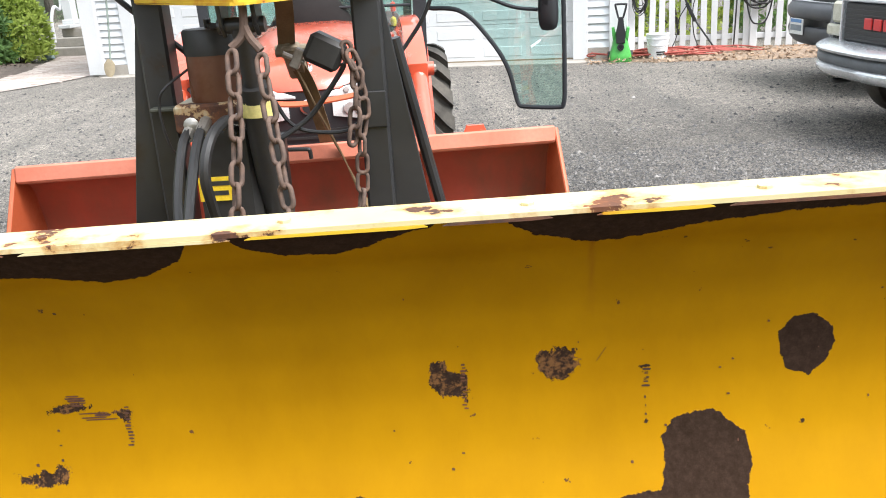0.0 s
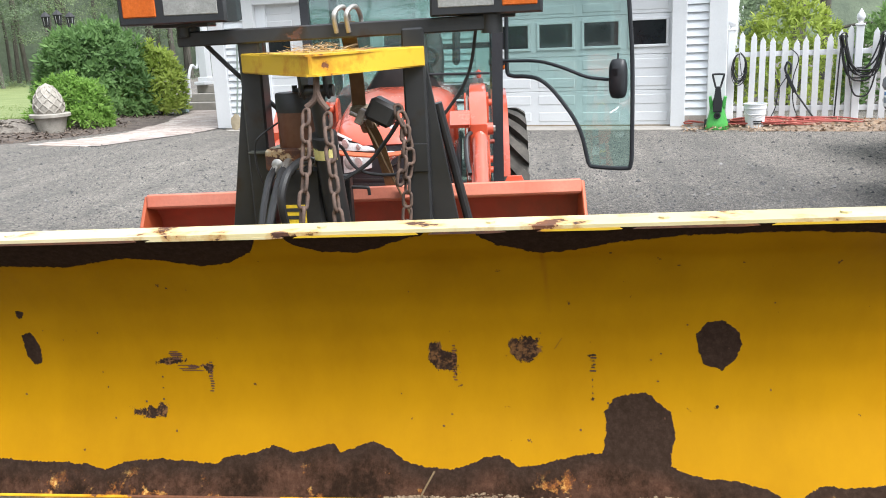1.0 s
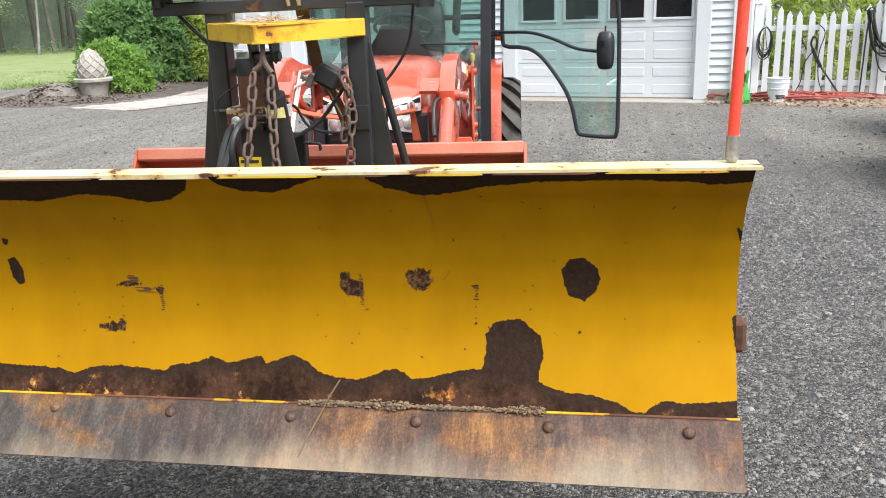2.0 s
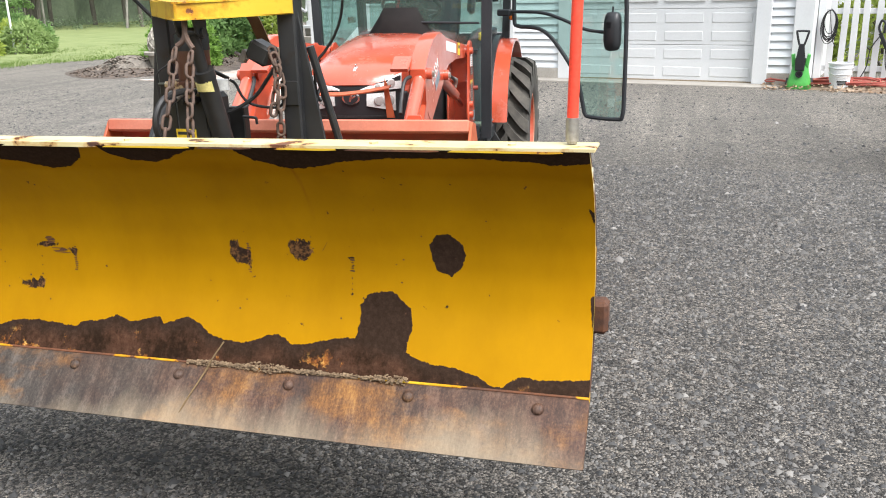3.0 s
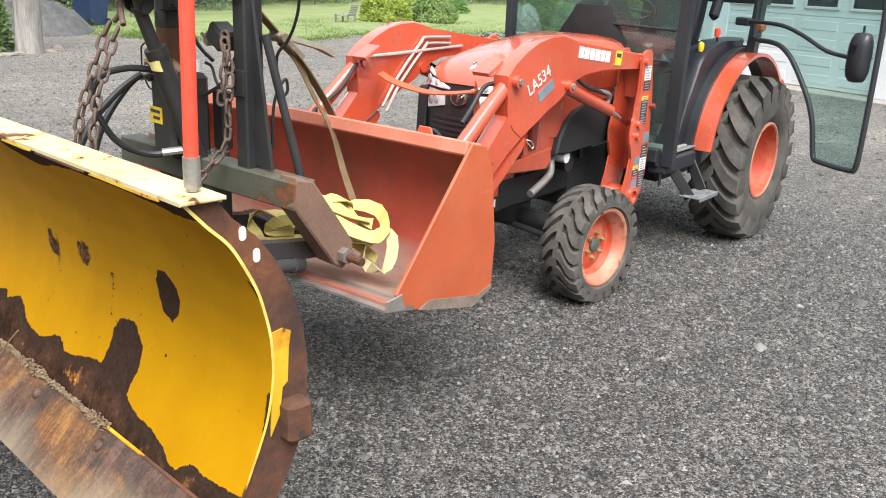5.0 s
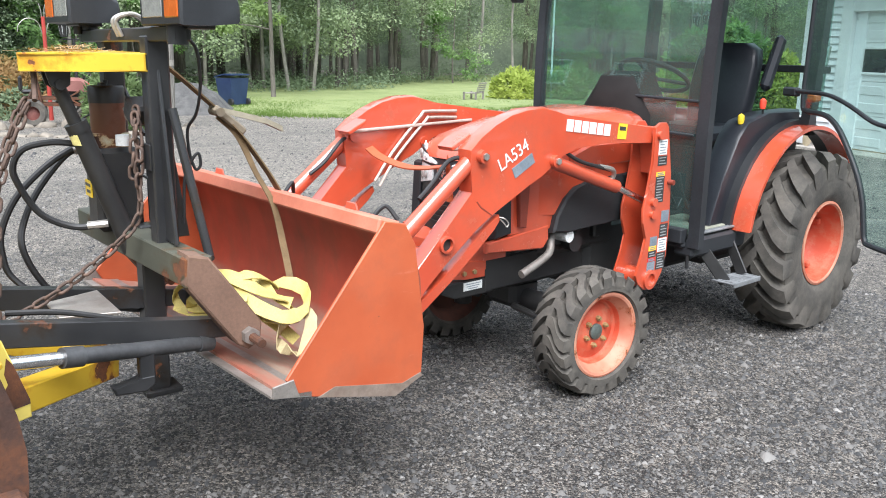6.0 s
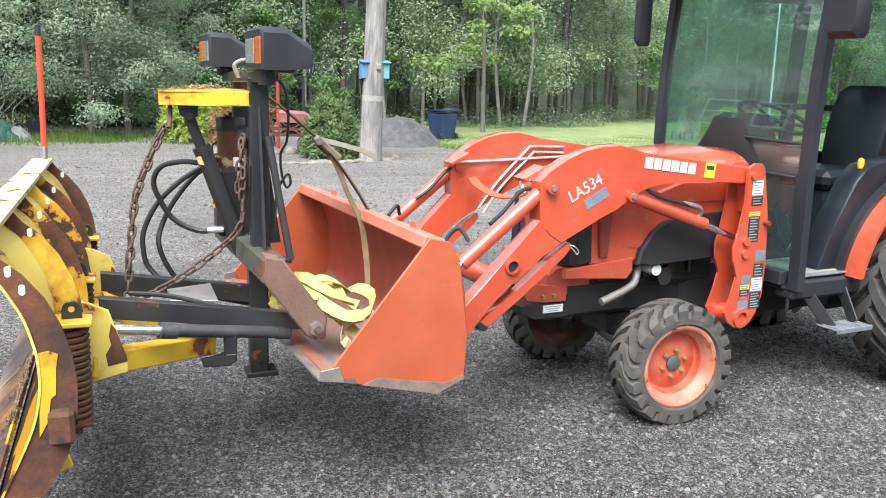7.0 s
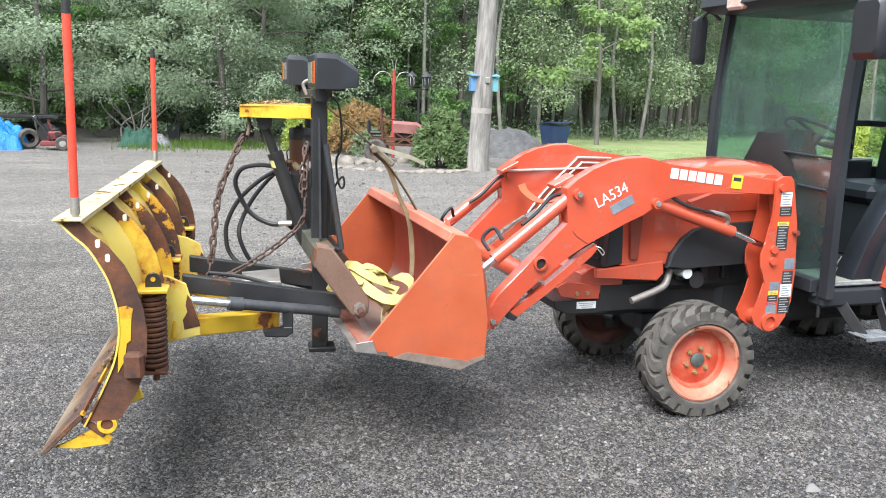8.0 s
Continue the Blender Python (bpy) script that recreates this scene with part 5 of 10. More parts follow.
loft(bm, [[(-w * c, 3.05 + lean + 0.055 * sn, zz) for c, sn in ((1, -0.6), (0.9, -1), (-0.9, -1), (-1, -0.6), (-1, 0.6), (-0.8, 1), (0.8, 1), (1, 0.6))] for w, lean, zz in ((0.17, 0.0, 1.08), (0.195, 0.02, 1.16), (0.205, 0.05, 1.32), (0.20, 0.085, 1.44), (0.185, 0.10, 1.52), (0.12, 0.11, 1.56))])
seat = part("seat", bm, M_SEAT, tractor, "black vinyl operator seat", None, 60)
bm = B()
box(bm, (0, 2.83, 1.045), (0.42, 0.42, 0.11), None, 0.035)
part("seat_cushion", bm, M_SEAT, seat)
bm = B()
bar(bm, (0.29, 3.05, 1.30), (0.30, 3.17, 1.60), 0.055, 0.075, (0, 1, 0), 0.02)
part("armrest", bm, M_SEAT, seat)
bm = B()
box(bm, (0, 2.83, 0.83), (0.36, 0.34, 0.34), None, 0.02)
part("seat_base", bm, M_CABGREY, tractor)
# consoles and fenders
for s in (-1, 1):
    bm = B()
    prof = [(2.30, 0.62), (2.40, 0.85), (2.52, 1.08), (2.60, 1.155), (2.80, 1.19), (3.15, 1.20), (3.15, 0.95), (2.62, 0.95), (2.60, 0.62)]
    plate(bm, prof, "x", s * 0.34, s * 0.47, 0.012)
    part("side_console", bm, M_SEAT, tractor)
    bm = B()
    outer = arc(3.05, 0.52, 0.605, 172, 20, 22)
    inner = arc(3.05, 0.52, 0.585, 20, 172, 22)
    plate(bm, outer + inner, "x", s * 0.515, s * 0.622, 0.004)
    fender = part("rear_fender", bm, M_ORANGE, tractor, "orange curved rear fender")
    bm = B()
    plate(bm, arc(3.05, 0.52, 0.63, 174, 30, 22) + arc(3.05, 0.52, 0.588, 30, 174, 22), "x", s * 0.44, s * 0.517, 0.006)
    part("fender_trim", bm, M_PLASTIC, fender)
    bm = B()
    box(bm, (s * 0.57, 3.54, 0.90), (0.10, 0.05, 0.07), Matrix.Rotation(radians(-20), 3, "X"), 0.008)
    part("tail_lamp", bm, M_DECAL_R, fender)
    bm = B()
    box(bm, (s * 0.60, 3.02, 1.275), (0.05, 0.075, 0.045), None, 0.010)
    part("turn_signal", bm, M_AMBER, tractor, "amber turn signal lamp")
for i, (x, u, z, mt) in enumerate(((0.43, 2.59, 1.165, M_DECAL_Y), (0.44, 2.78, 1.24, M_STICK))):
    bm = B()
    rod(bm, (x, u + 0.02, z - 0.11), (x, u, z), 0.006, None, 8)
    lever = part("control_lever", bm, M_BLACK, tractor)
    bm = B()
    lathe(bm, [(0.002, -0.03), (0.014, -0.025), (0.018, 0.0), (0.016, 0.02), (0.002, 0.03)], 14, Matrix.Translation((x, u, z)))
    part("lever_knob", bm, mt, lever)

# open door, swung out on the rear hinge
DOOR = Matrix.Translation((0.55, 2.88, 0)) @ Matrix.Rotation(math.atan2(-0.42, 0.827), 4, "Z")
LINE = [(0.10, 2.02), (0.095, 1.6), (0.09, 1.27), (0.125, 1.218), (0.22, 1.212), (0.31, 1.195), (0.40, 1.135), (0.50, 1.02), (0.57, 0.92), (0.615, 0.82), (0.645, 0.70), (0.662, 0.645), (0.70, 0.627), (0.90, 0.624), (0.938, 0.65), (0.945, 0.80), (0.942, 1.3), (0.918, 1.66), (0.90, 2.0), (0.45, 2.04)]
bm = B()
plate(bm, [(p.x, p.z) for p in smooth_line([(x, 0, z) for x, z in LINE + LINE[:1]], 3)[:-1]], "y", -0.003, 0.003, 0)
door = part("cab_door", bm, M_GLASS, tractor, "open green-tinted glass cab door", DOOR)
bm = B()
tube(bm, [(x, 0, z) for x, z in LINE + LINE[:1]], 0.014, 8, 4)
part("door_frame", bm, M_CABGREY, door, "", DOOR)
bm = B()
tube(bm, [(-0.02, -0.03, 1.315), (0.16, -0.04, 1.315), (0.34, -0.04, 1.308), (0.50, -0.04, 1.265), (0.66, -0.04, 1.205), (0.80, -0.03, 1.185)], 0.011, 8, 4)
box(bm, (0.03, -0.03, 1.31), (0.11, 0.04, 0.045), None, 0.008)
part("door_handle_bar", bm, M_CABGREY, door, "", DOOR)
bm = B()
ring = [(math.copysign(abs(math.cos(a)) ** 0.5, math.cos(a)), math.copysign(abs(math.sin(a)) ** 0.6, math.sin(a))) for a in np.linspace(0, 2 * math.pi, 20, endpoint=False)]
loft(bm, [[(0.862 + cx * 0.056 * k, y, 1.19 + cz * 0.122 * k) for cx, cz in ring] for k, y in ((0.55, -0.075), (0.85, -0.064), (1.0, -0.045), (1.0, -0.015), (0.9, -0.004))])
box(bm, (0.855, -0.065, 1.23), (0.05, 0.02, 0.06), None, 0.008)
rod(bm, (0.86, -0.03, 1.30), (0.86, -0.03, 1.345), 0.006, None, 8)
part("door_latch", bm, M_PLASTIC, door, "", DOOR)
for s, x, u, wd in ((1, 0.74, 2.0, 0.095), (-1, 0.70, 2.04, 0.030)):
    bm = B()
    loft(bm, [[(s * x + cx * wd * k, u + dy, 1.90 + cz * 0.145 * k) for cx, cz in ((-0.8, -1), (0.8, -1), (1, -0.8), (1, 0.8), (0.8, 1), (-0.8, 1), (-1, 0.8), (-1, -0.8))] for k, dy in ((0.8, -0.05), (1.0, -0.02), (1.0, 0.02), (0.9, 0.03))])
    mir = part("side_mirror", bm, M_PLASTIC, tractor)
    bm = B()
    tube(bm, [(s * x, u - 0.02, 2.0), (s * (x - 0.06), u + 0.01, 2.07), (s * 0.58, 2.10, 2.02)], 0.011, 8)
    part("mirror_arm", bm, M_PLASTIC, mir)
    bm = B()
    box(bm, (s * x, u + 0.031, 1.90), (wd * 1.6, 0.003, 0.24), None, 0)
    part("mirror_glass", bm, M_CHROME, mir)

# ---- snow plow carried in the bucket ----
plow = thing("snow_plow", "worn yellow snow plow with rusty curved blade and black mast", "snow plow", pose(-0.17, 1.5, 0.3))
PLOW_IN = plow.matrix_basis.inverted()
TIP = Matrix.Translation((0.95, 1.13, 0.8)) @ Matrix.Rotation(radians(-0.7), 4, "Y") @ Matrix.Translation((-0.95, -1.13, -0.8))


def pp(name, bm, mat, parent=None, label="", tip=False, angle=35):
    return part(name, bm, mat, parent or plow, label, PLOW_IN @ TIP if tip else PLOW_IN, angle)


def sub(name, bm, mat, parent, label="", tip=False, angle=35):
    ob = part(name, bm, mat, parent, label, PLOW_IN @ TIP if tip else PLOW_IN, angle)
    return ob


BLADE = [(1.078, 1.145), (1.122, 1.097), (1.164, 1.055), (1.197, 1.0), (1.218, 0.955), (1.231, 0.91), (1.240, 0.868), (1.243, 0.827), (1.243, 0.79), (1.238, 0.752), (1.229, 0.71), (1.215, 0.669), (1.183, 0.598), (1.142, 0.515), (1.128, 0.49)]
CURVE = [(p.x, p.y) for p in smooth_line([(y, z, 0) for y, z in BLADE], 5)]
LEFT, RIGHT = -1.305, 0.956


def blade_y(z):
    zs = [c[1] for c in CURVE][::-1]
    ys = [c[0] for c in CURVE][::-1]
    return float(np.interp(z, zs, ys))


# outlines where the paint has come off, in blade width and height
def zfix(x):
    return 0.0122 * (0.95 - x)


TOP_X = [-1.31, -1.2, -1.1, -0.977, -0.863, -0.806, -0.704, -0.65, -0.594, -0.505, -0.437, -0.379, -0.334, -0.316, -0.283, -0.224, -0.158, -0.109, -0.07, -0.015, 0.008, 0.086, 0.091, 0.13, 0.177, 0.215, 0.302, 0.364, 0.424, 0.483, 0.69, 0.825, 0.865, 0.924, 0.965]
TOP_Z = [1.07, 1.05, 1.062, 1.052, 1.05, 1.047, 1.067, 1.071, 1.066, 1.045, 1.055, 1.085, 1.15, 1.15, 1.101, 1.082, 1.08, 1.089, 1.108, 1.123, 1.15, 1.15, 1.119, 1.094, 1.08, 1.067, 1.081, 1.097, 1.103, 1.11, 1.116, 1.111, 1.103, 1.107, 1.111]
LOW_X = [-1.31, -1.15, -1.036, -0.92, -0.859, -0.811, -0.781, -0.751, -0.673, -0.612, -0.535, -0.522, -0.447, -0.407, -0.358, -0.315, -0.264, -0.249, -0.213, -0.173, -0.134, -0.104, -0.054, 0.003, 0.044, 0.078, 0.106, 0.127, 0.148, 0.209, 0.249, 0.323, 0.35, 0.48, 0.501, 0.552, 0.616, 0.679, 0.71, 0.741, 0.76, 0.792, 0.853, 0.914, 0.965]
LOW_Z = [0.56, 0.575, 0.568, 0.565, 0.564, 0.552, 0.563, 0.573, 0.576, 0.573, 0.57, 0.582, 0.594, 0.609, 0.594, 0.604, 0.617, 0.597, 0.609, 0.621, 0.608, 0.585, 0.572, 0.569, 0.579, 0.593, 0.599, 0.591, 0.577, 0.582, 0.595, 0.606, 0.612, 0.585, 0.572, 0.562, 0.559, 0.543, 0.525, 0.526, 0.544, 0.553, 0.551, 0.557, 0.563]
ROUND_SPOTS = [
    [(0.33, 0.58), (0.345, 0.657), (0.342, 0.688), (0.362, 0.715), (0.402, 0.728), (0.435, 0.727), (0.462, 0.704), (0.484, 0.688), (0.491, 0.648), (0.481, 0.607), (0.475, 0.57)],
    [(-0.043, 0.84), (-0.011, 0.845), (-0.006, 0.825), (0.019, 0.821), (0.02, 0.783), (-0.001, 0.775), (-0.029, 0.782), (-0.042, 0.799)],
    [(0.137, 0.845), (0.166, 0.856), (0.203, 0.851), (0.208, 0.821), (0.191, 0.797), (0.16, 0.796), (0.14, 0.813)],
    [(0.536, 0.862), (0.557, 0.891), (0.589, 0.895), (0.622, 0.87), (0.631, 0.841), (0.623, 0.807), (0.592, 0.779), (0.553, 0.792), (0.54, 0.826)],
]
LEFT_SPOTS = [
    [(-0.69, 0.798), (-0.648, 0.805), (-0.605, 0.802), (-0.606, 0.794), (-0.666, 0.784), (-0.689, 0.78)],
    [(-0.596, 0.783), (-0.545, 0.788), (-0.551, 0.755), (-0.560, 0.763), (-0.569, 0.777)],
    [(-0.762, 0.684), (-0.715, 0.682), (-0.687, 0.686), (-0.676, 0.696), (-0.661, 0.689), (-0.664, 0.669), (-0.706, 0.66), (-0.738, 0.664)],
    [(-1.007, 0.86), (-0.981, 0.868), (-0.966, 0.836), (-0.97, 0.789), (-0.986, 0.782), (-1.004, 0.804)],
    [(-0.997, 0.925), (-0.98, 0.922), (-0.987, 0.903), (-0.999, 0.905)],
]
SMALL_SPOTS = [
    [(0.012, 0.785), (0.021, 0.785), (0.022, 0.762), (0.015, 0.762)],
    [(0.575, 0.704), (0.583, 0.704), (0.583, 0.697), (0.575, 0.697)],
    [(0.313, 0.719), (0.320, 0.719), (0.320, 0.713), (0.313, 0.713)],
    [(0.308, 0.812), (0.326, 0.814), (0.326, 0.809), (0.308, 0.808)],
    [(0.308, 0.800), (0.324, 0.802), (0.324, 0.799), (0.308, 0.797)],
    [(0.308, 0.790), (0.326, 0.791), (0.326, 0.786), (0.308, 0.786)],
    [(0.94, 0.985), (0.955, 0.975), (0.97, 0.97), (0.97, 0.93), (0.955, 0.945)],
    [(0.945, 0.75), (0.97, 0.76), (0.97, 0.64), (0.952, 0.68)],
]
SPOTS = ROUND_SPOTS + LEFT_SPOTS + SMALL_SPOTS


def polygon_depth(px, pz, poly):
    """How far points lie inside (positive) or outside a polygon."""
    near = np.full(px.shape, 9.0)
    inside = np.zeros(px.shape, bool)
    n = len(poly)
    for i in range(n):
        (x0, z0), (x1, z1) = poly[i], poly[(i + 1) % n]
        dx, dz = x1 - x0, z1 - z0
        t = np.clip(((px - x0) * dx + (pz - z0) * dz) / (dx * dx + dz * dz + 1e-9), 0, 1)
        near = np.minimum(near, np.hypot(px - x0 - t * dx, pz - z0 - t * dz))
        cross = ((z0 > pz) != (z1 > pz)) & (px < dx * (pz - z0) / (dz if abs(dz) > 1e-9 else 1e-9) + x0)
        inside ^= cross
    return np.where(inside, near, -near)


def moldboard():
    nx = 380
    xs = np.linspace(LEFT, RIGHT, nx)
    dense = [(p.x, p.y) for p in smooth_line([(y, z, 0) for y, z in CURVE], 2)]
    nz = len(dense)
    ys, zs = np.array([d[0] for d in dense]), np.array([d[1] for d in dense])
    gx, gz = np.meshgrid(xs, zs)
    gy = np.repeat(ys[:, None], nx, 1)
    front = np.stack([gx, gy, gz], -1).reshape(-1, 3)
    dy, dz = np.gradient(ys), np.gradient(zs)
    ln = np.hypot(dy, dz)
    back = np.stack([gx, gy - (dz / ln)[:, None] * 0.006, gz + (dy / ln)[:, None] * 0.006], -1).reshape(-1, 3)
    n = nx * nz
    idx = np.arange(n).reshape(nz, nx)
    a, b, c, d = idx[:-1, :-1].ravel(), idx[:-1, 1:].ravel(), idx[1:, 1:].ravel(), idx[1:, :-1].ravel()
    faces = np.concatenate([np.stack([a, b, c, d], 1), np.stack([d, c, b, a], 1) + n])
    rim = []
    for e in (idx[0], idx[-1], idx[:, 0], idx[:, -1]):
        rim.append(np.stack([e[:-1], e[1:], e[1:] + n, e[:-1] + n], 1))
    faces = np.concatenate([faces, *rim])
    me = bpy.data.meshes.new("moldboard")
    me.from_pydata(np.concatenate([front, back]).tolist(), [], faces.tolist())
    px, pz = gx.ravel(), gz.ravel()
    pz = pz - zfix(px)
    wear = np.maximum(pz - np.interp(px, TOP_X, TOP_Z), np.interp(px, LOW_X, LOW_Z) - pz)
    for poly in SPOTS:
        wear = np.maximum(wear, polygon_depth(px, pz, poly))
    low = np.interp(px, LOW_X, LOW_Z) - pz
    drip = np.where((pz < 1.075) & (pz > 0.90), 1 - np.abs(px - 0.218 - 0.01 * np.sin(pz * 9)) / 0.006, 0).clip(0, 1) * np.clip((pz - 0.90) / 0.17, 0, 1)
    ragged = np.zeros(px.shape)
    for poly in SPOTS:
        if max(p[0] for p in poly) - min(p[0] for p in poly) < 0.13 and -0.8 < poly[0][0] < 0.3:
            ragged = np.maximum(ragged, np.clip((polygon_depth(px, pz, poly) + 0.03) / 0.012, 0, 1))
    for key, val in (("wear", wear), ("low_band", low), ("drip", drip), ("ragged", ragged)):
        at = me.attributes.new(key, "FLOAT", "POINT")
        at.data.foreach_set("value", np.concatenate([val, np.full(n, -0.5) if key in ("wear", "low_band") else np.zeros(n)]).astype(np.float32))
    me.transform(PLOW_IN @ TIP)
    me.polygons.foreach_set("use_smooth", [True] * len(me.polygons))
    me.set_sharp_from_angle(angle=radians(50))
    me.polygons.foreach_set("material_index", [0 if i < (nz - 1) * (nx - 1) else 1 for i in range(len(me.polygons))])
    return me


def blade_material():
    m, nt, bs = nodes_of("yellow_blade_paint_worn_to_rust")

    def attr(key):
        a = nt.nodes.new("ShaderNodeAttribute")
        a.attribute_name = key
        return a.outputs["Fac"]

    paint = ramp(nt, noise_of(nt, 2.5, 4), [(0.3, (0.355, 0.172, 0.0008)), (0.7, (0.400, 0.201, 0.001))])
    grime = ramp(nt, noise_of(nt, 5, 6, 0.7, "Object", (1, 1, 0.4)), [(0.35, (0.90, 0.88, 0.84)), (0.65, (1.03, 1.03, 1.03))])
    paint = mixc(nt, 1.0, paint, grime, "MULTIPLY")
    paint = mixc(nt, calc(nt, "MULTIPLY", attr("drip"), 0.6), paint, (0.22, 0.07, 0.01))
    specks = ramp(nt, noise_of(nt, 38, 3, 0.5), [(0.735, (0, 0, 0)), (0.75, (1, 1, 1))])
    paint = mixc(nt, specks, paint, (0.10, 0.045, 0.02))
    edge = calc(nt, "ADD", attr("wear"), calc(nt, "MULTIPLY", calc(nt, "SUBTRACT", noise_of(nt, 55, 6, 0.7), 0.5), 0.018))
    torn = calc(nt, "MULTIPLY", calc(nt, "SUBTRACT", noise_of(nt, 60, 7, 0.75, "Object", (1, 1, 0.7)), 0.52), 0.05)
    edge = calc(nt, "ADD", edge, calc(nt, "MULTIPLY", attr("ragged"), torn))
    f = calc(nt, "MULTIPLY", calc(nt, "ADD", edge, 0.0006), 800.0, True)
    dark = ramp(nt, noise_of(nt, 75, 8, 0.8), [(0.30, (0.019, 0.0105, 0.0065)), (0.5, (0.031, 0.018, 0.012)), (0.72, (0.052, 0.031, 0.021))])
    bright = ramp(nt, noise_of(nt, 40, 6, 0.75), [(0.40, (0.085, 0.035, 0.018)), (0.52, (0.25, 0.088, 0.020)), (0.62, (0.56, 0.32, 0.09))])
    where = ramp(nt, noise_of(nt, 8.0, 7, 0.72), [(0.575, (0, 0, 0)), (0.625, (1, 1, 1))])
    mottle = ramp(nt, noise_of(nt, 16, 8, 0.75, "Object", (1, 1, 0.6)), [(0.40, (0.6, 0.55, 0.5)), (0.62, (2.3, 1.9, 1.7))])
    lowness = calc(nt, "MULTIPLY", calc(nt, "SUBTRACT", attr("low_band"), 0.012), 30.0, True)
    rust = mixc(nt, calc(nt, "MULTIPLY", lowness, where), mixc(nt, lowness, dark, mixc(nt, 1.0, dark, mottle, "MULTIPLY")), bright)
    fresh = ramp(nt, noise_of(nt, 45, 7, 0.8), [(0.50, (0, 0, 0)), (0.58, (1, 1, 1))])
    rust = mixc(nt, calc(nt, "MULTIPLY", calc(nt, "MULTIPLY", attr("ragged"), fresh), 0.8), rust, (0.20, 0.095, 0.035))
    lk(nt, mixc(nt, f, paint, rust), bs.inputs["Base Color"])
    lk(nt, calc(nt, "ADD", calc(nt, "MULTIPLY", f, 0.42), 0.42), bs.inputs["Roughness"])
    bs.inputs["Specular IOR Level"].default_value = 0.07
    h = calc(nt, "SUBTRACT", calc(nt, "MULTIPLY", calc(nt, "MULTIPLY", noise_of(nt, 160, 4), f), 0.8), f)
    bump(nt, bs, h, 0.5, 0.0015)
    return m


M_BLADE = blade_material()
mb = new("moldboard", moldboard())
mb.data.materials.append(M_BLADE)
mb.data.materials.append(M_YELLOW_BACK)
mb.parent = plow
mb["label"] = "concave yellow blade with flaked rust patches"

# fine hatched scrapes beside the bare patches
bm = B()
rg = random.Random(41)
for x0, z_top, z_low, wide, count in ((-0.635, 0.818, 0.800, 0.045, 5), (-0.600, 0.784, 0.772, 0.060, 4), (-0.552, 0.792, 0.724, 0.012, 13), (0.321, 0.806, 0.776, 0.016, 5), (0.317, 0.756, 0.712, 0.005, 4), (0.015, 0.834, 0.804, 0.012, 6), (0.016, 0.792, 0.754, 0.010, 7), (-0.672, 0.756, 0.704, 0.006, 3), (0.10, 1.04, 0.64, 0.5, 7), (0.55, 1.0, 0.62, 0.35, 8), (-0.8, 1.02, 0.62, 0.45, 9)):
    spread = wide > 0.2
    for i in range(count):
        z = z_top + (z_low - z_top) * (rg.random() if spread else i / max(1, count - 1))
        x = x0 + rg.uniform(-0.5, 0.5) * wide * (1.0 if spread else 0.35)
        w = rg.uniform(0.002, 0.006) if spread else wide * rg.uniform(0.35, 0.95)
        h = rg.uniform(0.0010, 0.0024)
        q = [(x - w / 2, z + h), (x + w * rg.uniform(-0.2, 0.3), z + h * 1.2), (x + w / 2, z + h * 0.5), (x + w * 0.4, z - h), (x - w * 0.45, z - h * 0.7)]
        bm.faces.new([bm.verts.new((a, blade_y(b + zfix(a)) - 0.0010, b + zfix(a))) for a, b in q])
a, b = (0.236, 0.827), (0.252, 0.852)
bm.faces.new([bm.verts.new((p, blade_y(r + zfix(p)) - 0.0010, r + zfix(p))) for p, r in (a, (a[0] + 0.0012, a[1]), (b[0] + 0.0012, b[1]), b)])
tagged(pp("scrape", bm, M_RUST_DARK, mb, "fine dark scrapes in the paint", True), "fine dark scrapes in the paint", "", "", "stuff")
bm = B()
plate(bm, [(1.072, 1.143), (1.072, 1.150), (1.157, 1.150), (1.157, 1.143)], "x", LEFT - 0.01, RIGHT + 0.014, 0.002)
plate(bm, [(1.150, 1.144), (1.157, 1.144), (1.157, 1.136), (1.150, 1.136)], "x", LEFT, RIGHT, 0.002)
lip = pp("top_lip", bm, M_YELLOW_PALE, None, "pale yellow top lip with sky reflection put into its colour", True)
for xa, xb, mt in ((-1.28, -1.02, M_YELLOW), (-0.98, -0.60, M_RUST_DARK), (-0.58, -0.29, M_YELLOW_PALE), (-0.27, -0.02, M_YELLOW), (0.0, 0.15, M_RUST_DARK), (0.21, 0.37, M_YELLOW), (0.39, 0.62, M_RUST_DARK), (0.64, 0.90, M_YELLOW)):
    bm = B()
    plate(bm, [(xa, 1.1390), (xa + 0.01, 1.1425), (xb - 0.006, 1.1425), (xb, 1.1395), (xb - 0.03, 1.1380)], "y", 1.0705, 1.0745, 0)
    sub("edge_flake", bm, mt, lip, "", True)
for x in (-0.9, -0.56, -0.22, 0.12, 0.45, 0.78):
    bm = B()
    rod(bm, (x, 1.11, 1.149), (x, 1.11, 1.154), 0.010, None, 6)
    sub("lip_bolt", bm, M_YELLOW_PALE, lip, "", True)


# ribs on the back
# added inserts: their pale colour imitates the lit blade back behind open slots
M_SLOT = plain("bright_slot_view", (0.62, 0.58, 0.46), (0.74, 0.71, 0.60), 0.6, 0, 30, 90, 0.2)


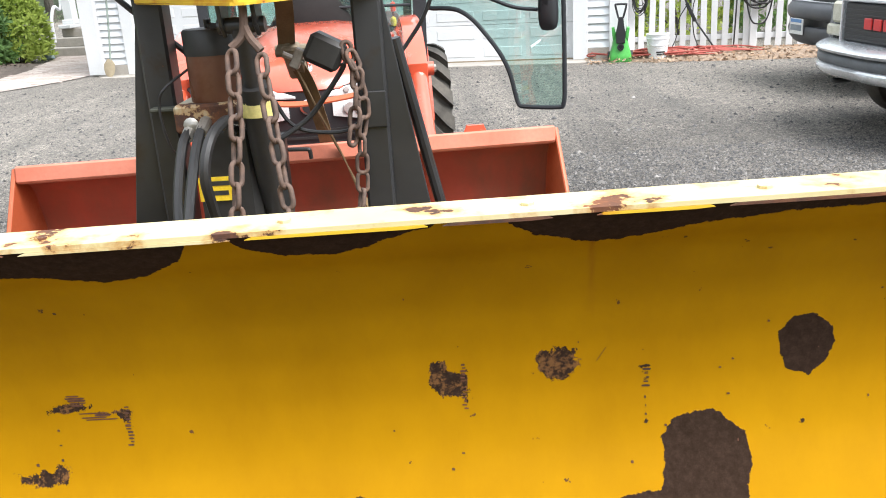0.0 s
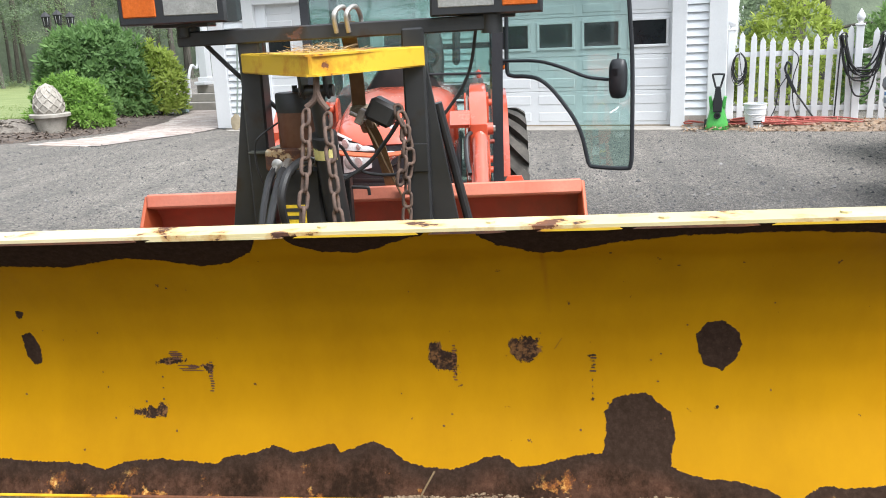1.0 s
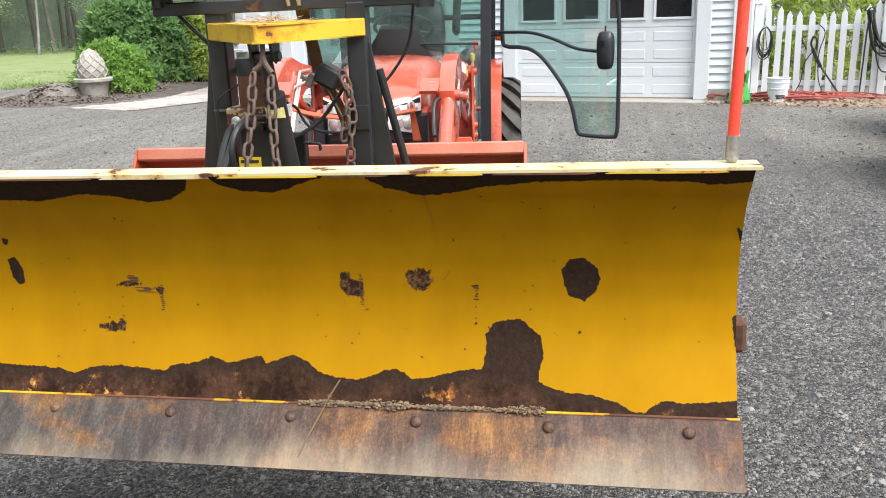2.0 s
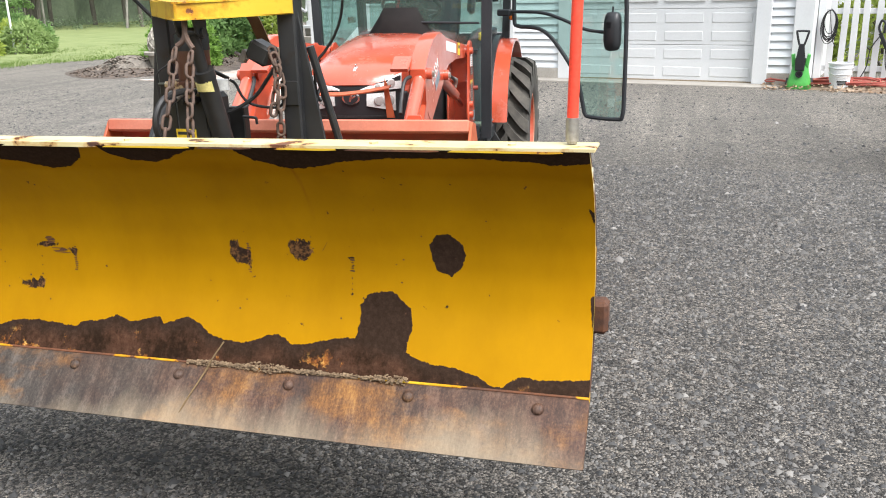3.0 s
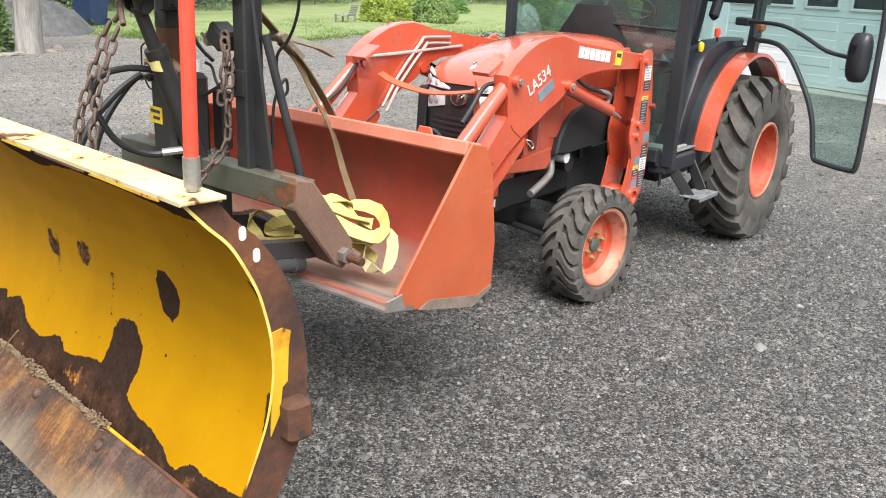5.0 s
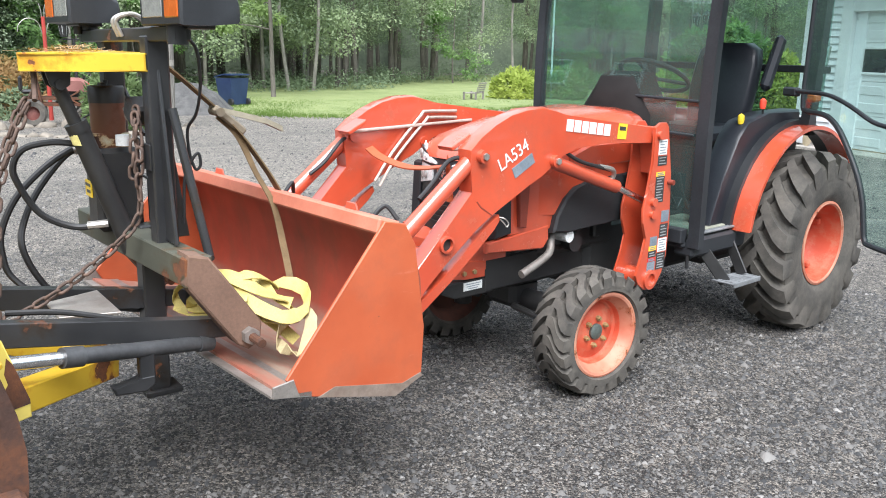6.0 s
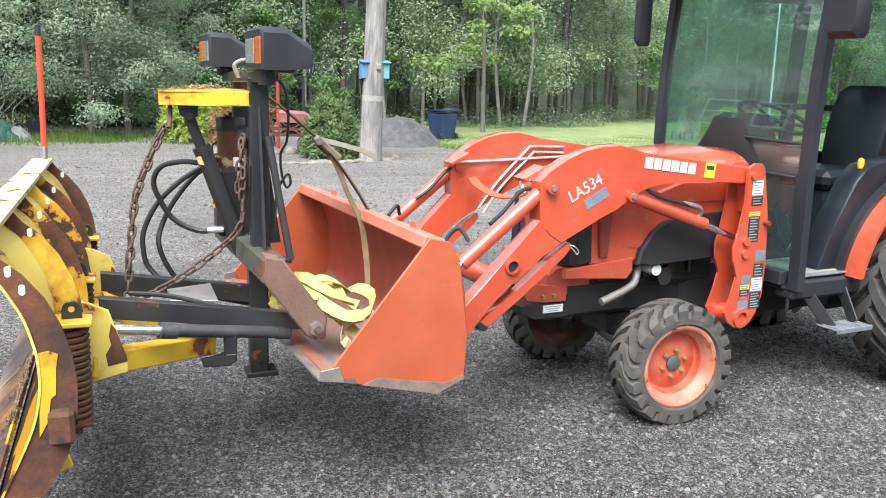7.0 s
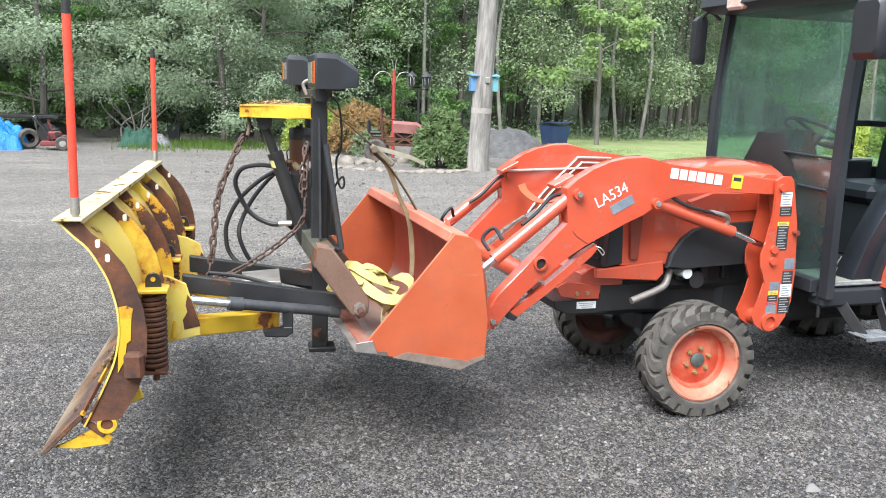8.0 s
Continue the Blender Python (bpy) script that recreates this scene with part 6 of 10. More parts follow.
def rib_outline(low):
    """A rib that follows the blade, slim above and deeper towards its foot."""
    front = [(blade_y(z) + 0.005, z) for z in (1.136, 1.10, 1.06, 1.0, 0.93, 0.86, 0.79, 0.72, 0.66, 0.60, 0.55, low)]
    rear = [(y + float(np.interp(z, (0.50, 0.58, 0.64, 0.74, 0.86, 1.0, 1.10, 1.14), (0.098, 0.110, 0.104, 0.086, 0.074, 0.066, 0.052, 0.058))), z + 0.004) for y, z in front]
    return front + rear[::-1]


for x in (0.945, 0.387, 0.034, -0.33, -0.673, -1.285):
    bm = B()
    slots = [arc(y, z + 0.006, 0.0072, 0, 180, 6) + arc(y, z - 0.006, 0.0072, 180, 360, 6) for y, z in ((1.195, 1.073), (1.222, 1.028))[:2 if x > 0.9 else 1]]
    pierced(bm, rib_outline(0.503 if abs(x) > 0.9 else 0.54), slots, x - 0.006, x + 0.006)
    rib = pp("rib", bm, M_RIB if -1.2 < x < 0.9 else M_RUST_DARK, None, "rusty curved stiffening rib with slots", True)
    for ring in slots:
        bm = B()
        plate(bm, ring, "x", x - 0.0072, x + 0.0072, 0)
        sub("slot_plug", bm, M_SLOT, rib, "pale insert added for the bright blade back seen through the slot", True)
bm = B()
plate(bm, [(1.247, 0.872), (1.272, 0.876), (1.290, 0.866), (1.284, 0.83), (1.280, 0.765), (1.268, 0.755), (1.260, 0.70), (1.238, 0.66), (1.243, 0.75)], "x", 0.9505, 0.9535, 0)
pp("paint_remnant", bm, M_YELLOW, None, "", True)
bm = B()
box(bm, (0.962, 1.289, 0.686), (0.05, 0.058, 0.086), None, 0.010)
bracket = pp("end_bracket", bm, M_RUST, None, "rusty end bracket", True)
# no opening here: a black disc paints the darkness of the hole
bm = B()
rod(bm, (0.98, 1.286, 0.664), (0.9885, 1.286, 0.664), 0.008, None, 12)
sub("bracket_hole", bm, M_DECAL_K, bracket, "", True)

# cutting edge
EDGE = [(1.122, 0.530), (1.112, 0.527), (0.999, 0.412), (1.008, 0.405), (1.022, 0.412), (1.128, 0.515)]
bm = B()
plate(bm, EDGE, "x", LEFT + 0.005, 0.960, 0.003)
edge_bar = pp("cutting_edge", bm, M_STEEL_EDGE, None, "bare rusty steel cutting edge", True)
for x in (-1.16, -0.829, -0.49, -0.154, 0.177, 0.508, 0.839):
    bm = B()
    lathe(bm, [(0.016, 0), (0.015, 0.005), (0.010, 0.010), (0.002, 0.012)], 16, Matrix.Translation((x, 1.0945, 0.507)) @ pose(0, 0, 0, 45, 0, 0))
    sub("carriage_bolt", bm, M_STEEL_EDGE, edge_bar, "", True)
bm = B()
plate(bm, [(1.121, 0.5325), (1.128, 0.5340), (1.134, 0.524), (1.121, 0.5305)], "x", LEFT, 0.958, 0)
sub("seam_strip", bm, M_YELLOW_OLD, edge_bar, "", True)
bm = B()
rg = random.Random(8)
for i in range(1500):
    x = -0.14 + 0.64 * rg.random() ** 1.15
    heap = 0.4 + 0.9 * abs(math.sin(x * 17) * math.sin(x * 7.3 + 1)) - 0.5 * max(0, x - 0.3)
    r = rg.uniform(0.0008, 0.0032) * (1.5 if rg.random() < 0.08 else 1.0)
    q = bmesh.ops.create_icosphere(bm, subdivisions=1, radius=r, matrix=Matrix.Translation((x, 1.122 + rg.uniform(-0.013, 0.008) * heap, 0.5335 + rg.uniform(-0.004, 0.012) * heap)) @ Matrix.Diagonal((rg.uniform(1, 2), 1, 0.8, 1)))
    for v in q["verts"]:
        v.co += Vector((rg.uniform(-1, 1), rg.uniform(-1, 1), rg.uniform(-1, 1))) * r * 0.5
tagged(part("soil_crumbs", bm, M_SOIL, None, "", TIP), "dry soil crumbs caught on the blade seam", "soil", "", "stuff")
twig = thing("twig", "thin dry twig caught on the blade", "twig", pose(-0.08, 1.1, 0.5))
bm = B()
tube(bm, [(0.055, 0.035, 0.085), (0.03, 0.012, 0.045), (0.012, -0.005, 0.01), (-0.02, -0.055, -0.05), (-0.035, -0.082, -0.085)], 0.0022, 5, 4)
part("stem", bm, M_STRAP_OLD, twig)
bm = B()
plate(bm, [(1.035, 0.418), (1.100, 0.412), (1.200, 0.420), (1.212, 0.440), (1.190, 0.462), (1.147, 0.470), (1.095, 0.442)], "x", 0.926, 0.940, 0.002)
hinge = pp("edge_hinge", bm, M_HINGE, None, "flaked yellow hinge plate of the cutting edge", True)
bm = B()
lathe(bm, [(0.030, -0.012), (0.033, 0.0), (0.030, 0.012), (0.019, 0.012), (0.019, -0.012)], 22, Matrix.Translation((0.938, 1.198, 0.490)) @ AX)
sub("hinge_ring", bm, M_HINGE, hinge, "", True)
bm = B()
rod(bm, (0.90, 1.198, 0.490), (0.944, 1.198, 0.490), 0.0185, None, 14)
sub("hinge_pin", bm, M_RUST_DARK, hinge, "", True)
bm = B()
bar(bm, (0.942, 1.125, 0.508), (0.942, 1.190, 0.452), 0.012, 0.020)
sub("hinge_weld", bm, M_RUST_DARK, hinge, "", True)
bm = B()
plate(bm, [(1.262, 0.612), (1.292, 0.604), (1.306, 0.560), (1.272, 0.543), (1.258, 0.570)], "x", 0.900, 0.912, 0.002)
pp("foot_gusset", bm, M_YELLOW, None, "", True)
for x in (0.387, -0.33, -0.673):
    bm = B()
    plate(bm, [(1.145, 0.52), (1.21, 0.62), (1.26, 0.60), (1.23, 0.50), (1.17, 0.46)], "x", x - 0.02, x - 0.008, 0.002)
    pp("lower_gusset", bm, M_YELLOW, None, "", True)

# trip springs
for x, y in ((0.50, 1.300), (-0.05, 1.300), (-0.84, 1.300)):
    bm = B()
    turns, r = 15, 0.0375
    pts = []
    for i in range(turns * 12 + 1):
        a = 2 * math.pi * i / 12
        pts.append((x + r * math.cos(a), y + r * math.sin(a), 0.520 + 0.290 * i / (turns * 12)))
    tube(bm, pts, 0.0085, 6, 1)
    spring = pp("trip_spring", bm, M_RUST_DARK, None, "brown rusty coil spring")
    bm = B()
    box(bm, (x, y, 0.822), (0.12, 0.11, 0.014), None, 0.003)
    sub("spring_seat", bm, M_YELLOW, spring)
    bm = B()
    plate(bm, [(y - 0.028, 0.829), (y + 0.028, 0.829)] + arc(y, 0.855, 0.027, 0, 180, 8), "x", x - 0.006, x + 0.006, 0.002)
    sub("eye_bolt", bm, M_BLACK_WORN, spring)
    bm = B()
    rod(bm, (x - 0.007, y, 0.858), (x + 0.0075, y, 0.858), 0.009, None, 10)
    sub("eye_hole", bm, M_YELLOW, spring)
    bm = B()
    rod(bm, (x, y, 0.520), (x, y, 0.475), 0.012, None, 10)
    box(bm, (x, y, 0.512), (0.085, 0.085, 0.012), None, 0.003)
    sub("spring_foot", bm, M_RUST_DARK, spring)

# quadrant, frame and beams
for x in (0.27, -0.60):
    bm = B()
    plate(bm, [(1.255, 0.835), (1.335, 0.815), (1.395, 0.785), (1.445, 0.62), (1.445, 0.575), (1.25, 0.53)], "x", x - 0.008, x + 0.008, 0.003)
    qp = pp("quadrant_plate", bm, M_YELLOW_BACK, None, "flaked pale yellow quadrant plate")
    for side in (-1, 1):
        bm = B()
        plate(bm, [(1.400, 0.742), (1.392, 0.700), (1.398, 0.672), (1.380, 0.640), (1.385, 0.600), (1.445, 0.612), (1.444, 0.625), (1.414, 0.722)], "x", x + side * 0.0078, x + side * 0.0092, 0)
        sub("bare_patch", bm, M_RUST_DARK, qp)
bm = B()
box(bm, (-0.16, 1.315, 0.60), (0.85, 0.10, 0.09), None, 0.008)
pp("quadrant", bm, M_YELLOW_OLD)
bm = B()
bar(bm, (0.26, 1.32, 0.605), (-0.14, 1.74, 0.520), 0.075, 0.075)
bar(bm, (-0.58, 1.32, 0.605), (-0.18, 1.74, 0.520), 0.075, 0.075)
pp("a_frame", bm, M_YELLOW, None, "chipped yellow A-frame")
for xa, xb in ((0.0, -0.02), (-0.40, -0.38)):
    bm = B()
    plate(bm, [(1.36, 0.765), (1.95, 0.672), (2.12, 0.650), (2.12, 0.590), (1.90, 0.612), (1.36, 0.690)], "x", xa - 0.022, xa + 0.022, 0.004)
    pp("push_beam", bm, M_BLACK_WORN, None, "black steel push beam")
bm = B()
box(bm, (-0.20, 2.10, 0.625), (0.44, 0.05, 0.07), None, 0.005)
pp("rear_cross_beam", bm, M_BLACK_WORN)
bm = B()
plate(bm, [(-0.28, 1.60), (-0.10, 1.60), (-0.06, 1.77), (-0.34, 1.77)], "z", 0.700, 0.708, 0.002)
pp("beam_plate", bm, M_BARE)
for s, xa, xb in ((1, 0.22, 0.0), (-1, -0.64, -0.42)):
    p, q = Vector((xa, 1.33, 0.712)), Vector((xb, 2.02, 0.580))
    k = p.lerp(q, 0.33)
    bm = B()
    rod(bm, k, q, 0.023, None, 20)
    rod(bm, p.lerp(q, 0.32), p.lerp(q, 0.40), 0.029, None, 20)
    rod(bm, p.lerp(q, 0.93), p.lerp(q, 1.0), 0.027, None, 20)
    ram = pp("angle_cylinder", bm, plain("worn_grey_black_paint", (0.030, 0.031, 0.034), (0.095, 0.096, 0.098), 0.45, 0.2, 9, 80, 0.1), None, "black hydraulic angle cylinder")
    bm = B()
    rod(bm, p, k, 0.019, None, 16)
    sub("cylinder_rod", bm, M_CHROME, ram)

# mast
bm = B()
bar(bm, (-0.86, 1.885, 0.845), (0.125, 1.950, 0.848), 0.085, 0.090)
pp("cross_tube", bm, M_GREENISH, None, "weathered greenish square cross tube")
for x in (0.085, -0.735):
    bm = B()
    plate(bm, [(1.915, 0.905), (1.980, 0.890), (2.140, 0.665), (2.135, 0.605), (2.095, 0.580), (2.060, 0.600), (1.905, 0.815)], "x", x - 0.045, x + 0.045, 0.006)
    arm = pp("lug_plate", bm, M_LUG, None, "brown rusty mounting lug")
    bm = B()
    rod(bm, (x + 0.02, 2.095, 0.63), (x + 0.074, 2.095, 0.63), 0.027, None, 6)
    sub("lug_nut", bm, M_BARE, arm)
    bm = B()
    rod(bm, (x + 0.05, 2.095, 0.63), (x + 0.135, 2.10, 0.625), 0.014, None, 10)
    sub("lug_pin", bm, M_RUST, arm)
for x, flare in ((-0.625, -1), (-0.147, 1)):
    bm = B()
    box(bm, (x, 1.942, 1.195), (0.065, 0.070, 0.66), None, 0.006)
    plate(bm, [(x + flare * 0.030, 1.44), (x + flare * 0.119, 0.90), (x + flare * 0.030, 0.90)], "y", 1.935, 1.947, 0.002)
    plate(bm, [(1.965, 1.30), (2.02, 0.90), (1.965, 0.90)], "x", x - 0.006, x + 0.006, 0.002)
    pp("mast_post", bm, M_BLACK_WORN, None, "black steel mast post")
bm = B()
bar(bm, (-0.83, 1.915, 1.520), (0.10, 1.945, 1.530), 0.050, 0.042)
rod(bm, (0.075, 1.94, 1.50), (0.075, 1.94, 1.565), 0.030, None, 16)
rod(bm, (-0.80, 1.92, 1.50), (-0.80, 1.92, 1.565), 0.030, None, 16)
pp("light_bar", bm, M_BLACK_WORN, None, "black light bar across the mast")
# lift arm, bent like a wide V
bm = B()
V0, V2 = (-0.645, 1.905), (-0.115, 1.905)
out = [V0, (-0.372, 1.60), (-0.345, 1.60), V2, (V2[0] - 0.02, V2[1] + 0.03), (-0.60, 1.935)]
plate(bm, out, "z", 1.408, 1.414, 0)
plate(bm, out, "z", 1.462, 1.468, 0)
bar(bm, (-0.645, 1.905, 1.438), (-0.358, 1.600, 1.438), 0.010, 0.060)
bar(bm, (-0.362, 1.600, 1.438), (-0.115, 1.905, 1.438), 0.010, 0.060)
bm.transform(Matrix.Translation((0, 1.75, 1.443)) @ Matrix.Rotation(radians(1.0), 4, "X") @ Matrix.Diagonal((1, 1, 0.92, 1)) @ Matrix.Translation((0, -1.75, -1.438)))
pp("lift_arm", bm, M_YELLOW, None, "bent yellow lift arm")
bm = B()
plate(bm, [(1.665, 1.43), (1.745, 1.43), (1.74, 1.372), (1.71, 1.35), (1.68, 1.372)], "x", -0.418, -0.409, 0.002)
plate(bm, [(1.665, 1.43), (1.745, 1.43), (1.74, 1.372), (1.71, 1.35), (1.68, 1.372)], "x", -0.351, -0.342, 0.002)
rod(bm, (-0.425, 1.71, 1.372), (-0.332, 1.71, 1.372), 0.016, None, 14)
pp("lift_clevis", bm, M_BLACK_WORN)
bm = B()
rod(bm, (-0.38, 1.710, 1.37), (-0.38, 1.76, 1.23), 0.021, None, 16)
rod(bm, (-0.38, 1.757, 1.245), (-0.38, 1.905, 0.82), 0.033, 0.036, 20)
rod(bm, (-0.38, 1.753, 1.252), (-0.38, 1.765, 1.222), 0.036, None, 20)
ram = pp("lift_ram", bm, M_BLACK, None, "black upright hydraulic lift ram")
bm = B()
label = []
for k in range(9):
    a = radians(-62 + 15.5 * k)
    label.append([(-0.38 + r * math.sin(a), 1.7655 - r * math.cos(a) + h * 0.33, 1.215 - h) for r, h in ((0.0337, 0.0), (0.0337, 0.034), (0.0357, 0.034), (0.0357, 0.0))])
loft(bm, label)
sub("warning_label", bm, plain("pale_yellow_label", (0.62, 0.54, 0.18), (0.70, 0.62, 0.26), 0.5, 0, 20, 90, 0.02), ram, "small yellow warning label")
# pump
bm = B()
lathe(bm, [(0.054, 1.19), (0.056, 1.195), (0.056, 1.308)], 28, Matrix.Translation((-0.49, 1.882, 0)))
motor = pp("pump_motor", bm, chipped("rust_brown_motor_can", (0.11, 0.045, 0.025), (0.17, 0.075, 0.04), 0.58, 6), None, "rust-brown pump motor with black cap")
bm = B()
lathe(bm, [(0.058, 1.306), (0.058, 1.355), (0.054, 1.361), (0.002, 1.362)], 28, Matrix.Translation((-0.49, 1.882, 0)))
rod(bm, (-0.49, 1.882, 1.36), (-0.49, 1.882, 1.38), 0.008, None, 8)
box(bm, (-0.465, 1.865, 1.366), (0.04, 0.02, 0.012), None, 0.002)
sub("motor_cap", bm, M_BLACK, motor)
bm = B()
box(bm, (-0.475, 1.885, 1.02), (0.135, 0.15, 0.28), None, 0.016)
for i in range(3):
    rod(bm, (-0.50 + 0.05 * i, 1.83, 1.15), (-0.50 + 0.05 * i, 1.785, 1.145), 0.014, None, 8)
pp("pump_reservoir", bm, M_BLACK, motor, "black pump reservoir")
bm = B()
box(bm, (-0.505, 1.875, 1.176), (0.135, 0.13, 0.062), None, 0.006)
pp("valve_block", bm, chipped("black_paint_chipped_to_cream", (0.36, 0.32, 0.22), (0.46, 0.42, 0.30), 0.5, 14.0, 0.5, 20), motor, "valve block with chipped cream and black paint")
bm = B()
box(bm, (-0.60, 1.905, 1.19), (0.09, 0.06, 0.008), None, 0.002)
pp("valve_bracket", bm, M_GREENISH, motor)
bm = B()
lathe(bm, [(0.002, 0.0), (0.016, 0.002), (0.017, 0.006), (0.012, 0.010), (0.002, 0.012)], 12, Matrix.Translation((-0.535, 1.808, 1.165)) @ pose(0, 0, 0, 90, 0, 0))
pp("valve_cap", bm, M_ZINC, motor)
bm = B()
rod(bm, (-0.40, 1.90, 1.17), (-0.40, 1.90, 1.205), 0.022, None, 16)
pp("filler_cap", bm, M_DECAL_W, motor)
bm = B()
box(bm, (-0.502, 1.807, 1.02), (0.076, 0.004, 0.054), None, 0)
pp("pump_label", bm, M_DECAL_Y, motor, "yellow pump label")
for k in range(2):
    bm = B()
    box(bm, (-0.502 + 0.006 * k, 1.8045, 1.033 - 0.022 * k), (0.062 - 0.02 * k, 0.002, 0.010), None, 0)
    sub("label_print", bm, M_DECAL_K, motor)
bm = B()
box(bm, (-0.245, 1.915, 1.294), (0.082, 0.075, 0.068), Matrix.Rotation(radians(28), 3, "Y"), 0.010)
pp("relay_box", bm, M_BLACK, None, "black relay box on the mast")
bm = B()
box(bm, (-0.307, 1.905, 1.283), (0.022, 0.03, 0.045), Matrix.Rotation(radians(28), 3, "Y"), 0.003)
rod(bm, (-0.292, 1.90, 1.273), (-0.337, 1.895, 1.296), 0.006, None, 8)
pp("relay_terminal", bm, M_BARE)
bm = B()
tube(bm, [(-0.36, 1.95, 1.07), (-0.315, 1.95, 1.068), (-0.309, 1.95, 1.064), (-0.307, 1.95, 1.045)], 0.005, 8, 3)
pp("bent_hook", bm, M_BLACK)
bm = B()
box(bm, (-0.149, 1.9035, 1.16), (0.064, 0.006, 0.082), None, 0.002)
pp("post_plate", bm, M_BLACK_WORN)
bm = B()
box(bm, (-0.403, 2.0, 1.00), (0.062, 0.04, 0.20), None, 0.004)
pp("post_stub", bm, M_BLACK)
# stand leg
bm = B()
box(bm, (-0.40, 1.965, 0.60), (0.075, 0.075, 0.60), None, 0.006)
box(bm, (-0.40, 1.975, 0.296), (0.11, 0.13, 0.022), None, 0.004)
rod(bm, (-0.45, 1.965, 0.36), (-0.35, 1.965, 0.36), 0.010, None, 8)
pp("stand_leg", bm, M_BLACK_WORN, None, "black square stand leg with foot")
bm = B()
bar(bm, (0.07, 1.795, 0.62), (0.07, 1.795, 0.53), 0.035, 0.045, (0, 1, 0))
plate(bm, [(1.69, 0.528), (1.70, 0.500), (1.79, 0.496), (1.817, 0.515), (1.817, 0.545), (1.775, 0.545), (1.765, 0.530)], "x", 0.050, 0.090, 0.006)
pp("tow_hook", bm, M_BLACK_WORN)

# hoses
for name, pts, r in (
    ("hydraulic_hose", [(-0.425, 1.80, 1.17), (-0.428, 1.744, 1.182), (-0.434, 1.681, 1.187), (-0.444, 1.608, 1.17), (-0.455, 1.575, 1.12), (-0.457, 1.583, 1.06), (-0.452, 1.641, 0.957), (-0.43, 1.736, 0.907), (-0.40, 1.816, 0.914)], 0.011),
    ("hydraulic_hose", [(-0.505, 1.80, 1.165), (-0.508, 1.751, 1.148), (-0.506, 1.67, 1.095), (-0.505, 1.583, 1.008), (-0.505, 1.532, 0.908), (-0.50, 1.524, 0.83), (-0.49, 1.547, 0.745), (-0.45, 1.65, 0.66), (-0.44, 1.80, 0.64)], 0.011),
    ("hydraulic_hose", [(-0.54, 1.81, 1.155), (-0.545, 1.749, 1.128), (-0.545, 1.659, 1.023), (-0.53, 1.603, 0.922), (-0.50, 1.585, 0.843), (-0.50, 1.623, 0.737), (-0.50, 1.688, 0.665), (-0.48, 1.85, 0.63)], 0.011),
    ("hydraulic_hose", [(-0.10, 1.46, 0.745), (-0.06, 1.60, 0.735), (-0.02, 1.78, 0.69), (0.0, 1.98, 0.64)], 0.009),
    ("wiring_cable", [(-0.385, 1.93, 1.20), (-0.377, 1.95, 1.184), (-0.353, 1.95, 1.139), (-0.32, 1.95, 1.115), (-0.263, 1.95, 1.105), (-0.215, 1.945, 1.108), (-0.18, 1.93, 1.13)], 0.005),
    ("wiring_cable", [(-0.215, 1.95, 1.262), (-0.213, 1.95, 1.252), (-0.253, 1.945, 1.198), (-0.302, 1.945, 1.143), (-0.365, 1.93, 1.104), (-0.40, 1.92, 1.09)], 0.0065),
    ("wiring_cable", [(0.03, 1.97, 1.53), (0.02, 2.01, 1.49), (0.004, 2.025, 1.41), (-0.025, 2.03, 1.345), (-0.065, 2.03, 1.29), (-0.098, 2.015, 1.245), (-0.105, 2.02, 1.17), (-0.10, 2.035, 1.12), (-0.095, 2.05, 1.135), (-0.095, 2.04, 1.17), (-0.098, 2.0, 1.10), (-0.10, 1.99, 0.95)], 0.005),
    ("wiring_cable", [(-0.775, 1.93, 1.52), (-0.69, 1.96, 1.42), (-0.59, 1.98, 1.32), (-0.50, 1.98, 1.24), (-0.42, 1.98, 1.20)], 0.007),
    ("wiring_cable", [(-0.54, 1.86, 1.278), (-0.55, 1.86, 1.272), (-0.587, 1.82, 1.243), (-0.602, 1.82, 1.211), (-0.601, 1.82, 1.157), (-0.591, 1.83, 1.106), (-0.575, 1.84, 1.09)], 0.003),
):
    bm = B()
    tube(bm, pts, r, 8, 7)
    hose = pp(name, bm, M_HOSE, None, "black hydraulic hose" if "hose" in name else "")
    if r > 0.0105:
        bm = B()
        d = (Vector(pts[0]) - Vector(pts[1])).normalized()
        rod(bm, Vector(pts[0]) + d * 0.02, Vector(pts[0]) - d * 0.035, 0.014, 0.013, 8)
        sub("hose_fitting", bm, M_ZINC, hose)
        bm = B()
        d = (Vector(pts[-1]) - Vector(pts[-2])).normalized()
        rod(bm, Vector(pts[-1]) + d * 0.02, Vector(pts[-1]) - d * 0.045, 0.013, None, 8)
        sub("hose_fitting", bm, M_ZINC, hose)
bm = B()
rod(bm, (-0.092, 1.968, 1.31), (0.0, 2.03, 0.86), 0.014, None, 10)
rod(bm, (-0.01, 2.0, 0.868), (0.05, 2.02, 0.866), 0.009, None, 8)
pp("brace_rod", bm, M_BLACK_WORN)

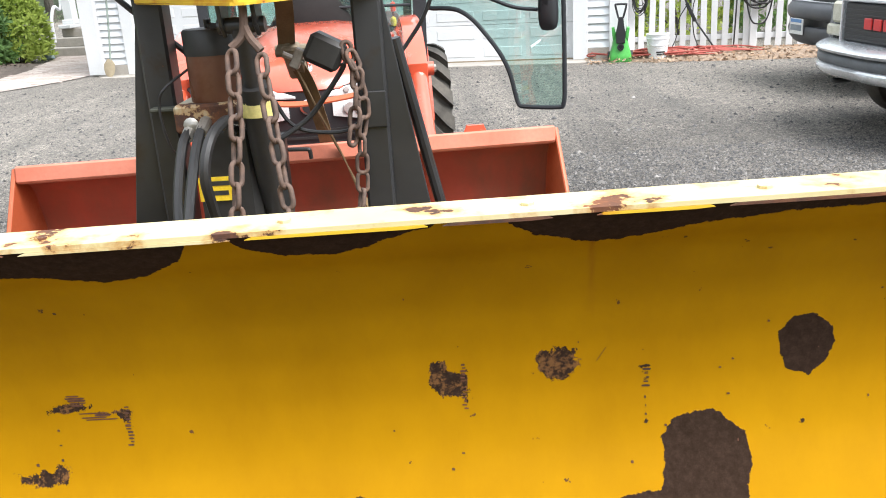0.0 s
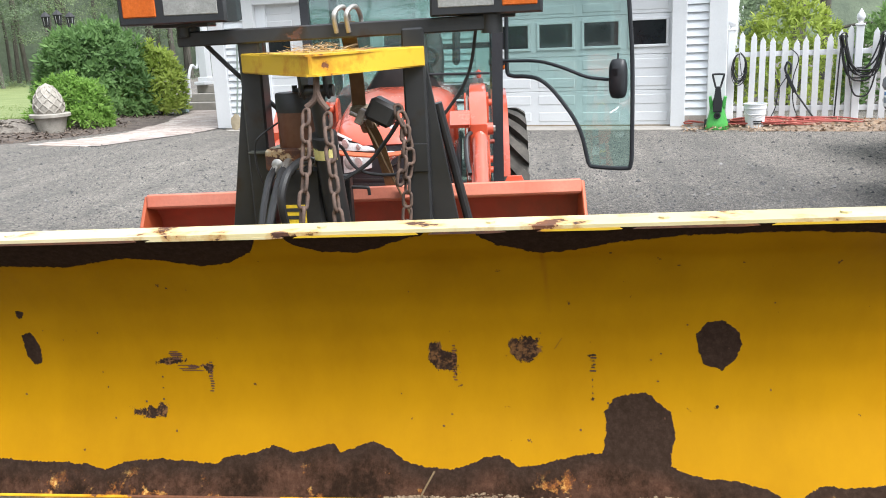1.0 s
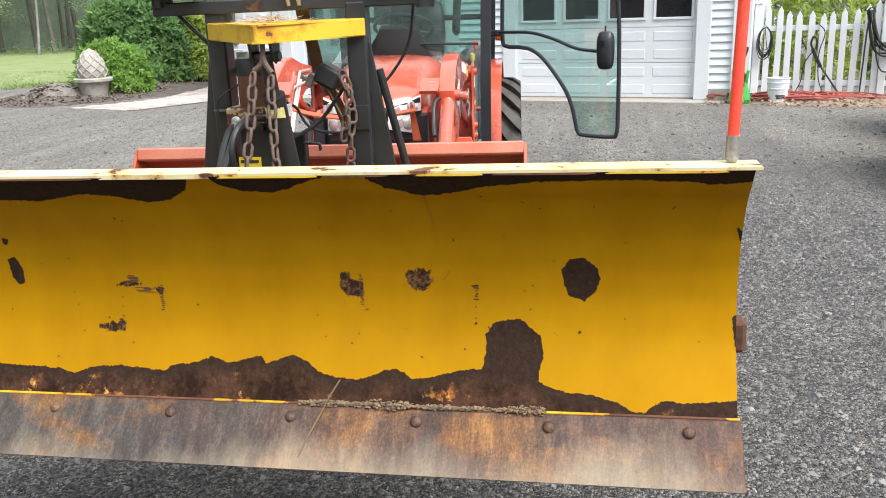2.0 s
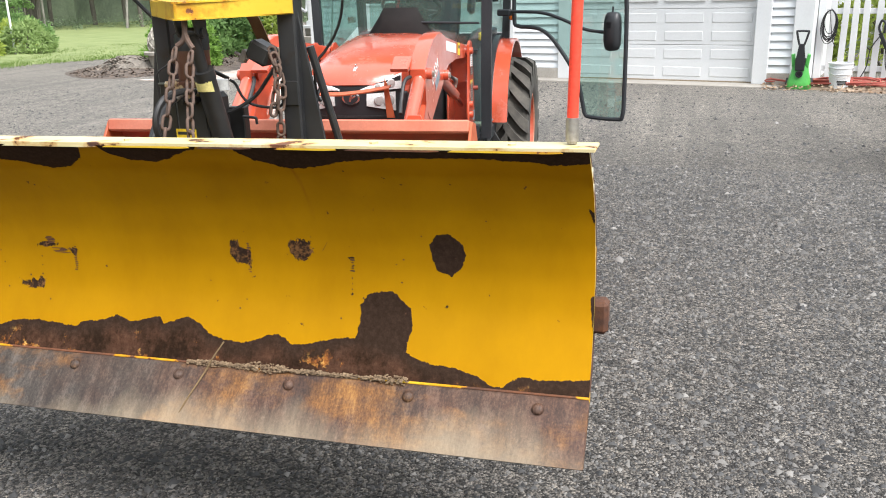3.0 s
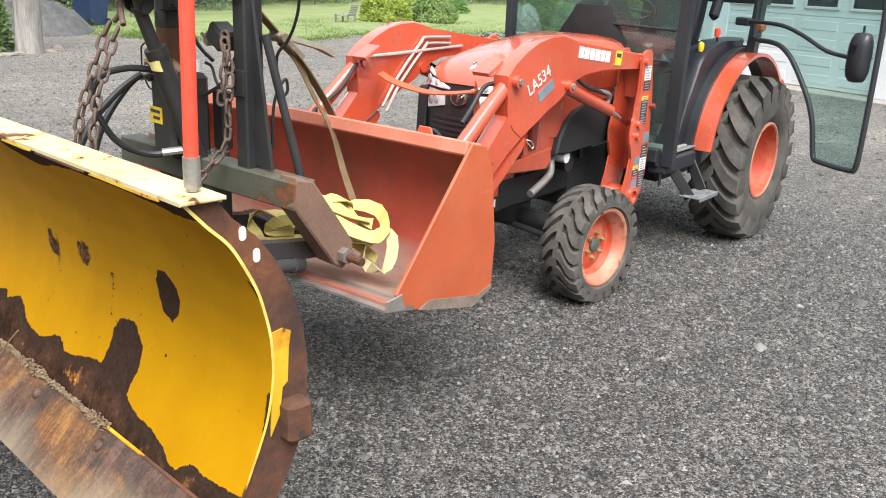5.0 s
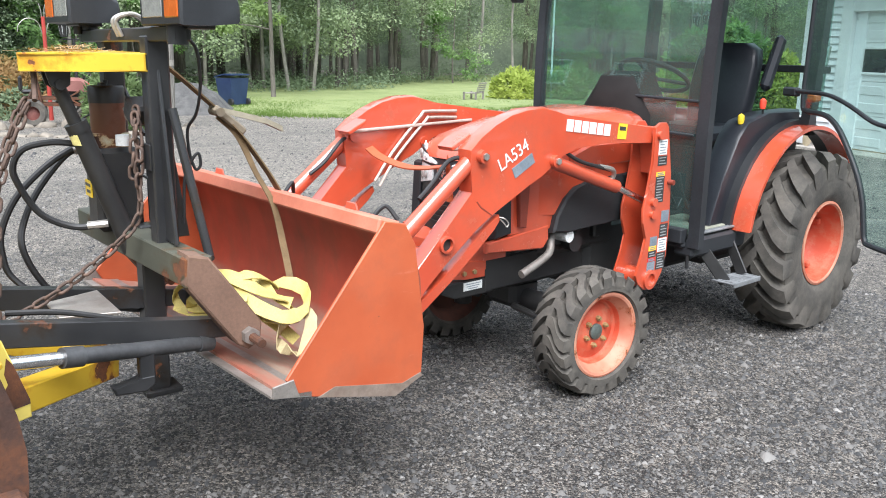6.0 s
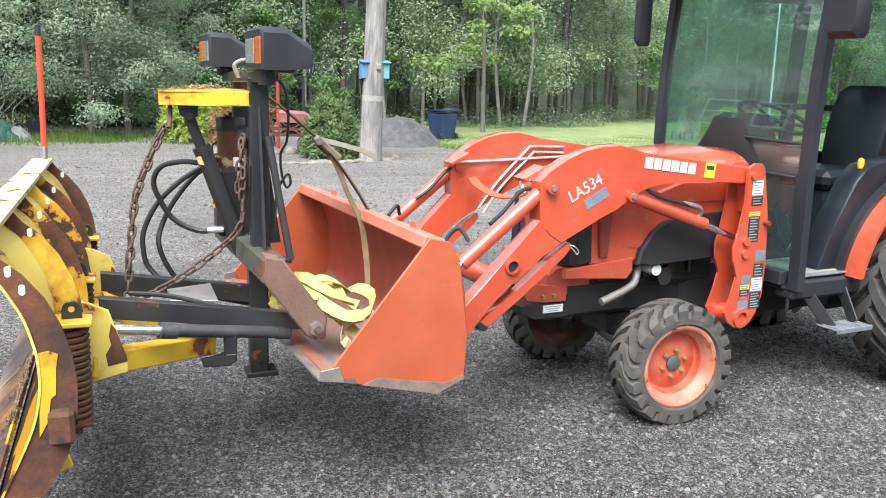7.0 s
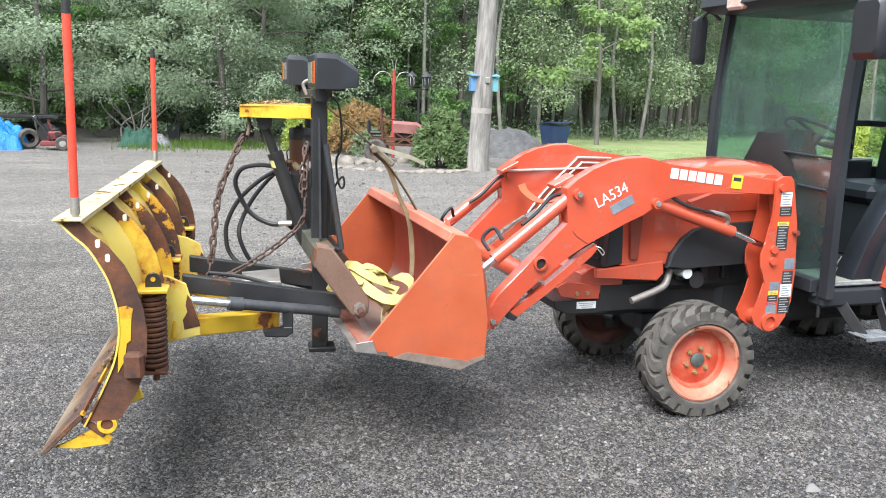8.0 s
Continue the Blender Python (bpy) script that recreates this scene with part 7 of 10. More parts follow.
# plow lights on the bar
for x, y, side in ((0.06, 1.985, 1), (-0.805, 1.905, -1)):
    m = Matrix.Translation((x, y, 1.615 if side > 0 else 1.627)) @ pose(0, 0, 0, 0, 0, 2)
    bm = B()
    loft(bm, [[(cx * w, d, cz) for cx, cz in ((-1, z0), (1, z0), (1, z1 - 0.02), (0.9, z1), (-0.9, z1), (-1, z1 - 0.02))] for w, d, z0, z1 in ((0.148, -0.090, -0.060, 0.068), (0.155, -0.082, -0.064, 0.076), (0.155, -0.004, -0.064, 0.074), (0.145, 0.078, -0.056, 0.022), (0.138, 0.086, -0.048, 0.010))])
    lamp = part("plow_light", bm, M_PLASTIC, plow, "black plow light with amber side lens", PLOW_IN @ m)
    bm = B()
    box(bm, (-0.055 * side, -0.086, 0.0), (0.16, 0.012, 0.090), None, 0.005)
    part("headlamp_lens", bm, M_LENS, lamp, "", PLOW_IN @ m)
    bm = B()
    box(bm, (0.092 * side, -0.086, 0.0), (0.10, 0.014, 0.092), None, 0.005)
    part("amber_lens", bm, M_AMBER, lamp, "amber turn lens", PLOW_IN @ m)
    bm = B()
    box(bm, (0, 0.0, -0.066), (0.16, 0.08, 0.014), None, 0.003)
    rod(bm, (0, -0.02, -0.065), (0, -0.02, -0.10), 0.018, None, 12)
    part("light_bracket", bm, M_BLACK_WORN, lamp, "", PLOW_IN @ m)
bm = B()
rg = random.Random(6)
for i in range(260):
    t = rg.random()
    cx, cy = -0.38 + rg.gauss(0, 0.055), 1.76 + rg.gauss(0, 0.055)
    a, ln = rg.uniform(0, 6.28), rg.uniform(0.02, 0.05)
    z = 1.472 + 0.028 * math.exp(-((cx + 0.38) ** 2 + (cy - 1.76) ** 2) / 0.006) * rg.random()
    d = Vector((math.cos(a) * ln, math.sin(a) * ln, rg.uniform(-0.006, 0.010)))
    w = Vector((-math.sin(a), math.cos(a), 0.2)) * 0.0012
    o = Vector((cx, cy, z))
    bm.faces.new([bm.verts.new(v) for v in (o - w, o + w, o + d + w, o + d - w)])
tagged(part("pine_needles", bm, plain("dry_pine_needles", (0.32, 0.20, 0.09), (0.50, 0.34, 0.17), 0.9, 0, 60, 200, 0.1)), "dry tan pine needles lying on the lift arm", "needles", "", "stuff")

# marker sticks
for x in (0.908, -1.245):
    z0 = 1.152 - zfix(x)
    st = thing("marker_stick", "fluorescent orange blade marker stick with black tip", "marker", pose(x, 1.128, z0), "plow marker sticks")
    bm = B()
    lean = 0.012
    top = 0.60 if x > 0 else 0.555
    rod(bm, (0, 0, 0.055), (lean, 0.006, top), 0.0125, None, 14)
    part("stick", bm, M_STICK, st)
    bm = B()
    rod(bm, (lean, 0.006, top), (lean + 0.001, 0.006, top + 0.045), 0.0135, 0.011, 14)
    part("tip", bm, M_BLACK, st)
    bm = B()
    rod(bm, (0, 0, 0.006), (0, 0, 0.058), 0.0145, None, 14)
    rod(bm, (0, 0, 0.0), (0, 0, 0.018), 0.011, None, 8)
    part("base_sleeve", bm, M_ZINC, st)


# chains
def link_mesh(ln, wd, r):
    bm = B()
    pts = []
    h = (ln - wd) / 2
    for a0, cz in ((0, h), (180, -h)):
        for i in range(9):
            a = radians(a0 + i * 180 / 8)
            pts.append(Vector(((wd / 2 - r) * math.cos(a), 0, cz + (wd / 2 - r) * math.sin(a))))
    rings = []
    n = len(pts)
    for i, p in enumerate(pts):
        d = (pts[(i + 1) % n] - pts[i - 1]).normalized()
        a = Vector((0, 1, 0))
        b = d.cross(a)
        rings.append([bm.verts.new(p + r * (math.cos(t) * a + math.sin(t) * b)) for t in [2 * math.pi * k / 6 for k in range(6)]])
    for i in range(n):
        for k in range(6):
            bm.faces.new((rings[i][k], rings[i][(k + 1) % 6], rings[(i + 1) % n][(k + 1) % 6], rings[(i + 1) % n][k]))
    me = bpy.data.meshes.new("chain_link")
    bmesh.ops.recalc_face_normals(bm, faces=bm.faces)
    bm.to_mesh(me)
    bm.free()
    me.polygons.foreach_set("use_smooth", [True] * len(me.polygons))
    me.materials.append(M_CHAIN)
    return me


M_CHAIN = plain("brown_rusty_chain", (0.042, 0.029, 0.024), (0.14, 0.086, 0.062), 0.8, 0, 25.0, 120, 0.4)
LINK = link_mesh(0.056, 0.034, 0.0052)


def chain(pts, label):
    line = smooth_line(pts, 30)
    root = thing("lift_chain", label, "chain", pose(*pts[0]), "plow chains")
    pitch, run, i = 0.0425, 0.0, 0
    for a, b in zip(line, line[1:]):
        run += (b - a).length
        if run >= pitch:
            run -= pitch
            d = (b - a).normalized()
            o = new("chain_link", LINK)
            o.parent = root
            o.matrix_basis = Matrix.Translation(b - Vector(pts[0])) @ d.to_track_quat("Z", "Y").to_matrix().to_4x4() @ Matrix.Rotation(radians(90 * (i % 2) + 40 + 8 * math.sin(i * 2.3)), 4, "Z")
            i += 1
    return root


lift = chain([(-0.388, 1.632, 1.345), (-0.382, 1.60, 1.305), (-0.379, 1.55, 1.19), (-0.386, 1.50, 1.05), (-0.395, 1.475, 0.87), (-0.40, 1.455, 0.69)], "brown rusty lift chain hanging from the yellow arm")
bm = B()
tube(bm, [(-0.357, 1.64, 1.425), (-0.360, 1.64, 1.375), (-0.368, 1.638, 1.352), (-0.388, 1.632, 1.335)], 0.0085, 8, 4)
tube(bm, [(-0.360, 1.64, 1.375), (-0.350, 1.638, 1.350), (-0.331, 1.632, 1.327)], 0.0085, 8, 4)
part("chain_yoke", bm, M_CHAIN, lift, "rusty forked chain yoke", lift.matrix_basis.inverted())
chain([(-0.330, 1.632, 1.335), (-0.326, 1.60, 1.295), (-0.310, 1.55, 1.188), (-0.290, 1.50, 1.06), (-0.268, 1.475, 0.87), (-0.25, 1.455, 0.69)], "brown rusty lift chain leg down to the push beam")
chain([(-0.245, 1.455, 0.685), (-0.225, 1.52, 0.70), (-0.21, 1.66, 0.775), (-0.20, 1.80, 0.88), (-0.187, 1.875, 0.97), (-0.177, 1.88, 1.095), (-0.168, 1.885, 1.18), (-0.195, 1.89, 1.30)], "brown rusty chain draped up to the mast post")
chain([(-0.198, 1.885, 1.315), (-0.176, 1.88, 1.255), (-0.181, 1.875, 1.20), (-0.191, 1.87, 1.13), (-0.203, 1.87, 1.067)], "loose rusty chain end hanging on the mast")

# straps
tie = thing("ratchet_strap", "muddy brown ratchet strap tying mast to loader bucket", "strap", pose(-0.3, 2.0, 1.5))
TIE = tie.matrix_basis.inverted()
bm = B()
ribbon(bm, [(-0.34, 1.955, 1.55), (-0.34, 1.975, 1.485), (-0.355, 2.09, 1.39), (-0.38, 2.215, 1.285)], (1, 0.1, 0), 0.044, 0.005)
part("webbing", bm, M_STRAP_OLD, tie, "", TIE)
bm = B()
ribbon(bm, [(-0.38, 2.225, 1.275), (-0.35, 2.30, 1.18), (-0.335, 2.38, 1.06), (-0.33, 2.42, 0.99)], (1, 0.1, 0), 0.040, 0.005)
part("webbing", bm, M_STRAP_OLD, tie, "", TIE)


def strap_run(pts, faces, w, th=0.004, n=6):
    """A strap along pts whose flat side looks along faces, one vector for each point."""
    sides = []
    for i, f in enumerate(faces):
        d = Vector(pts[min(i + 1, len(pts) - 1)]) - Vector(pts[max(i - 1, 0)])
        sides.append(tuple(d.cross(Vector(f)).normalized()))
    bm = B()
    ribbon(bm, pts, sides, w, th, n)
    return bm


part("loose_end", strap_run([(-0.375, 2.22, 1.26), (-0.36, 2.285, 1.19), (-0.318, 2.33, 1.06), (-0.28, 2.375, 0.95), (-0.22, 2.385, 0.80), (-0.14, 2.37, 0.70)], [(0.9, -0.3, 0.4), (0.95, -0.1, 0.3), (0.95, 0.5, 0.1), (0.95, 0.3, 0.1), (0.85, -0.4, 0.2), (0.6, -0.7, 0.3)], 0.024), M_STRAP_OLD, tie, "", TIE)
bm = B()
box(bm, (-0.37, 2.255, 1.245), (0.050, 0.14, 0.028), Matrix.Rotation(radians(-40), 3, "X"), 0.006)
rod(bm, (-0.41, 2.215, 1.275), (-0.33, 2.215, 1.275), 0.016, None, 10)
ratchet = part("ratchet", bm, plain("weathered_ratchet", (0.16, 0.13, 0.09), (0.30, 0.25, 0.18), 0.7, 0.3, 14, 90, 0.2), tie, "", TIE)
bm = B()
loft(bm, [[(-0.385 - w, y, z), (-0.385 + w, y, z), (-0.385 + w * 0.6, y, z + 0.020), (-0.385 - w * 0.6, y, z + 0.020)] for w, y, z in ((0.024, 2.20, 1.275), (0.028, 2.30, 1.252), (0.026, 2.40, 1.225), (0.018, 2.465, 1.195))])
part("ratchet_handle", bm, plain("pale_weathered_metal", (0.17, 0.145, 0.10), (0.28, 0.25, 0.18), 0.6, 0.3, 14, 90, 0.2), ratchet, "", TIE)
for x in (-0.36, -0.325):
    bm = B()
    tube(bm, [(x, 1.90, 1.52), (x, 1.885, 1.57), (x + 0.015, 1.93, 1.59), (x + 0.02, 1.975, 1.565), (x + 0.02, 1.98, 1.52)], 0.007, 8)
    part("strap_hook", bm, M_ZINC, tie, "", TIE)

tow = thing("tow_strap", "crumpled yellow tow strap lying in the loader bucket", "strap", pose(-0.1, 2.2, 0.6))
TOW = tow.matrix_basis.inverted()
UP = (0.35, -0.45, 0.8)
crease = random.Random(17)
for name, pts, faces, w, mt in (
    ("fold", [(-0.04, 2.03, 0.636), (-0.12, 1.995, 0.632), (-0.20, 1.962, 0.634), (-0.252, 1.945, 0.655), (-0.258, 1.95, 0.695), (-0.215, 1.97, 0.728), (-0.14, 2.00, 0.725), (-0.07, 2.03, 0.70)],
     [(0.1, -0.2, 1), (0.1, -0.2, 1), (-0.1, -0.1, 1), (-0.9, -0.3, 0.3), (-0.8, -0.3, -0.6), (-0.1, 0, -1), (0.2, 0, -1), (0.3, 0, -1)], 0.050, M_STRAP),
    ("fold", [(-0.10, 2.03, 0.66), (-0.15, 2.0, 0.645), (-0.18, 1.985, 0.665), (-0.15, 1.99, 0.70), (-0.08, 2.02, 0.73)], [(0.3, -0.3, 0.9), (0.5, -0.5, 0.6), (0.9, -0.3, 0.1), (0.4, -0.5, 0.7), (0.3, -0.4, 0.8)], 0.045, M_STRAP),
    ("fold", [(-0.08, 2.01, 0.795), (-0.01, 2.05, 0.805), (0.05, 2.115, 0.795), (0.075, 2.19, 0.762), (0.055, 2.27, 0.715), (0.0, 2.33, 0.68)], [UP, UP, (0.45, -0.35, 0.8), (0.5, -0.1, 0.8), (0.45, 0.1, 0.85), (0.3, 0.3, 0.9)], 0.054, M_STRAP),
    ("fold", [(-0.06, 2.06, 0.775), (0.0, 2.10, 0.805), (0.035, 2.15, 0.812), (0.02, 2.22, 0.785), (-0.05, 2.29, 0.73)], [UP, (0.2, -0.5, 0.8), (0.1, -0.1, 1), (0.2, 0.2, 1), (0.1, 0.3, 0.9)], 0.052, M_STRAP),
    ("fold", [(0.0, 2.03, 0.775), (0.045, 2.075, 0.755), (0.10, 2.14, 0.715), (0.135, 2.22, 0.685), (0.125, 2.31, 0.680), (0.085, 2.385, 0.695), (0.02, 2.40, 0.725), (-0.05, 2.34, 0.735), (-0.09, 2.27, 0.70)],
     [(0.5, -0.55, 0.65), (0.55, -0.5, 0.65), (0.6, -0.4, 0.65), (0.75, -0.2, 0.6), (0.7, -0.3, 0.6), (0.2, -0.8, 0.5), (-0.3, -0.7, 0.6), (-0.2, -0.5, 0.8), (0, -0.3, 0.9)], 0.054, M_STRAP),
    ("fold", [(-0.05, 2.05, 0.70), (0.03, 2.11, 0.705), (0.08, 2.19, 0.68), (0.06, 2.28, 0.64), (-0.02, 2.34, 0.60)], [UP, UP, UP, (0.3, 0, 0.9), (0.2, 0.3, 0.9)], 0.052, M_STRAP),
    ("fold", [(-0.10, 2.08, 0.66), (0.0, 2.16, 0.66), (0.05, 2.26, 0.62), (0.10, 2.33, 0.57)], [UP, UP, (0.6, -0.3, 0.7), (0.7, -0.3, 0.5)], 0.052, M_STRAP),
    ("fold", [(-0.16, 2.04, 0.70), (-0.09, 2.10, 0.755), (-0.02, 2.20, 0.770), (0.045, 2.235, 0.735), (0.08, 2.30, 0.70)], [UP, (0.1, -0.7, 0.6), UP, (0.6, 0.1, 0.7), UP], 0.050, M_STRAP),
    ("fold", [(0.07, 2.06, 0.735), (0.02, 2.14, 0.775), (-0.04, 2.23, 0.765), (-0.08, 2.31, 0.72)], [(0.6, -0.5, 0.5), (0.2, -0.4, 0.9), (0.4, 0.2, 0.8), UP], 0.050, M_STRAP),
    ("fold", [(-0.13, 2.12, 0.67), (-0.02, 2.13, 0.715), (0.07, 2.17, 0.70), (0.12, 2.25, 0.645)], [UP, (0.2, -0.8, 0.5), (0.6, -0.5, 0.6), (0.8, -0.2, 0.5)], 0.050, M_STRAP_PALE),
    ("tail", [(0.09, 2.36, 0.685), (0.135, 2.365, 0.64), (0.165, 2.33, 0.585), (0.155, 2.27, 0.548), (0.115, 2.23, 0.548), (0.095, 2.23, 0.590), (0.11, 2.26, 0.640), (0.09, 2.30, 0.665)],
     [(0.8, -0.5, 0.3), (0.85, -0.5, 0.2), (0.8, -0.5, 0.4), (0.3, -0.2, 0.9), (-0.5, -0.5, 0.8), (-0.8, -0.6, 0.1), (-0.6, -0.6, -0.5), (-0.2, -0.4, -0.8)], 0.048, M_STRAP_PALE),
):
    path = [(x + crease.uniform(-0.010, 0.010), 2.15 + 0.74 * (y - 2.15) + crease.uniform(-0.010, 0.010), z - 0.018 * (z > 0.66) + crease.uniform(-0.008, 0.008)) for x, y, z in pts]
    tilt = [tuple(Vector(f).normalized() + Vector([crease.uniform(-0.42, 0.42) for _ in range(3)])) for f in faces]
    part(name, strap_run(path, tilt, w * 0.86, 0.004, 2), mt, tow, "", TOW)

# ---- plants ----
def leaf_mesh(name, centres, spread, per, size, rng, mat, droop=0.3, ratio=0.5, flat=0.5):
    """Clumps of small leaves: per leaves round each centre, within spread, turned up and outwards."""
    c = np.repeat(np.asarray(centres, float), per, 0)
    n = len(c)
    off = rng.normal(0, 1, (n, 3))
    off /= np.linalg.norm(off, axis=1, keepdims=True)
    sp = np.repeat(np.broadcast_to(np.asarray(spread, float), (len(centres),)), per)
    nrm = off * 0.75 + (0, 0, 0.65) + rng.normal(0, 0.40, (n, 3))
    nrm /= np.linalg.norm(nrm, axis=1, keepdims=True)
    off *= (rng.random((n, 1)) ** 0.40) * sp[:, None]
    off[:, 2] *= flat
    p = c + off
    ax = rng.normal(0, 1, (n, 3)) - (0, 0, droop)
    ax -= nrm * (ax * nrm).sum(1, keepdims=True)
    ax /= np.linalg.norm(ax, axis=1, keepdims=True) + 1e-9
    sd = np.cross(ax, nrm)
    ln = size * rng.uniform(0.6, 1.3, (n, 1))
    mid = p + ax * ln * 0.5
    v = np.stack([p, mid + sd * ln * ratio * 0.5, p + ax * ln, mid - sd * ln * ratio * 0.5], 1).reshape(-1, 3)
    f = np.arange(4 * n).reshape(n, 4)
    me = bpy.data.meshes.new(name)
    me.vertices.add(len(v))
    me.vertices.foreach_set("co", v.astype(np.float32).ravel())
    me.loops.add(4 * n)
    me.loops.foreach_set("vertex_index", f.ravel().astype(np.int32))
    me.polygons.add(n)
    me.polygons.foreach_set("loop_start", np.arange(0, 4 * n, 4, dtype=np.int32))
    me.polygons.foreach_set("loop_total", np.full(n, 4, np.int32))
    me.update(calc_edges=True)
    me.materials.append(mat)
    return me


def tree(name, label, height, base_r, clear, crown_r, clumps, per, leaf, seed, mat, lean=0.0, bark=None):
    """A tapered trunk with limbs, and leaf clumps along the limbs."""
    rng = np.random.default_rng(seed)
    root = thing(name, label, "tree", None, "woodland trees")
    bm = B()
    bend = rng.normal(0, 0.03 * height, (5, 2))
    spine = [(lean * t * height + bend[i][0] * t, bend[i][1] * t, t * height) for i, t in enumerate((0.0, 0.25, 0.5, 0.75, 1.0))]
    tube(bm, [(0, 0, -0.1)] + spine[0:1] + spine[1:], base_r, 9, 4, base_r * 0.25)
    tips = []
    n_limb = max(6, clumps // 5)
    line = smooth_line(spine, 8)
    for i in range(n_limb):
        t = clear + (1 - clear) * (i + rng.random()) / n_limb
        p = line[min(int(t * len(line)), len(line) - 1)]
        a = rng.uniform(0, 2 * math.pi)
        ln = crown_r * (1.05 - 0.6 * abs(t - 0.5)) * rng.uniform(0.6, 1.1)
        q = p + Vector((math.cos(a) * ln, math.sin(a) * ln, ln * rng.uniform(-0.15, 0.45)))
        mid = p.lerp(q, 0.5) + Vector((0, 0, 0.08 * ln))
        tube(bm, [p, mid, q], base_r * 0.28, 5, 3, base_r * 0.06)
        for k in range(5):
            w = p.lerp(q, rng.uniform(0.45, 1.08))
            tips.append((w.x + rng.normal(0, 0.25 * crown_r * 0.5), w.y + rng.normal(0, 0.25 * crown_r * 0.5), w.z + rng.normal(0, 0.25)))
    part("trunk", bm, bark or M_BARK, root)
    tips = np.array(tips)[rng.permutation(len(tips))[:clumps]]
    for lot, each, size in ((tips[tips[:, 2] < 5.6], per, leaf), (tips[tips[:, 2] >= 5.6], max(8, per // 13), leaf * 2.3)):
        if len(lot):
            cr = new("crown", leaf_mesh("crown", lot, rng.uniform(0.3, 0.62, len(lot)) * crown_r * 0.45, each, size, rng, mat))
            cr.parent = root
    return root


WOOD_EDGE = smooth_line([(x, y, 0) for x, y in ((-17, -26), (-19, -14), (-20.6, -6), (-21.0, 0), (-21.2, 4), (-21.4, 8), (-21.4, 13), (-22.5, 17), (-25.5, 22), (-27, 30), (-21, 36), (-12, 39), (-2, 40))], 10)
M_BARK_PALE = plain("pale_grey_bark", (0.13, 0.122, 0.105), (0.30, 0.285, 0.25), 0.9, 0, 7, 40, 0.5, 0.006, 0.25, "Object", (1, 1, 0.3))
TALL = "tall leafy woodland tree at the edge of the lawn"
BARE = "tall bare-stemmed woodland tree with a high crown"
kinds = [
    tree("tall_tree", TALL, 12.5, 0.17, 0.10, 2.6, 100, 120, 0.125, 11, M_LEAF),
    tree("tall_tree", TALL, 11.0, 0.13, 0.07, 2.4, 100, 120, 0.12, 12, M_LEAF),
    tree("bare_tree", BARE, 13.5, 0.19, 0.30, 2.6, 60, 110, 0.13, 13, M_LEAF),
    tree("slender_tree", "slender pale-stemmed woodland tree", 12.0, 0.075, 0.36, 1.5, 30, 90, 0.12, 14, M_LEAF, 0.02, M_BARK_PALE),
    tree("young_tree", "young woodland tree with low green branches", 5.2, 0.06, 0.14, 1.5, 48, 110, 0.10, 15, M_LEAF),
    tree("young_tree", "young woodland tree with low green branches", 3.6, 0.045, 0.08, 1.3, 40, 110, 0.095, 16, M_LEAF_SHRUB),
    tree("bare_tree", BARE, 13.0, 0.13, 0.34, 2.2, 50, 110, 0.125, 17, M_LEAF, -0.01),
]
OPEN_FROM = 6.3   # past this y the woods are open below the crowns
spots = random.Random(3)
placed = set()
stretch_of = len(WOOD_EDGE)
for i in range(stretch_of):
    p = WOOD_EDGE[i]
    d = (WOOD_EDGE[min(i + 1, stretch_of - 1)] - WOOD_EDGE[max(i - 1, 0)]).normalized()
    nrm = Vector((-d.y, d.x, 0))
    if p.y < OPEN_FROM:
        rows = ((0.3, (4, 5, 5, 3), 0.62), (2.2, (1, 4, 5, 3), 0.9), (4.5, (0, 1, 4), 0.9), (8.0, (0, 2, 1), 0.5))
    else:
        rows = ((0.3, (3, 3, 5), 0.16), (2.0, (3, 6, 6), 0.30), (4.2, (6, 2, 3), 0.45), (7.0, (2, 6, 6), 0.5), (10.5, (2, 6), 0.6))
    for depth, which, chance in rows:
        if spots.random() > chance:
            continue
        k = spots.choice(which)
        q = p + nrm * (depth + spots.uniform(0, 1.8)) + d * spots.uniform(-0.8, 0.8)
        m = pose(q.x, q.y, 0, 0, 0, spots.uniform(0, 360))
        if k not in placed:
            kinds[k].matrix_basis = m
            placed.add(k)
        else:
            sc = spots.uniform(0.85, 1.2)
            c = copy_thing(kinds[k], m)
            c.scale = (sc, sc, sc)
maple = tree("maple_tree", "small pale green maple in front of the dark woods", 5.4, 0.085, 0.34, 1.55, 44, 95, 0.15, 21, M_LEAF_LIGHT)
maple.matrix_basis = pose(-19.7, 11.35, 0, 0, 0, 30)
M_LEAF_GREY = leafy("grey_green_leaves", [(0.05, (0.21, 0.275, 0.17)), (0.5, (0.31, 0.385, 0.25)), (0.95, (0.42, 0.495, 0.34))])
grey_tree = tree("grey_green_tree", "multi-stemmed grey-green tree beside the drive", 6.8, 0.10, 0.12, 2.5, 170, 230, 0.080, 22, M_LEAF_GREY)
grey_tree.matrix_basis = pose(-18.6, 0.9, 0, 0, 0, 0)
c = copy_thing(grey_tree, pose(-19.3, 1.7, 0, 0, 0, 140))
c = copy_thing(grey_tree, pose(-18.8, -3.4, 0, 0, 0, 250))
c.scale = (1.1, 1.1, 1.1)
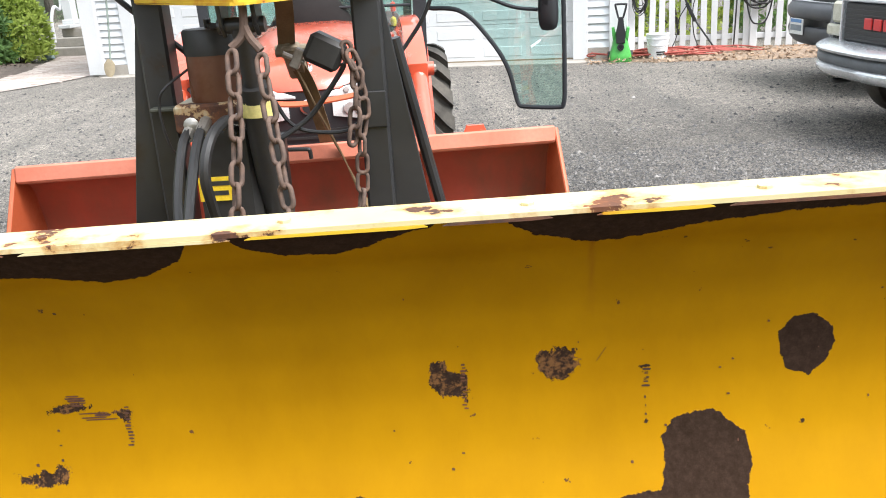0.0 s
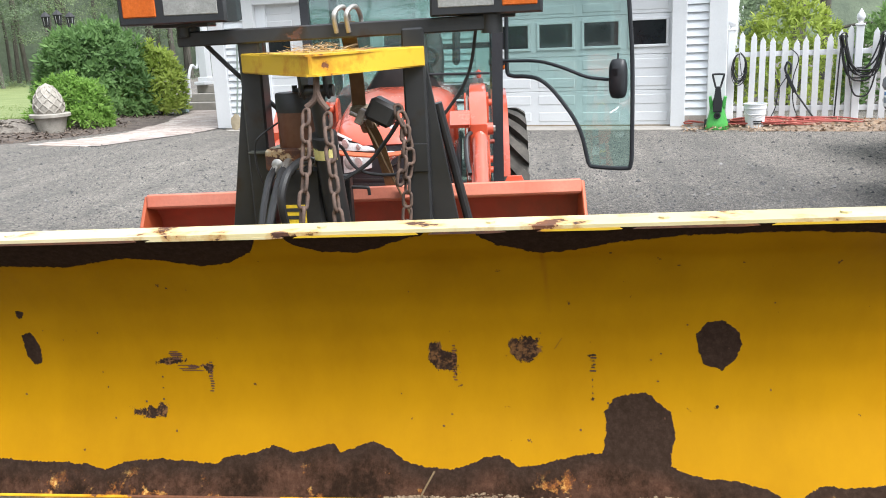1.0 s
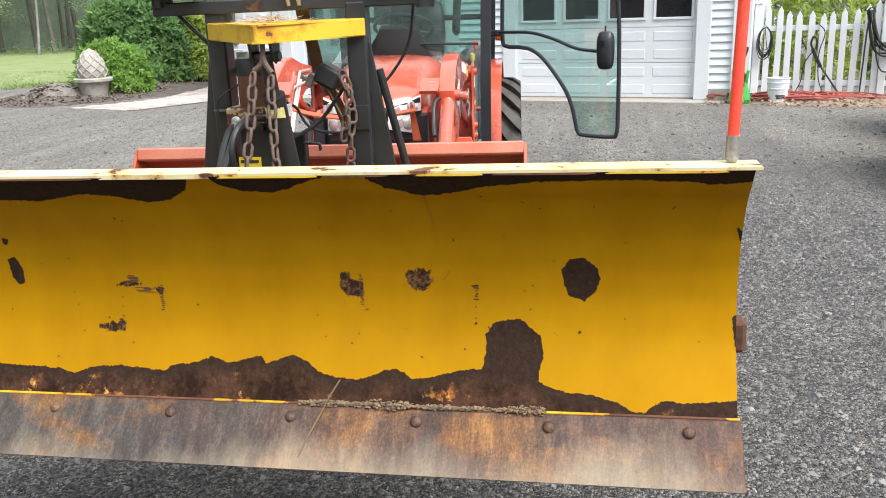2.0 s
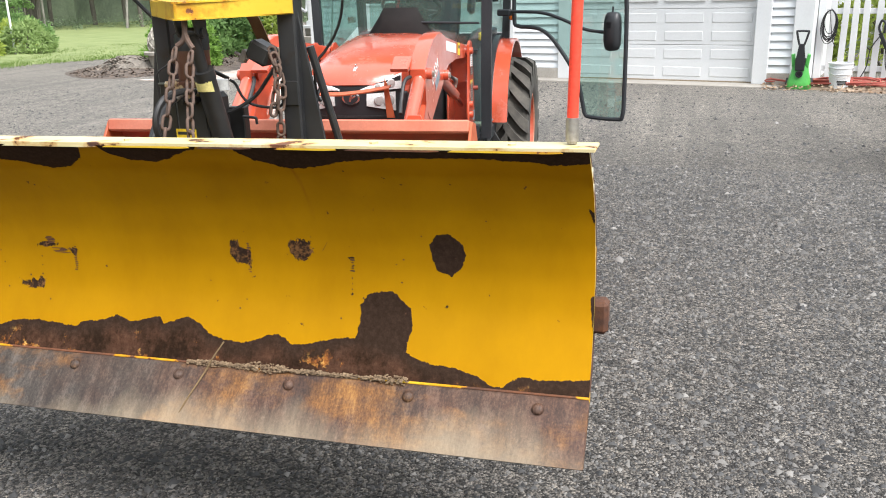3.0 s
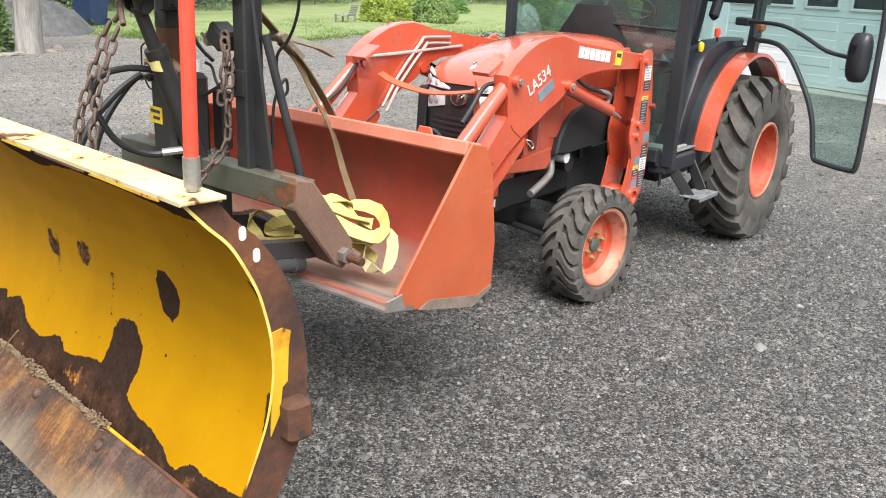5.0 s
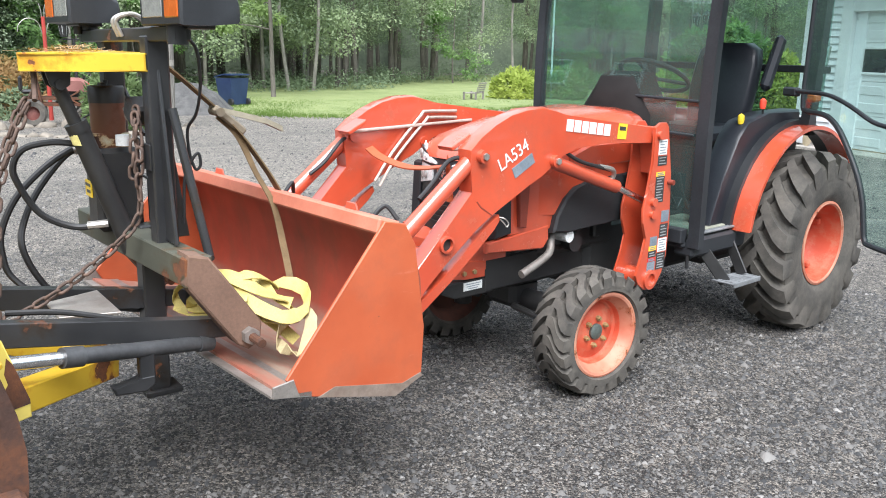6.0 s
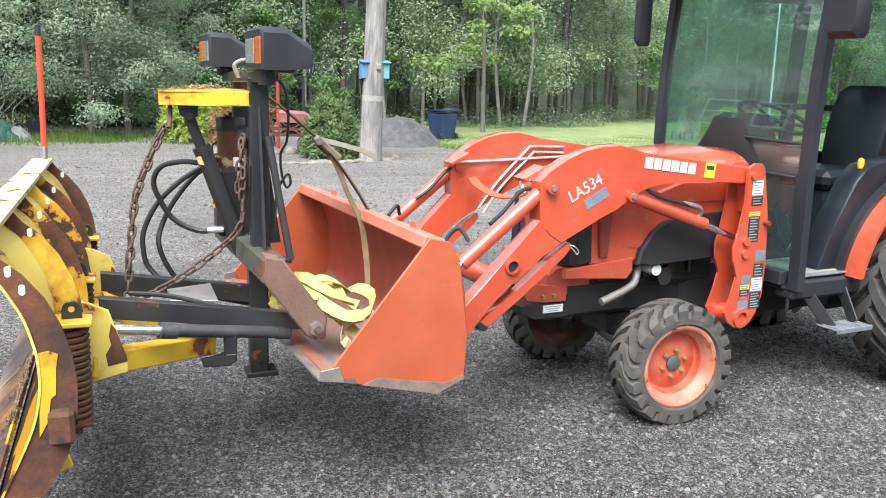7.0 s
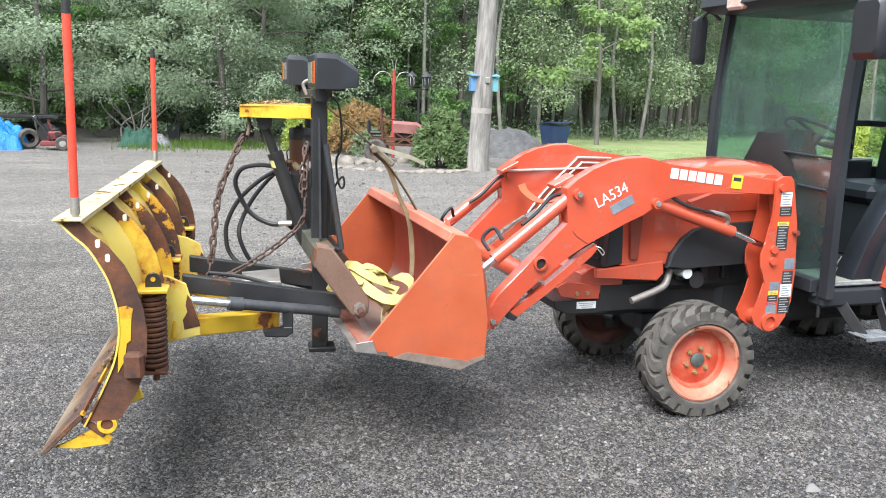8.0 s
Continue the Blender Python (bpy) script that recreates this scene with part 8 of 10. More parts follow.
# trees that close the place round behind the camera
for x, y, k in ((-14, -24, 0), (-8, -22, 2), (-3, -19, 1), (1.5, -17, 0), (6, -18, 2), (10, -15, 1), (13, -10, 0), (15, -4, 2), (16, 2, 1), (17, 8, 0), (15, 15, 2), (12, 20, 1), (7, 22, 0), (4, 24, 2), (-1, -24, 0), (5, -24, 1), (-11, -28, 2), (9, 17, 1), (5.5, 19, 2)):
    copy_thing(kinds[k], pose(x, y, 0, 0, 0, (x * 37 + y * 11) % 360))

# undergrowth and foliage along the wood's edge: dense in the south, in patches above bare stems in the north
rng = np.random.default_rng(8)
low, leafage, sunny = [], [], []
for i in range(0, stretch_of - 1):
    d = (WOOD_EDGE[i + 1] - WOOD_EDGE[i]).normalized()
    nrm = Vector((-d.y, d.x, 0))
    for _ in range(78):
        p = WOOD_EDGE[i].lerp(WOOD_EDGE[i + 1], rng.random())
        depth = rng.uniform(0.4, 6.5)
        q = p + nrm * depth
        z = 0.5 + 5.6 * rng.random()
        bare = p.y > OPEN_FROM
        hollow = p.y < -2.2 and z < 1.9
        patch = noise.noise(Vector((p.y * 0.42 + p.x * 0.2, z * 0.5, depth * 0.25)))
        if hollow or patch < (-0.10 if bare else -0.30) or (bare and z < 1.7 + 1.3 * noise.noise(Vector((p.y * 0.5, 7, 0)))):
            continue
        # front and glade clumps get a lighter leaf colour that imitates light through the canopy
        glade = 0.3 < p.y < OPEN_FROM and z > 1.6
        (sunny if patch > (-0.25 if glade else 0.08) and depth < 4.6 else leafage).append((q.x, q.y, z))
    for _ in range(14):
        p = WOOD_EDGE[i].lerp(WOOD_EDGE[i + 1], rng.random())
        q = p + nrm * rng.uniform(0.4, 7.0)
        if p.y < -2.2 or (p.y > OPEN_FROM and rng.random() < 0.55):
            continue
        low.append((q.x, q.y, rng.uniform(0.05, 0.35 if p.y > OPEN_FROM else 0.9) * rng.uniform(0.3, 1.6)))
under = new("undergrowth", leaf_mesh("undergrowth", low, rng.uniform(0.30, 0.7, len(low)), 70, 0.10, rng, M_LEAF, 0.1, 0.5, 0.8))
tagged(under, "dense green undergrowth at the edge of the woods", "undergrowth", "", "stuff")
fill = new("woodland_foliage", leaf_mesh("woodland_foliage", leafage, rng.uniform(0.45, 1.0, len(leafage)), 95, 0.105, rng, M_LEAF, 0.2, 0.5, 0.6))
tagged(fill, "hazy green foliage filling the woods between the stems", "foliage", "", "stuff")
pale = new("pale_foliage", leaf_mesh("pale_foliage", sunny, rng.uniform(0.4, 0.9, len(sunny)), 95, 0.105, rng, leafy("sunlit_tone_leaves", [(0.05, (0.25, 0.325, 0.18)), (0.5, (0.35, 0.43, 0.25)), (0.95, (0.44, 0.51, 0.33))]), 0.2, 0.5, 0.6))
tagged(pale, "pale grey-green foliage at the front of the woods, sunlight put into its colour", "foliage", "", "stuff")
# added wall round the place; the woods' deep shade is put into its colour
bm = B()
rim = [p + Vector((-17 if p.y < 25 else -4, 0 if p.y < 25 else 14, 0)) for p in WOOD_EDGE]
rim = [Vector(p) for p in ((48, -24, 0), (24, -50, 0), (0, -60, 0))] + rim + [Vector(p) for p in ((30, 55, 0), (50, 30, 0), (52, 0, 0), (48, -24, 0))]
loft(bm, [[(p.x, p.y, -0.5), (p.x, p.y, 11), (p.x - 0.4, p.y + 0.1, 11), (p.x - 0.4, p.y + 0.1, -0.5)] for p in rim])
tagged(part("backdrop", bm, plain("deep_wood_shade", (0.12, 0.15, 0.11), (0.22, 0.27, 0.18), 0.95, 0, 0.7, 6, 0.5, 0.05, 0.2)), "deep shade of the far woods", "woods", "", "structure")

# tall weeds and grass by the wood
def blades(name, label, spots_xy, h, w, rng, mat, jitter=0.25, per=14):
    c = np.repeat(np.asarray(spots_xy, float), per, 0)
    n = len(c)
    base = np.concatenate([c + rng.normal(0, jitter, (n, 2)), np.zeros((n, 1))], 1)
    a = rng.uniform(0, 2 * np.pi, n)
    sd = np.stack([np.cos(a), np.sin(a), 0 * a], 1) * w
    hh = h * rng.uniform(0.5, 1.2, (n, 1))
    tip = base + np.concatenate([rng.normal(0, 0.22, (n, 2)) * hh, hh], 1)
    v = np.stack([base - sd, base + sd, tip], 1).reshape(-1, 3)
    me = bpy.data.meshes.new(name)
    me.from_pydata(v.tolist(), [], np.arange(3 * n).reshape(n, 3).tolist())
    me.materials.append(mat)
    return tagged(new(name, me), label, "grass", "", "stuff")


rng = np.random.default_rng(9)
strip = [(-17.7 + rng.normal(0, 0.8), 0.5 + rng.normal(0, 0.75)) for _ in range(190)]
blades("weeds", "bright weedy grass beside the drive", strip, 0.15, 0.011, rng, M_GRASS, 0.20)
edge_spots = []
for p in edge:
    for _ in range(40):
        u = rng.random() ** 1.6
        edge_spots.append((p.x - u * 5.0 + rng.normal(0, 0.15), p.y + u * 2.0 + rng.normal(0, 0.15)))
blades("lawn_grass", "short mown lawn grass", edge_spots, 0.055, 0.010, rng, M_GRASS, 0.22, 12)


def shrub(name, label, at, rx, ry, rz, tips, leaf, seed, mat, whorl=8, low=0.0):
    """A rounded shrub: stems from the ground, and whorls of leaves over an uneven shell."""
    rng = np.random.default_rng(seed)
    root = thing(name, label, "shrub", pose(*at), "garden shrubs")
    d = rng.normal(0, 1, (tips, 3))
    d /= np.linalg.norm(d, axis=1, keepdims=True)
    d[:, 2] = np.abs(d[:, 2]) * (1 - low) - low * 0.4
    lump = np.array([1 + 0.20 * noise.noise(Vector(q) * 2.2 + Vector((seed, 0, 0))) for q in d])
    r = lump[:, None] * rng.uniform(0.84, 1.05, (tips, 1))
    c = d * r * (rx, ry, rz) + (0, 0, rz * 0.06)
    c[:, 2] = np.maximum(c[:, 2], 0.05)
    n = tips * whorl
    cc, dd = np.repeat(c, whorl, 0), np.repeat(d, whorl, 0)
    ax = rng.normal(0, 1, (n, 3)) + dd * 0.7 + (0, 0, 0.1)
    ax /= np.linalg.norm(ax, axis=1, keepdims=True)
    sd = np.cross(ax, dd + rng.normal(0, 0.3, (n, 3)))
    sd /= np.linalg.norm(sd, axis=1, keepdims=True) + 1e-9
    ln = leaf * rng.uniform(0.7, 1.25, (n, 1))
    v = np.stack([cc, cc + ax * ln * 0.55 + sd * ln * 0.15, cc + ax * ln, cc + ax * ln * 0.55 - sd * ln * 0.15], 1).reshape(-1, 3)
    me = bpy.data.meshes.new("foliage")
    me.from_pydata(v.tolist(), [], np.arange(4 * n).reshape(n, 4).tolist())
    me.materials.append(mat)
    o = new("foliage", me)
    o.parent = root
    bm = B()
    for i in range(9):
        q = c[rng.integers(tips)] * 0.85
        tube(bm, [(q[0] * 0.12, q[1] * 0.12, -0.03), (q[0] * 0.45, q[1] * 0.45, q[2] * 0.6), tuple(q)], 0.022, 6, 3, 0.006)
    part("stems", bm, M_BARK, root)
    return root


shrub("rhododendron", "large rounded green rhododendron in the mulch bed", (-9.6, 17.4, 0), 1.20, 1.1, 2.0, 1500, 0.17, 31, M_LEAF_SHRUB)
shrub("rhododendron", "yellow-green rhododendron beside the porch steps", (-8.62, 18.1, 0), 0.62, 0.55, 1.42, 640, 0.15, 32, M_LEAF_GOLD)
shrub("low_shrub", "low bright green shrub behind the stone planter", (-9.05, 15.2, 0), 0.85, 0.6, 0.95, 800, 0.11, 33, leafy("bright_green_leaves", [(0.05, (0.11, 0.21, 0.04)), (0.5, (0.24, 0.40, 0.085)), (0.95, (0.40, 0.54, 0.15))], 0.45))
shrub("pole_shrub", "rounded green shrub beside the utility pole", (-12.85, 5.25, 0), 0.48, 0.48, 1.0, 520, 0.14, 34, leafy("dull_green_leaves", [(0.05, (0.11, 0.16, 0.065)), (0.5, (0.22, 0.30, 0.13)), (0.95, (0.36, 0.43, 0.22))]))
shrub("russet_shrub", "russet and yellow-green spreading shrub", (-16.2, 4.0, 0), 0.75, 0.7, 1.05, 520, 0.12, 35, M_LEAF_RED)
shrub("juniper", "low blue-green shrub by the red post", (-15.6, 4.15, 0), 0.5, 0.4, 0.55, 300, 0.10, 36, M_LEAF)
shrub("russet_shrub", "yellow-green spreading shrub at the wood's edge", (-17.0, 3.0, 0), 0.9, 0.7, 1.0, 420, 0.13, 37, M_LEAF_GOLD)
shrub("garden_shrub", "tall yellow-green garden plants on the lawn", (-17.2, 18.0, 0), 0.75, 0.6, 0.75, 380, 0.16, 38, M_LEAF_GOLD)
shrub("garden_shrub", "leafy garden plants around the flagpole", (-16.6, 19.4, 0), 0.7, 0.6, 0.8, 380, 0.15, 39, M_LEAF_LIGHT)
shrub("garden_shrub", "flowering garden plants along the lawn", (-19.5, 21.5, 0), 1.2, 0.7, 0.7, 420, 0.16, 40, M_LEAF_GOLD)
shrub("garden_shrub", "green garden plants along the lawn", (-21.5, 24.5, 0), 1.4, 0.8, 0.8, 420, 0.18, 41, M_LEAF_SHRUB)
shrub("fence_shrub", "green and yellow leafy plants behind the picket fence", (4.3, 15.0, 0), 1.0, 0.7, 1.75, 700, 0.13, 42, M_LEAF_GOLD)
shrub("fence_shrub", "leafy green plants behind the picket fence", (6.2, 14.6, 0), 1.2, 0.8, 1.7, 700, 0.14, 43, M_LEAF_SHRUB)
shrub("fence_shrub", "dark leafy plants behind the picket fence", (3.4, 17.2, 0), 1.0, 0.9, 2.3, 700, 0.15, 44, M_LEAF)

# ---- garden on the house's west side ----
bm = B()
mound(bm, blob(-9.6, 15.9, 1.9, 2.9, 44, 0.16, 4), 0.16, 7, 2)
tagged(part("mulch_bed", bm, M_MULCH), "dark mulch bed around the shrubs", "garden bed", "", "structure")
bm = B()
wk = smooth_line([(-8.5, 12.9, 0), (-7.6, 14.2, 0), (-7.7, 15.9, 0), (-8.0, 18.0, 0), (-8.6, 20.4, 0)], 6)
wr = smooth_line([(-7.0, 12.4, 0), (-5.95, 14.3, 0), (-6.0, 15.9, 0), (-6.3, 18.0, 0), (-6.6, 20.4, 0)], 6)
rows = [[bm.verts.new((p.x + (q.x - p.x) * k / 8, p.y + (q.y - p.y) * k / 8, 0.012)) for k in range(9)] for p, q in zip(wk, wr)]
for a, b in zip(rows, rows[1:]):
    for k in range(8):
        bm.faces.new((a[k], a[k + 1], b[k + 1], b[k]))
walkway = tagged(part("pavement", bm, plain("pinkish_paver_joint_sand", (0.27, 0.225, 0.20), (0.35, 0.305, 0.275), 0.9, 0, 2, 30, 0.3)), "pinkish paved garden walk to the porch", "path", "", "structure")

planter = thing("stone_planter", "pale stone pineapple finial standing in a round planter", "planter", pose(-9.0, 14.42, 0))
bm = B()
lathe(bm, [(0.20, 0.0), (0.21, 0.03), (0.25, 0.16), (0.29, 0.33), (0.30, 0.345), (0.36, 0.35), (0.365, 0.40), (0.35, 0.415), (0.005, 0.42)], 28)
part("pot", bm, M_STONE, planter)
bm = B()
lathe(bm, [(0.235, 0.41), (0.265, 0.50), (0.26, 0.60), (0.225, 0.72), (0.155, 0.84), (0.085, 0.92), (0.005, 0.965)], 28)
for k in range(9):
    for sgn in (-1, 1):
        pts = []
        for j in range(9):
            t = j / 8
            z = 0.42 + 0.49 * t
            r = float(np.interp(z, [0.41, 0.50, 0.60, 0.72, 0.84, 0.92], [0.235, 0.265, 0.26, 0.225, 0.155, 0.085])) + 0.004
            a = 2 * math.pi * k / 9 + sgn * t * 1.9
            pts.append((r * math.cos(a), r * math.sin(a), z))
        tube(bm, pts, 0.016, 5, 2)
part("pineapple", bm, M_STONE, planter)


M_PANE = plain("pale_lantern_glass", (0.55, 0.57, 0.56), (0.66, 0.68, 0.67), 0.15)


def lantern(parent, x, y, z, m_metal):
    bm = B()
    lathe(bm, [(0.03, z - 0.16), (0.075, z - 0.15), (0.11, z + 0.08), (0.14, z + 0.09), (0.06, z + 0.17), (0.015, z + 0.20), (0.004, z + 0.24)], 6, Matrix.Translation((x, y, 0)))
    part("lantern", bm, m_metal, parent, "black lantern with clear panes")
    bm = B()
    lathe(bm, [(0.068, z - 0.13), (0.098, z + 0.07)], 6, Matrix.Translation((x, y, 0)) @ Matrix.Rotation(0.5, 4, "Z"))
    part("lantern_pane", bm, M_PANE, parent)


lp = thing("lamp_post", "black garden lamp post with three lanterns", "lamp post", pose(-11.4, 19.2, 0))
bm = B()
rod(bm, (0, 0, 0), (0, 0, 2.0), 0.045, 0.035, 12)
bar(bm, (-0.3, 0, 2.0), (0.3, 0, 2.0), 0.03, 0.03)
part("post", bm, M_BLACK, lp)
for x, z in ((-0.29, 2.25), (0.02, 2.28), (0.33, 2.22)):
    lantern(lp, x, 0, z, M_BLACK)

porch = thing("porch_steps", "weathered concrete porch steps with white column", "steps", pose(-7.6, 19.0, 0, 0, 0, -13.8))
for k in range(3):
    bm = B()
    box(bm, (-0.15, 0.30 * k + 0.6, 0.10 + 0.19 * k), (1.6, 1.2, 0.19), None, 0.012)
    part("step", bm, M_CONCRETE, porch)
bm = B()
box(bm, (-0.75, 0.75, 1.80), (0.22, 0.22, 2.3), None, 0.01)
box(bm, (-0.75, 0.75, 0.71), (0.29, 0.29, 0.10), None, 0.01)
box(bm, (-0.75, 0.75, 0.62), (0.30, 0.60, 0.08), None, 0.01)
part("column", bm, M_WHITE, porch)
bm = B()
tube(bm, [(-0.93, 0.30, 0.3), (-0.94, 0.32, 0.75), (-0.92, 0.45, 1.05), (-0.93, 0.72, 1.10), (-0.93, 0.75, 2.6)], 0.035, 8)
part("handrail", bm, M_WHITE, porch)
bm = B()
plate(bm, blob(0, 0, 0.16, 0.11, 14, 0.3, 5), "z", 0.0, 0.22, 0.03)
tagged(part("garden_ornament", bm, plain("pale_blue_glaze", (0.30, 0.42, 0.48), (0.45, 0.55, 0.60), 0.4, 0, 6, 40, 0.1), None, "", None), "pale blue garden ornament beside the steps", "ornament")
bpy.data.objects["garden_ornament"].matrix_basis = pose(-8.3, 18.7, 0.0)

shovel = thing("shovel", "round-point shovel leaning on the white siding", "shovel", HOUSE @ pose(-7.62, -0.16, 0))
bm = B()
tube(bm, [(0.02, -0.05, 0.27), (0.03, 0.06, 0.9), (0.05, 0.13, 1.62)], 0.016, 8, 3)
part("handle", bm, plain("grey_green_handle", (0.16, 0.20, 0.17), (0.26, 0.30, 0.27), 0.6), shovel)
bm = B()
loft(bm, [[(-w, y0, z), (0, y0 - 0.02, z), (w, y0, z), (w, y0 + 0.006, z), (0, y0 - 0.012, z), (-w, y0 + 0.006, z)] for w, y0, z in ((0.02, -0.11, -0.0), (0.075, -0.105, 0.05), (0.10, -0.09, 0.13), (0.10, -0.07, 0.22), (0.03, -0.05, 0.30))])
part("blade", bm, plain("sandy_steel", (0.28, 0.23, 0.15), (0.42, 0.35, 0.24), 0.7, 0.2), shovel)

# ---- picket fence ----
FENCE = HOUSE @ pose(0, 0.5, 0)
bm = B()
mound(bm, blob(2.6, 0.05, 2.6, 0.62, 44, 0.10, 7), 0.09, 6, 3)
tagged(part("litter_bank", bm, plain("leaf_litter_soil", (0.16, 0.11, 0.075), (0.34, 0.26, 0.19), 0.95, 0, 9, 50, 0.8, 0.02), None, "", HOUSE), "low bank of dry leaf litter along the fence", "soil", "", "structure")
rng = np.random.default_rng(77)


def litter(name, label, n, region, size, mat):
    """Small curled flakes lying at all angles."""
    c = np.array([region(rng.random(), rng.random()) for _ in range(n)])
    ax = rng.normal(0, 1, (n, 3)) * (1, 1, 0.35)
    ax /= np.linalg.norm(ax, axis=1, keepdims=True)
    sd = np.cross(ax, rng.normal(0, 0.35, (n, 3)) + (0, 0, 1))
    ln = size * rng.uniform(0.5, 1.3, (n, 1))
    v = np.stack([c - ax * ln * 0.5, c + sd * ln * 0.28, c + ax * ln * 0.5 + (0, 0, 0.006), c - sd * ln * 0.28 + (0, 0, 0.004)], 1).reshape(-1, 3)
    me = bpy.data.meshes.new(name)
    me.from_pydata(v.tolist(), [], np.arange(4 * n).reshape(n, 4).tolist())
    me.materials.append(mat)
    return tagged(new(name, me), label, "leaf litter", "", "stuff")


M_DRY = leafy("dry_fallen_leaves", [(0.05, (0.12, 0.075, 0.045)), (0.45, (0.30, 0.20, 0.13)), (0.8, (0.48, 0.38, 0.28)), (0.95, (0.55, 0.50, 0.44))], 0.9, 0.15)
leaves = litter("dry_leaves", "dry curled leaves scattered along the picket fence", 2600, lambda a, b: (0.1 + 5.0 * a, -0.62 + 1.1 * b, 0.012 + 0.085 * max(0.0, 1 - ((b - 0.62) / 0.55) ** 2) * (1 if 0.06 < a < 0.94 else 0.3)), 0.055, M_DRY)
leaves.matrix_basis = HOUSE
bm = B()
mound(bm, blob(-9.85, 14.55, 0.80, 0.62, 30, 0.22, 12), 0.30, 6, 5)
heap = tagged(part("mulch_heap", bm, plain("grey_brown_bark_mulch", (0.10, 0.085, 0.07), (0.30, 0.265, 0.225), 0.95, 0, 14, 60, 0.9, 0.03)), "rough grey-brown heap of bark beside the planter", "mulch heap")
M_CHIPS = leafy("grey_bark_chips", [(0.05, (0.08, 0.065, 0.055)), (0.5, (0.21, 0.18, 0.15)), (0.95, (0.38, 0.34, 0.29))], 0.95, 0.0)
litter("bark_chips", "loose grey-brown bark chips over the garden bed", 1500, lambda a, b: (-9.85 + 1.5 * (a - 0.5) + 0.10 * math.sin(b * 40), 14.55 + 1.15 * (b - 0.5), 0.02 + 0.29 * max(0.0, 1 - (2 * a - 1) ** 2 - (2 * b - 1) ** 2)), 0.085, M_CHIPS)
litter("mulch_chips", "dark bark chips over the mulch bed", 4200, lambda a, b: (-9.6 + 1.8 * math.sqrt(a) * math.cos(6.2832 * b), 15.9 + 2.75 * math.sqrt(a) * math.sin(6.2832 * b), 0.015 + 0.16 * (1 - a)), 0.07, leafy("dark_bark_chips", [(0.05, (0.05, 0.038, 0.03)), (0.5, (0.13, 0.10, 0.08)), (0.95, (0.28, 0.24, 0.20))], 0.95, 0.0))
fence = thing("picket_fence", "white weathered picket fence with turned post finials", "fence", FENCE)
for x in (0.74, 2.46, 4.2):
    bm = B()
    box(bm, (x, 0, 0.70), (0.10, 0.10, 1.36), None, 0.006)
    box(bm, (x, 0, 1.39), (0.125, 0.125, 0.03), None, 0.006)
    post = part("fence_post", bm, M_WHITE, fence)
    bm = B()
    lathe(bm, [(0.035, 1.40), (0.03, 1.43), (0.052, 1.46), (0.058, 1.49), (0.05, 1.53), (0.02, 1.58), (0.004, 1.61)], 16, Matrix.Translation((x, 0, 0)))
    part("finial", bm, M_WHITE, post)
for z in (0.22, 1.02):
    bm = B()
    box(bm, (2.47, 0.035, z), (3.5, 0.04, 0.075), None, 0.004)
    part("rail", bm, M_WHITE, fence)
one = None
for i in range(23):
    x = 0.885 + 0.148 * i
    if min(abs(x - q) for q in (0.74, 2.46, 4.2)) < 0.085:
        continue
    dip = -0.16 * math.sin(math.pi * ((x - 0.74) % 1.72) / 1.72)
    if one is None:
        bm = B()
        plate(bm, [(-0.042, 0.05), (0.042, 0.05), (0.042, 1.28), (0.032, 1.30), (0.040, 1.325), (0, 1.40), (-0.040, 1.325), (-0.032, 1.30), (-0.042, 1.28)], "y", -0.012, 0.010, 0.003)
        one = part("picket", bm, M_WHITE, fence)
        pk = one
    else:
        pk = new("picket", one.data)
        pk.parent = fence
    pk.matrix_basis = pose(x, 0, dip + 0.02 * math.sin(i * 2.1), 0, 0.8 * math.sin(i * 1.7), 0)


def coil(name, label, centre, rx, rz, turns, r, mat, seed, tail, y0=-0.05):
    rg = random.Random(seed)
    ob = thing(name, label, "hose", FENCE @ pose(*centre))
    bm = B()
    pts = []
    sizes = [rg.uniform(0.72, 1.18) for _ in range(turns + 2)]
    shifts = [rg.uniform(-0.35, 0.35) for _ in range(turns + 2)]
    for i in range(turns * 12 + 1):
        a = 2 * math.pi * i / 12 + math.pi / 2
        n, u = divmod(i / 12, 1)
        n = int(n)
        k = sizes[n] * (1 - u) + sizes[n + 1] * u
        sx = shifts[n] * (1 - u) + shifts[n + 1] * u
        drop = 1 - math.sin(a)
        pts.append((rx * (k * math.cos(a) + sx * drop * 0.3) + rg.uniform(-0.006, 0.006), y0 - 0.004 * (i / 12) + rg.uniform(-0.012, 0.012), rz * (1 - k * drop)))
    tube(bm, pts + tail, r, 7, 3)
    part("hose_loop", bm, mat, ob)
    return ob


hung = thing("garden_hose", "black rubber hose hung in slack loops on the fence", "hose", FENCE @ pose(2.5, -0.05, 1.0))
rg = random.Random(2)
for k in range(9):
    xa, xb, sag = -0.26 + rg.uniform(-0.05, 0.04), 0.26 + rg.uniform(-0.05, 0.05), (0.46, 0.50, 0.53, 0.49, 0.56, 0.60, 0.64, 0.58, 0.86)[k]
    lean = rg.uniform(-0.12, 0.12)
    bm = B()
    pts = []
    for i in range(15):
        u = -1 + 2 * i / 14
        pts.append(((xa + xb) / 2 + (xb - xa) / 2 * math.copysign(abs(u) ** 0.72, u) + lean * (1 - u * u) * 0.5, -0.045 - 0.012 * (k % 4) + rg.uniform(-0.006, 0.006), 0.25 - sag * (1 - abs(u) ** 2.4)))
    tube(bm, pts, 0.0115, 7, 2)
    part("hose_loop", bm, M_HOSE, hung)
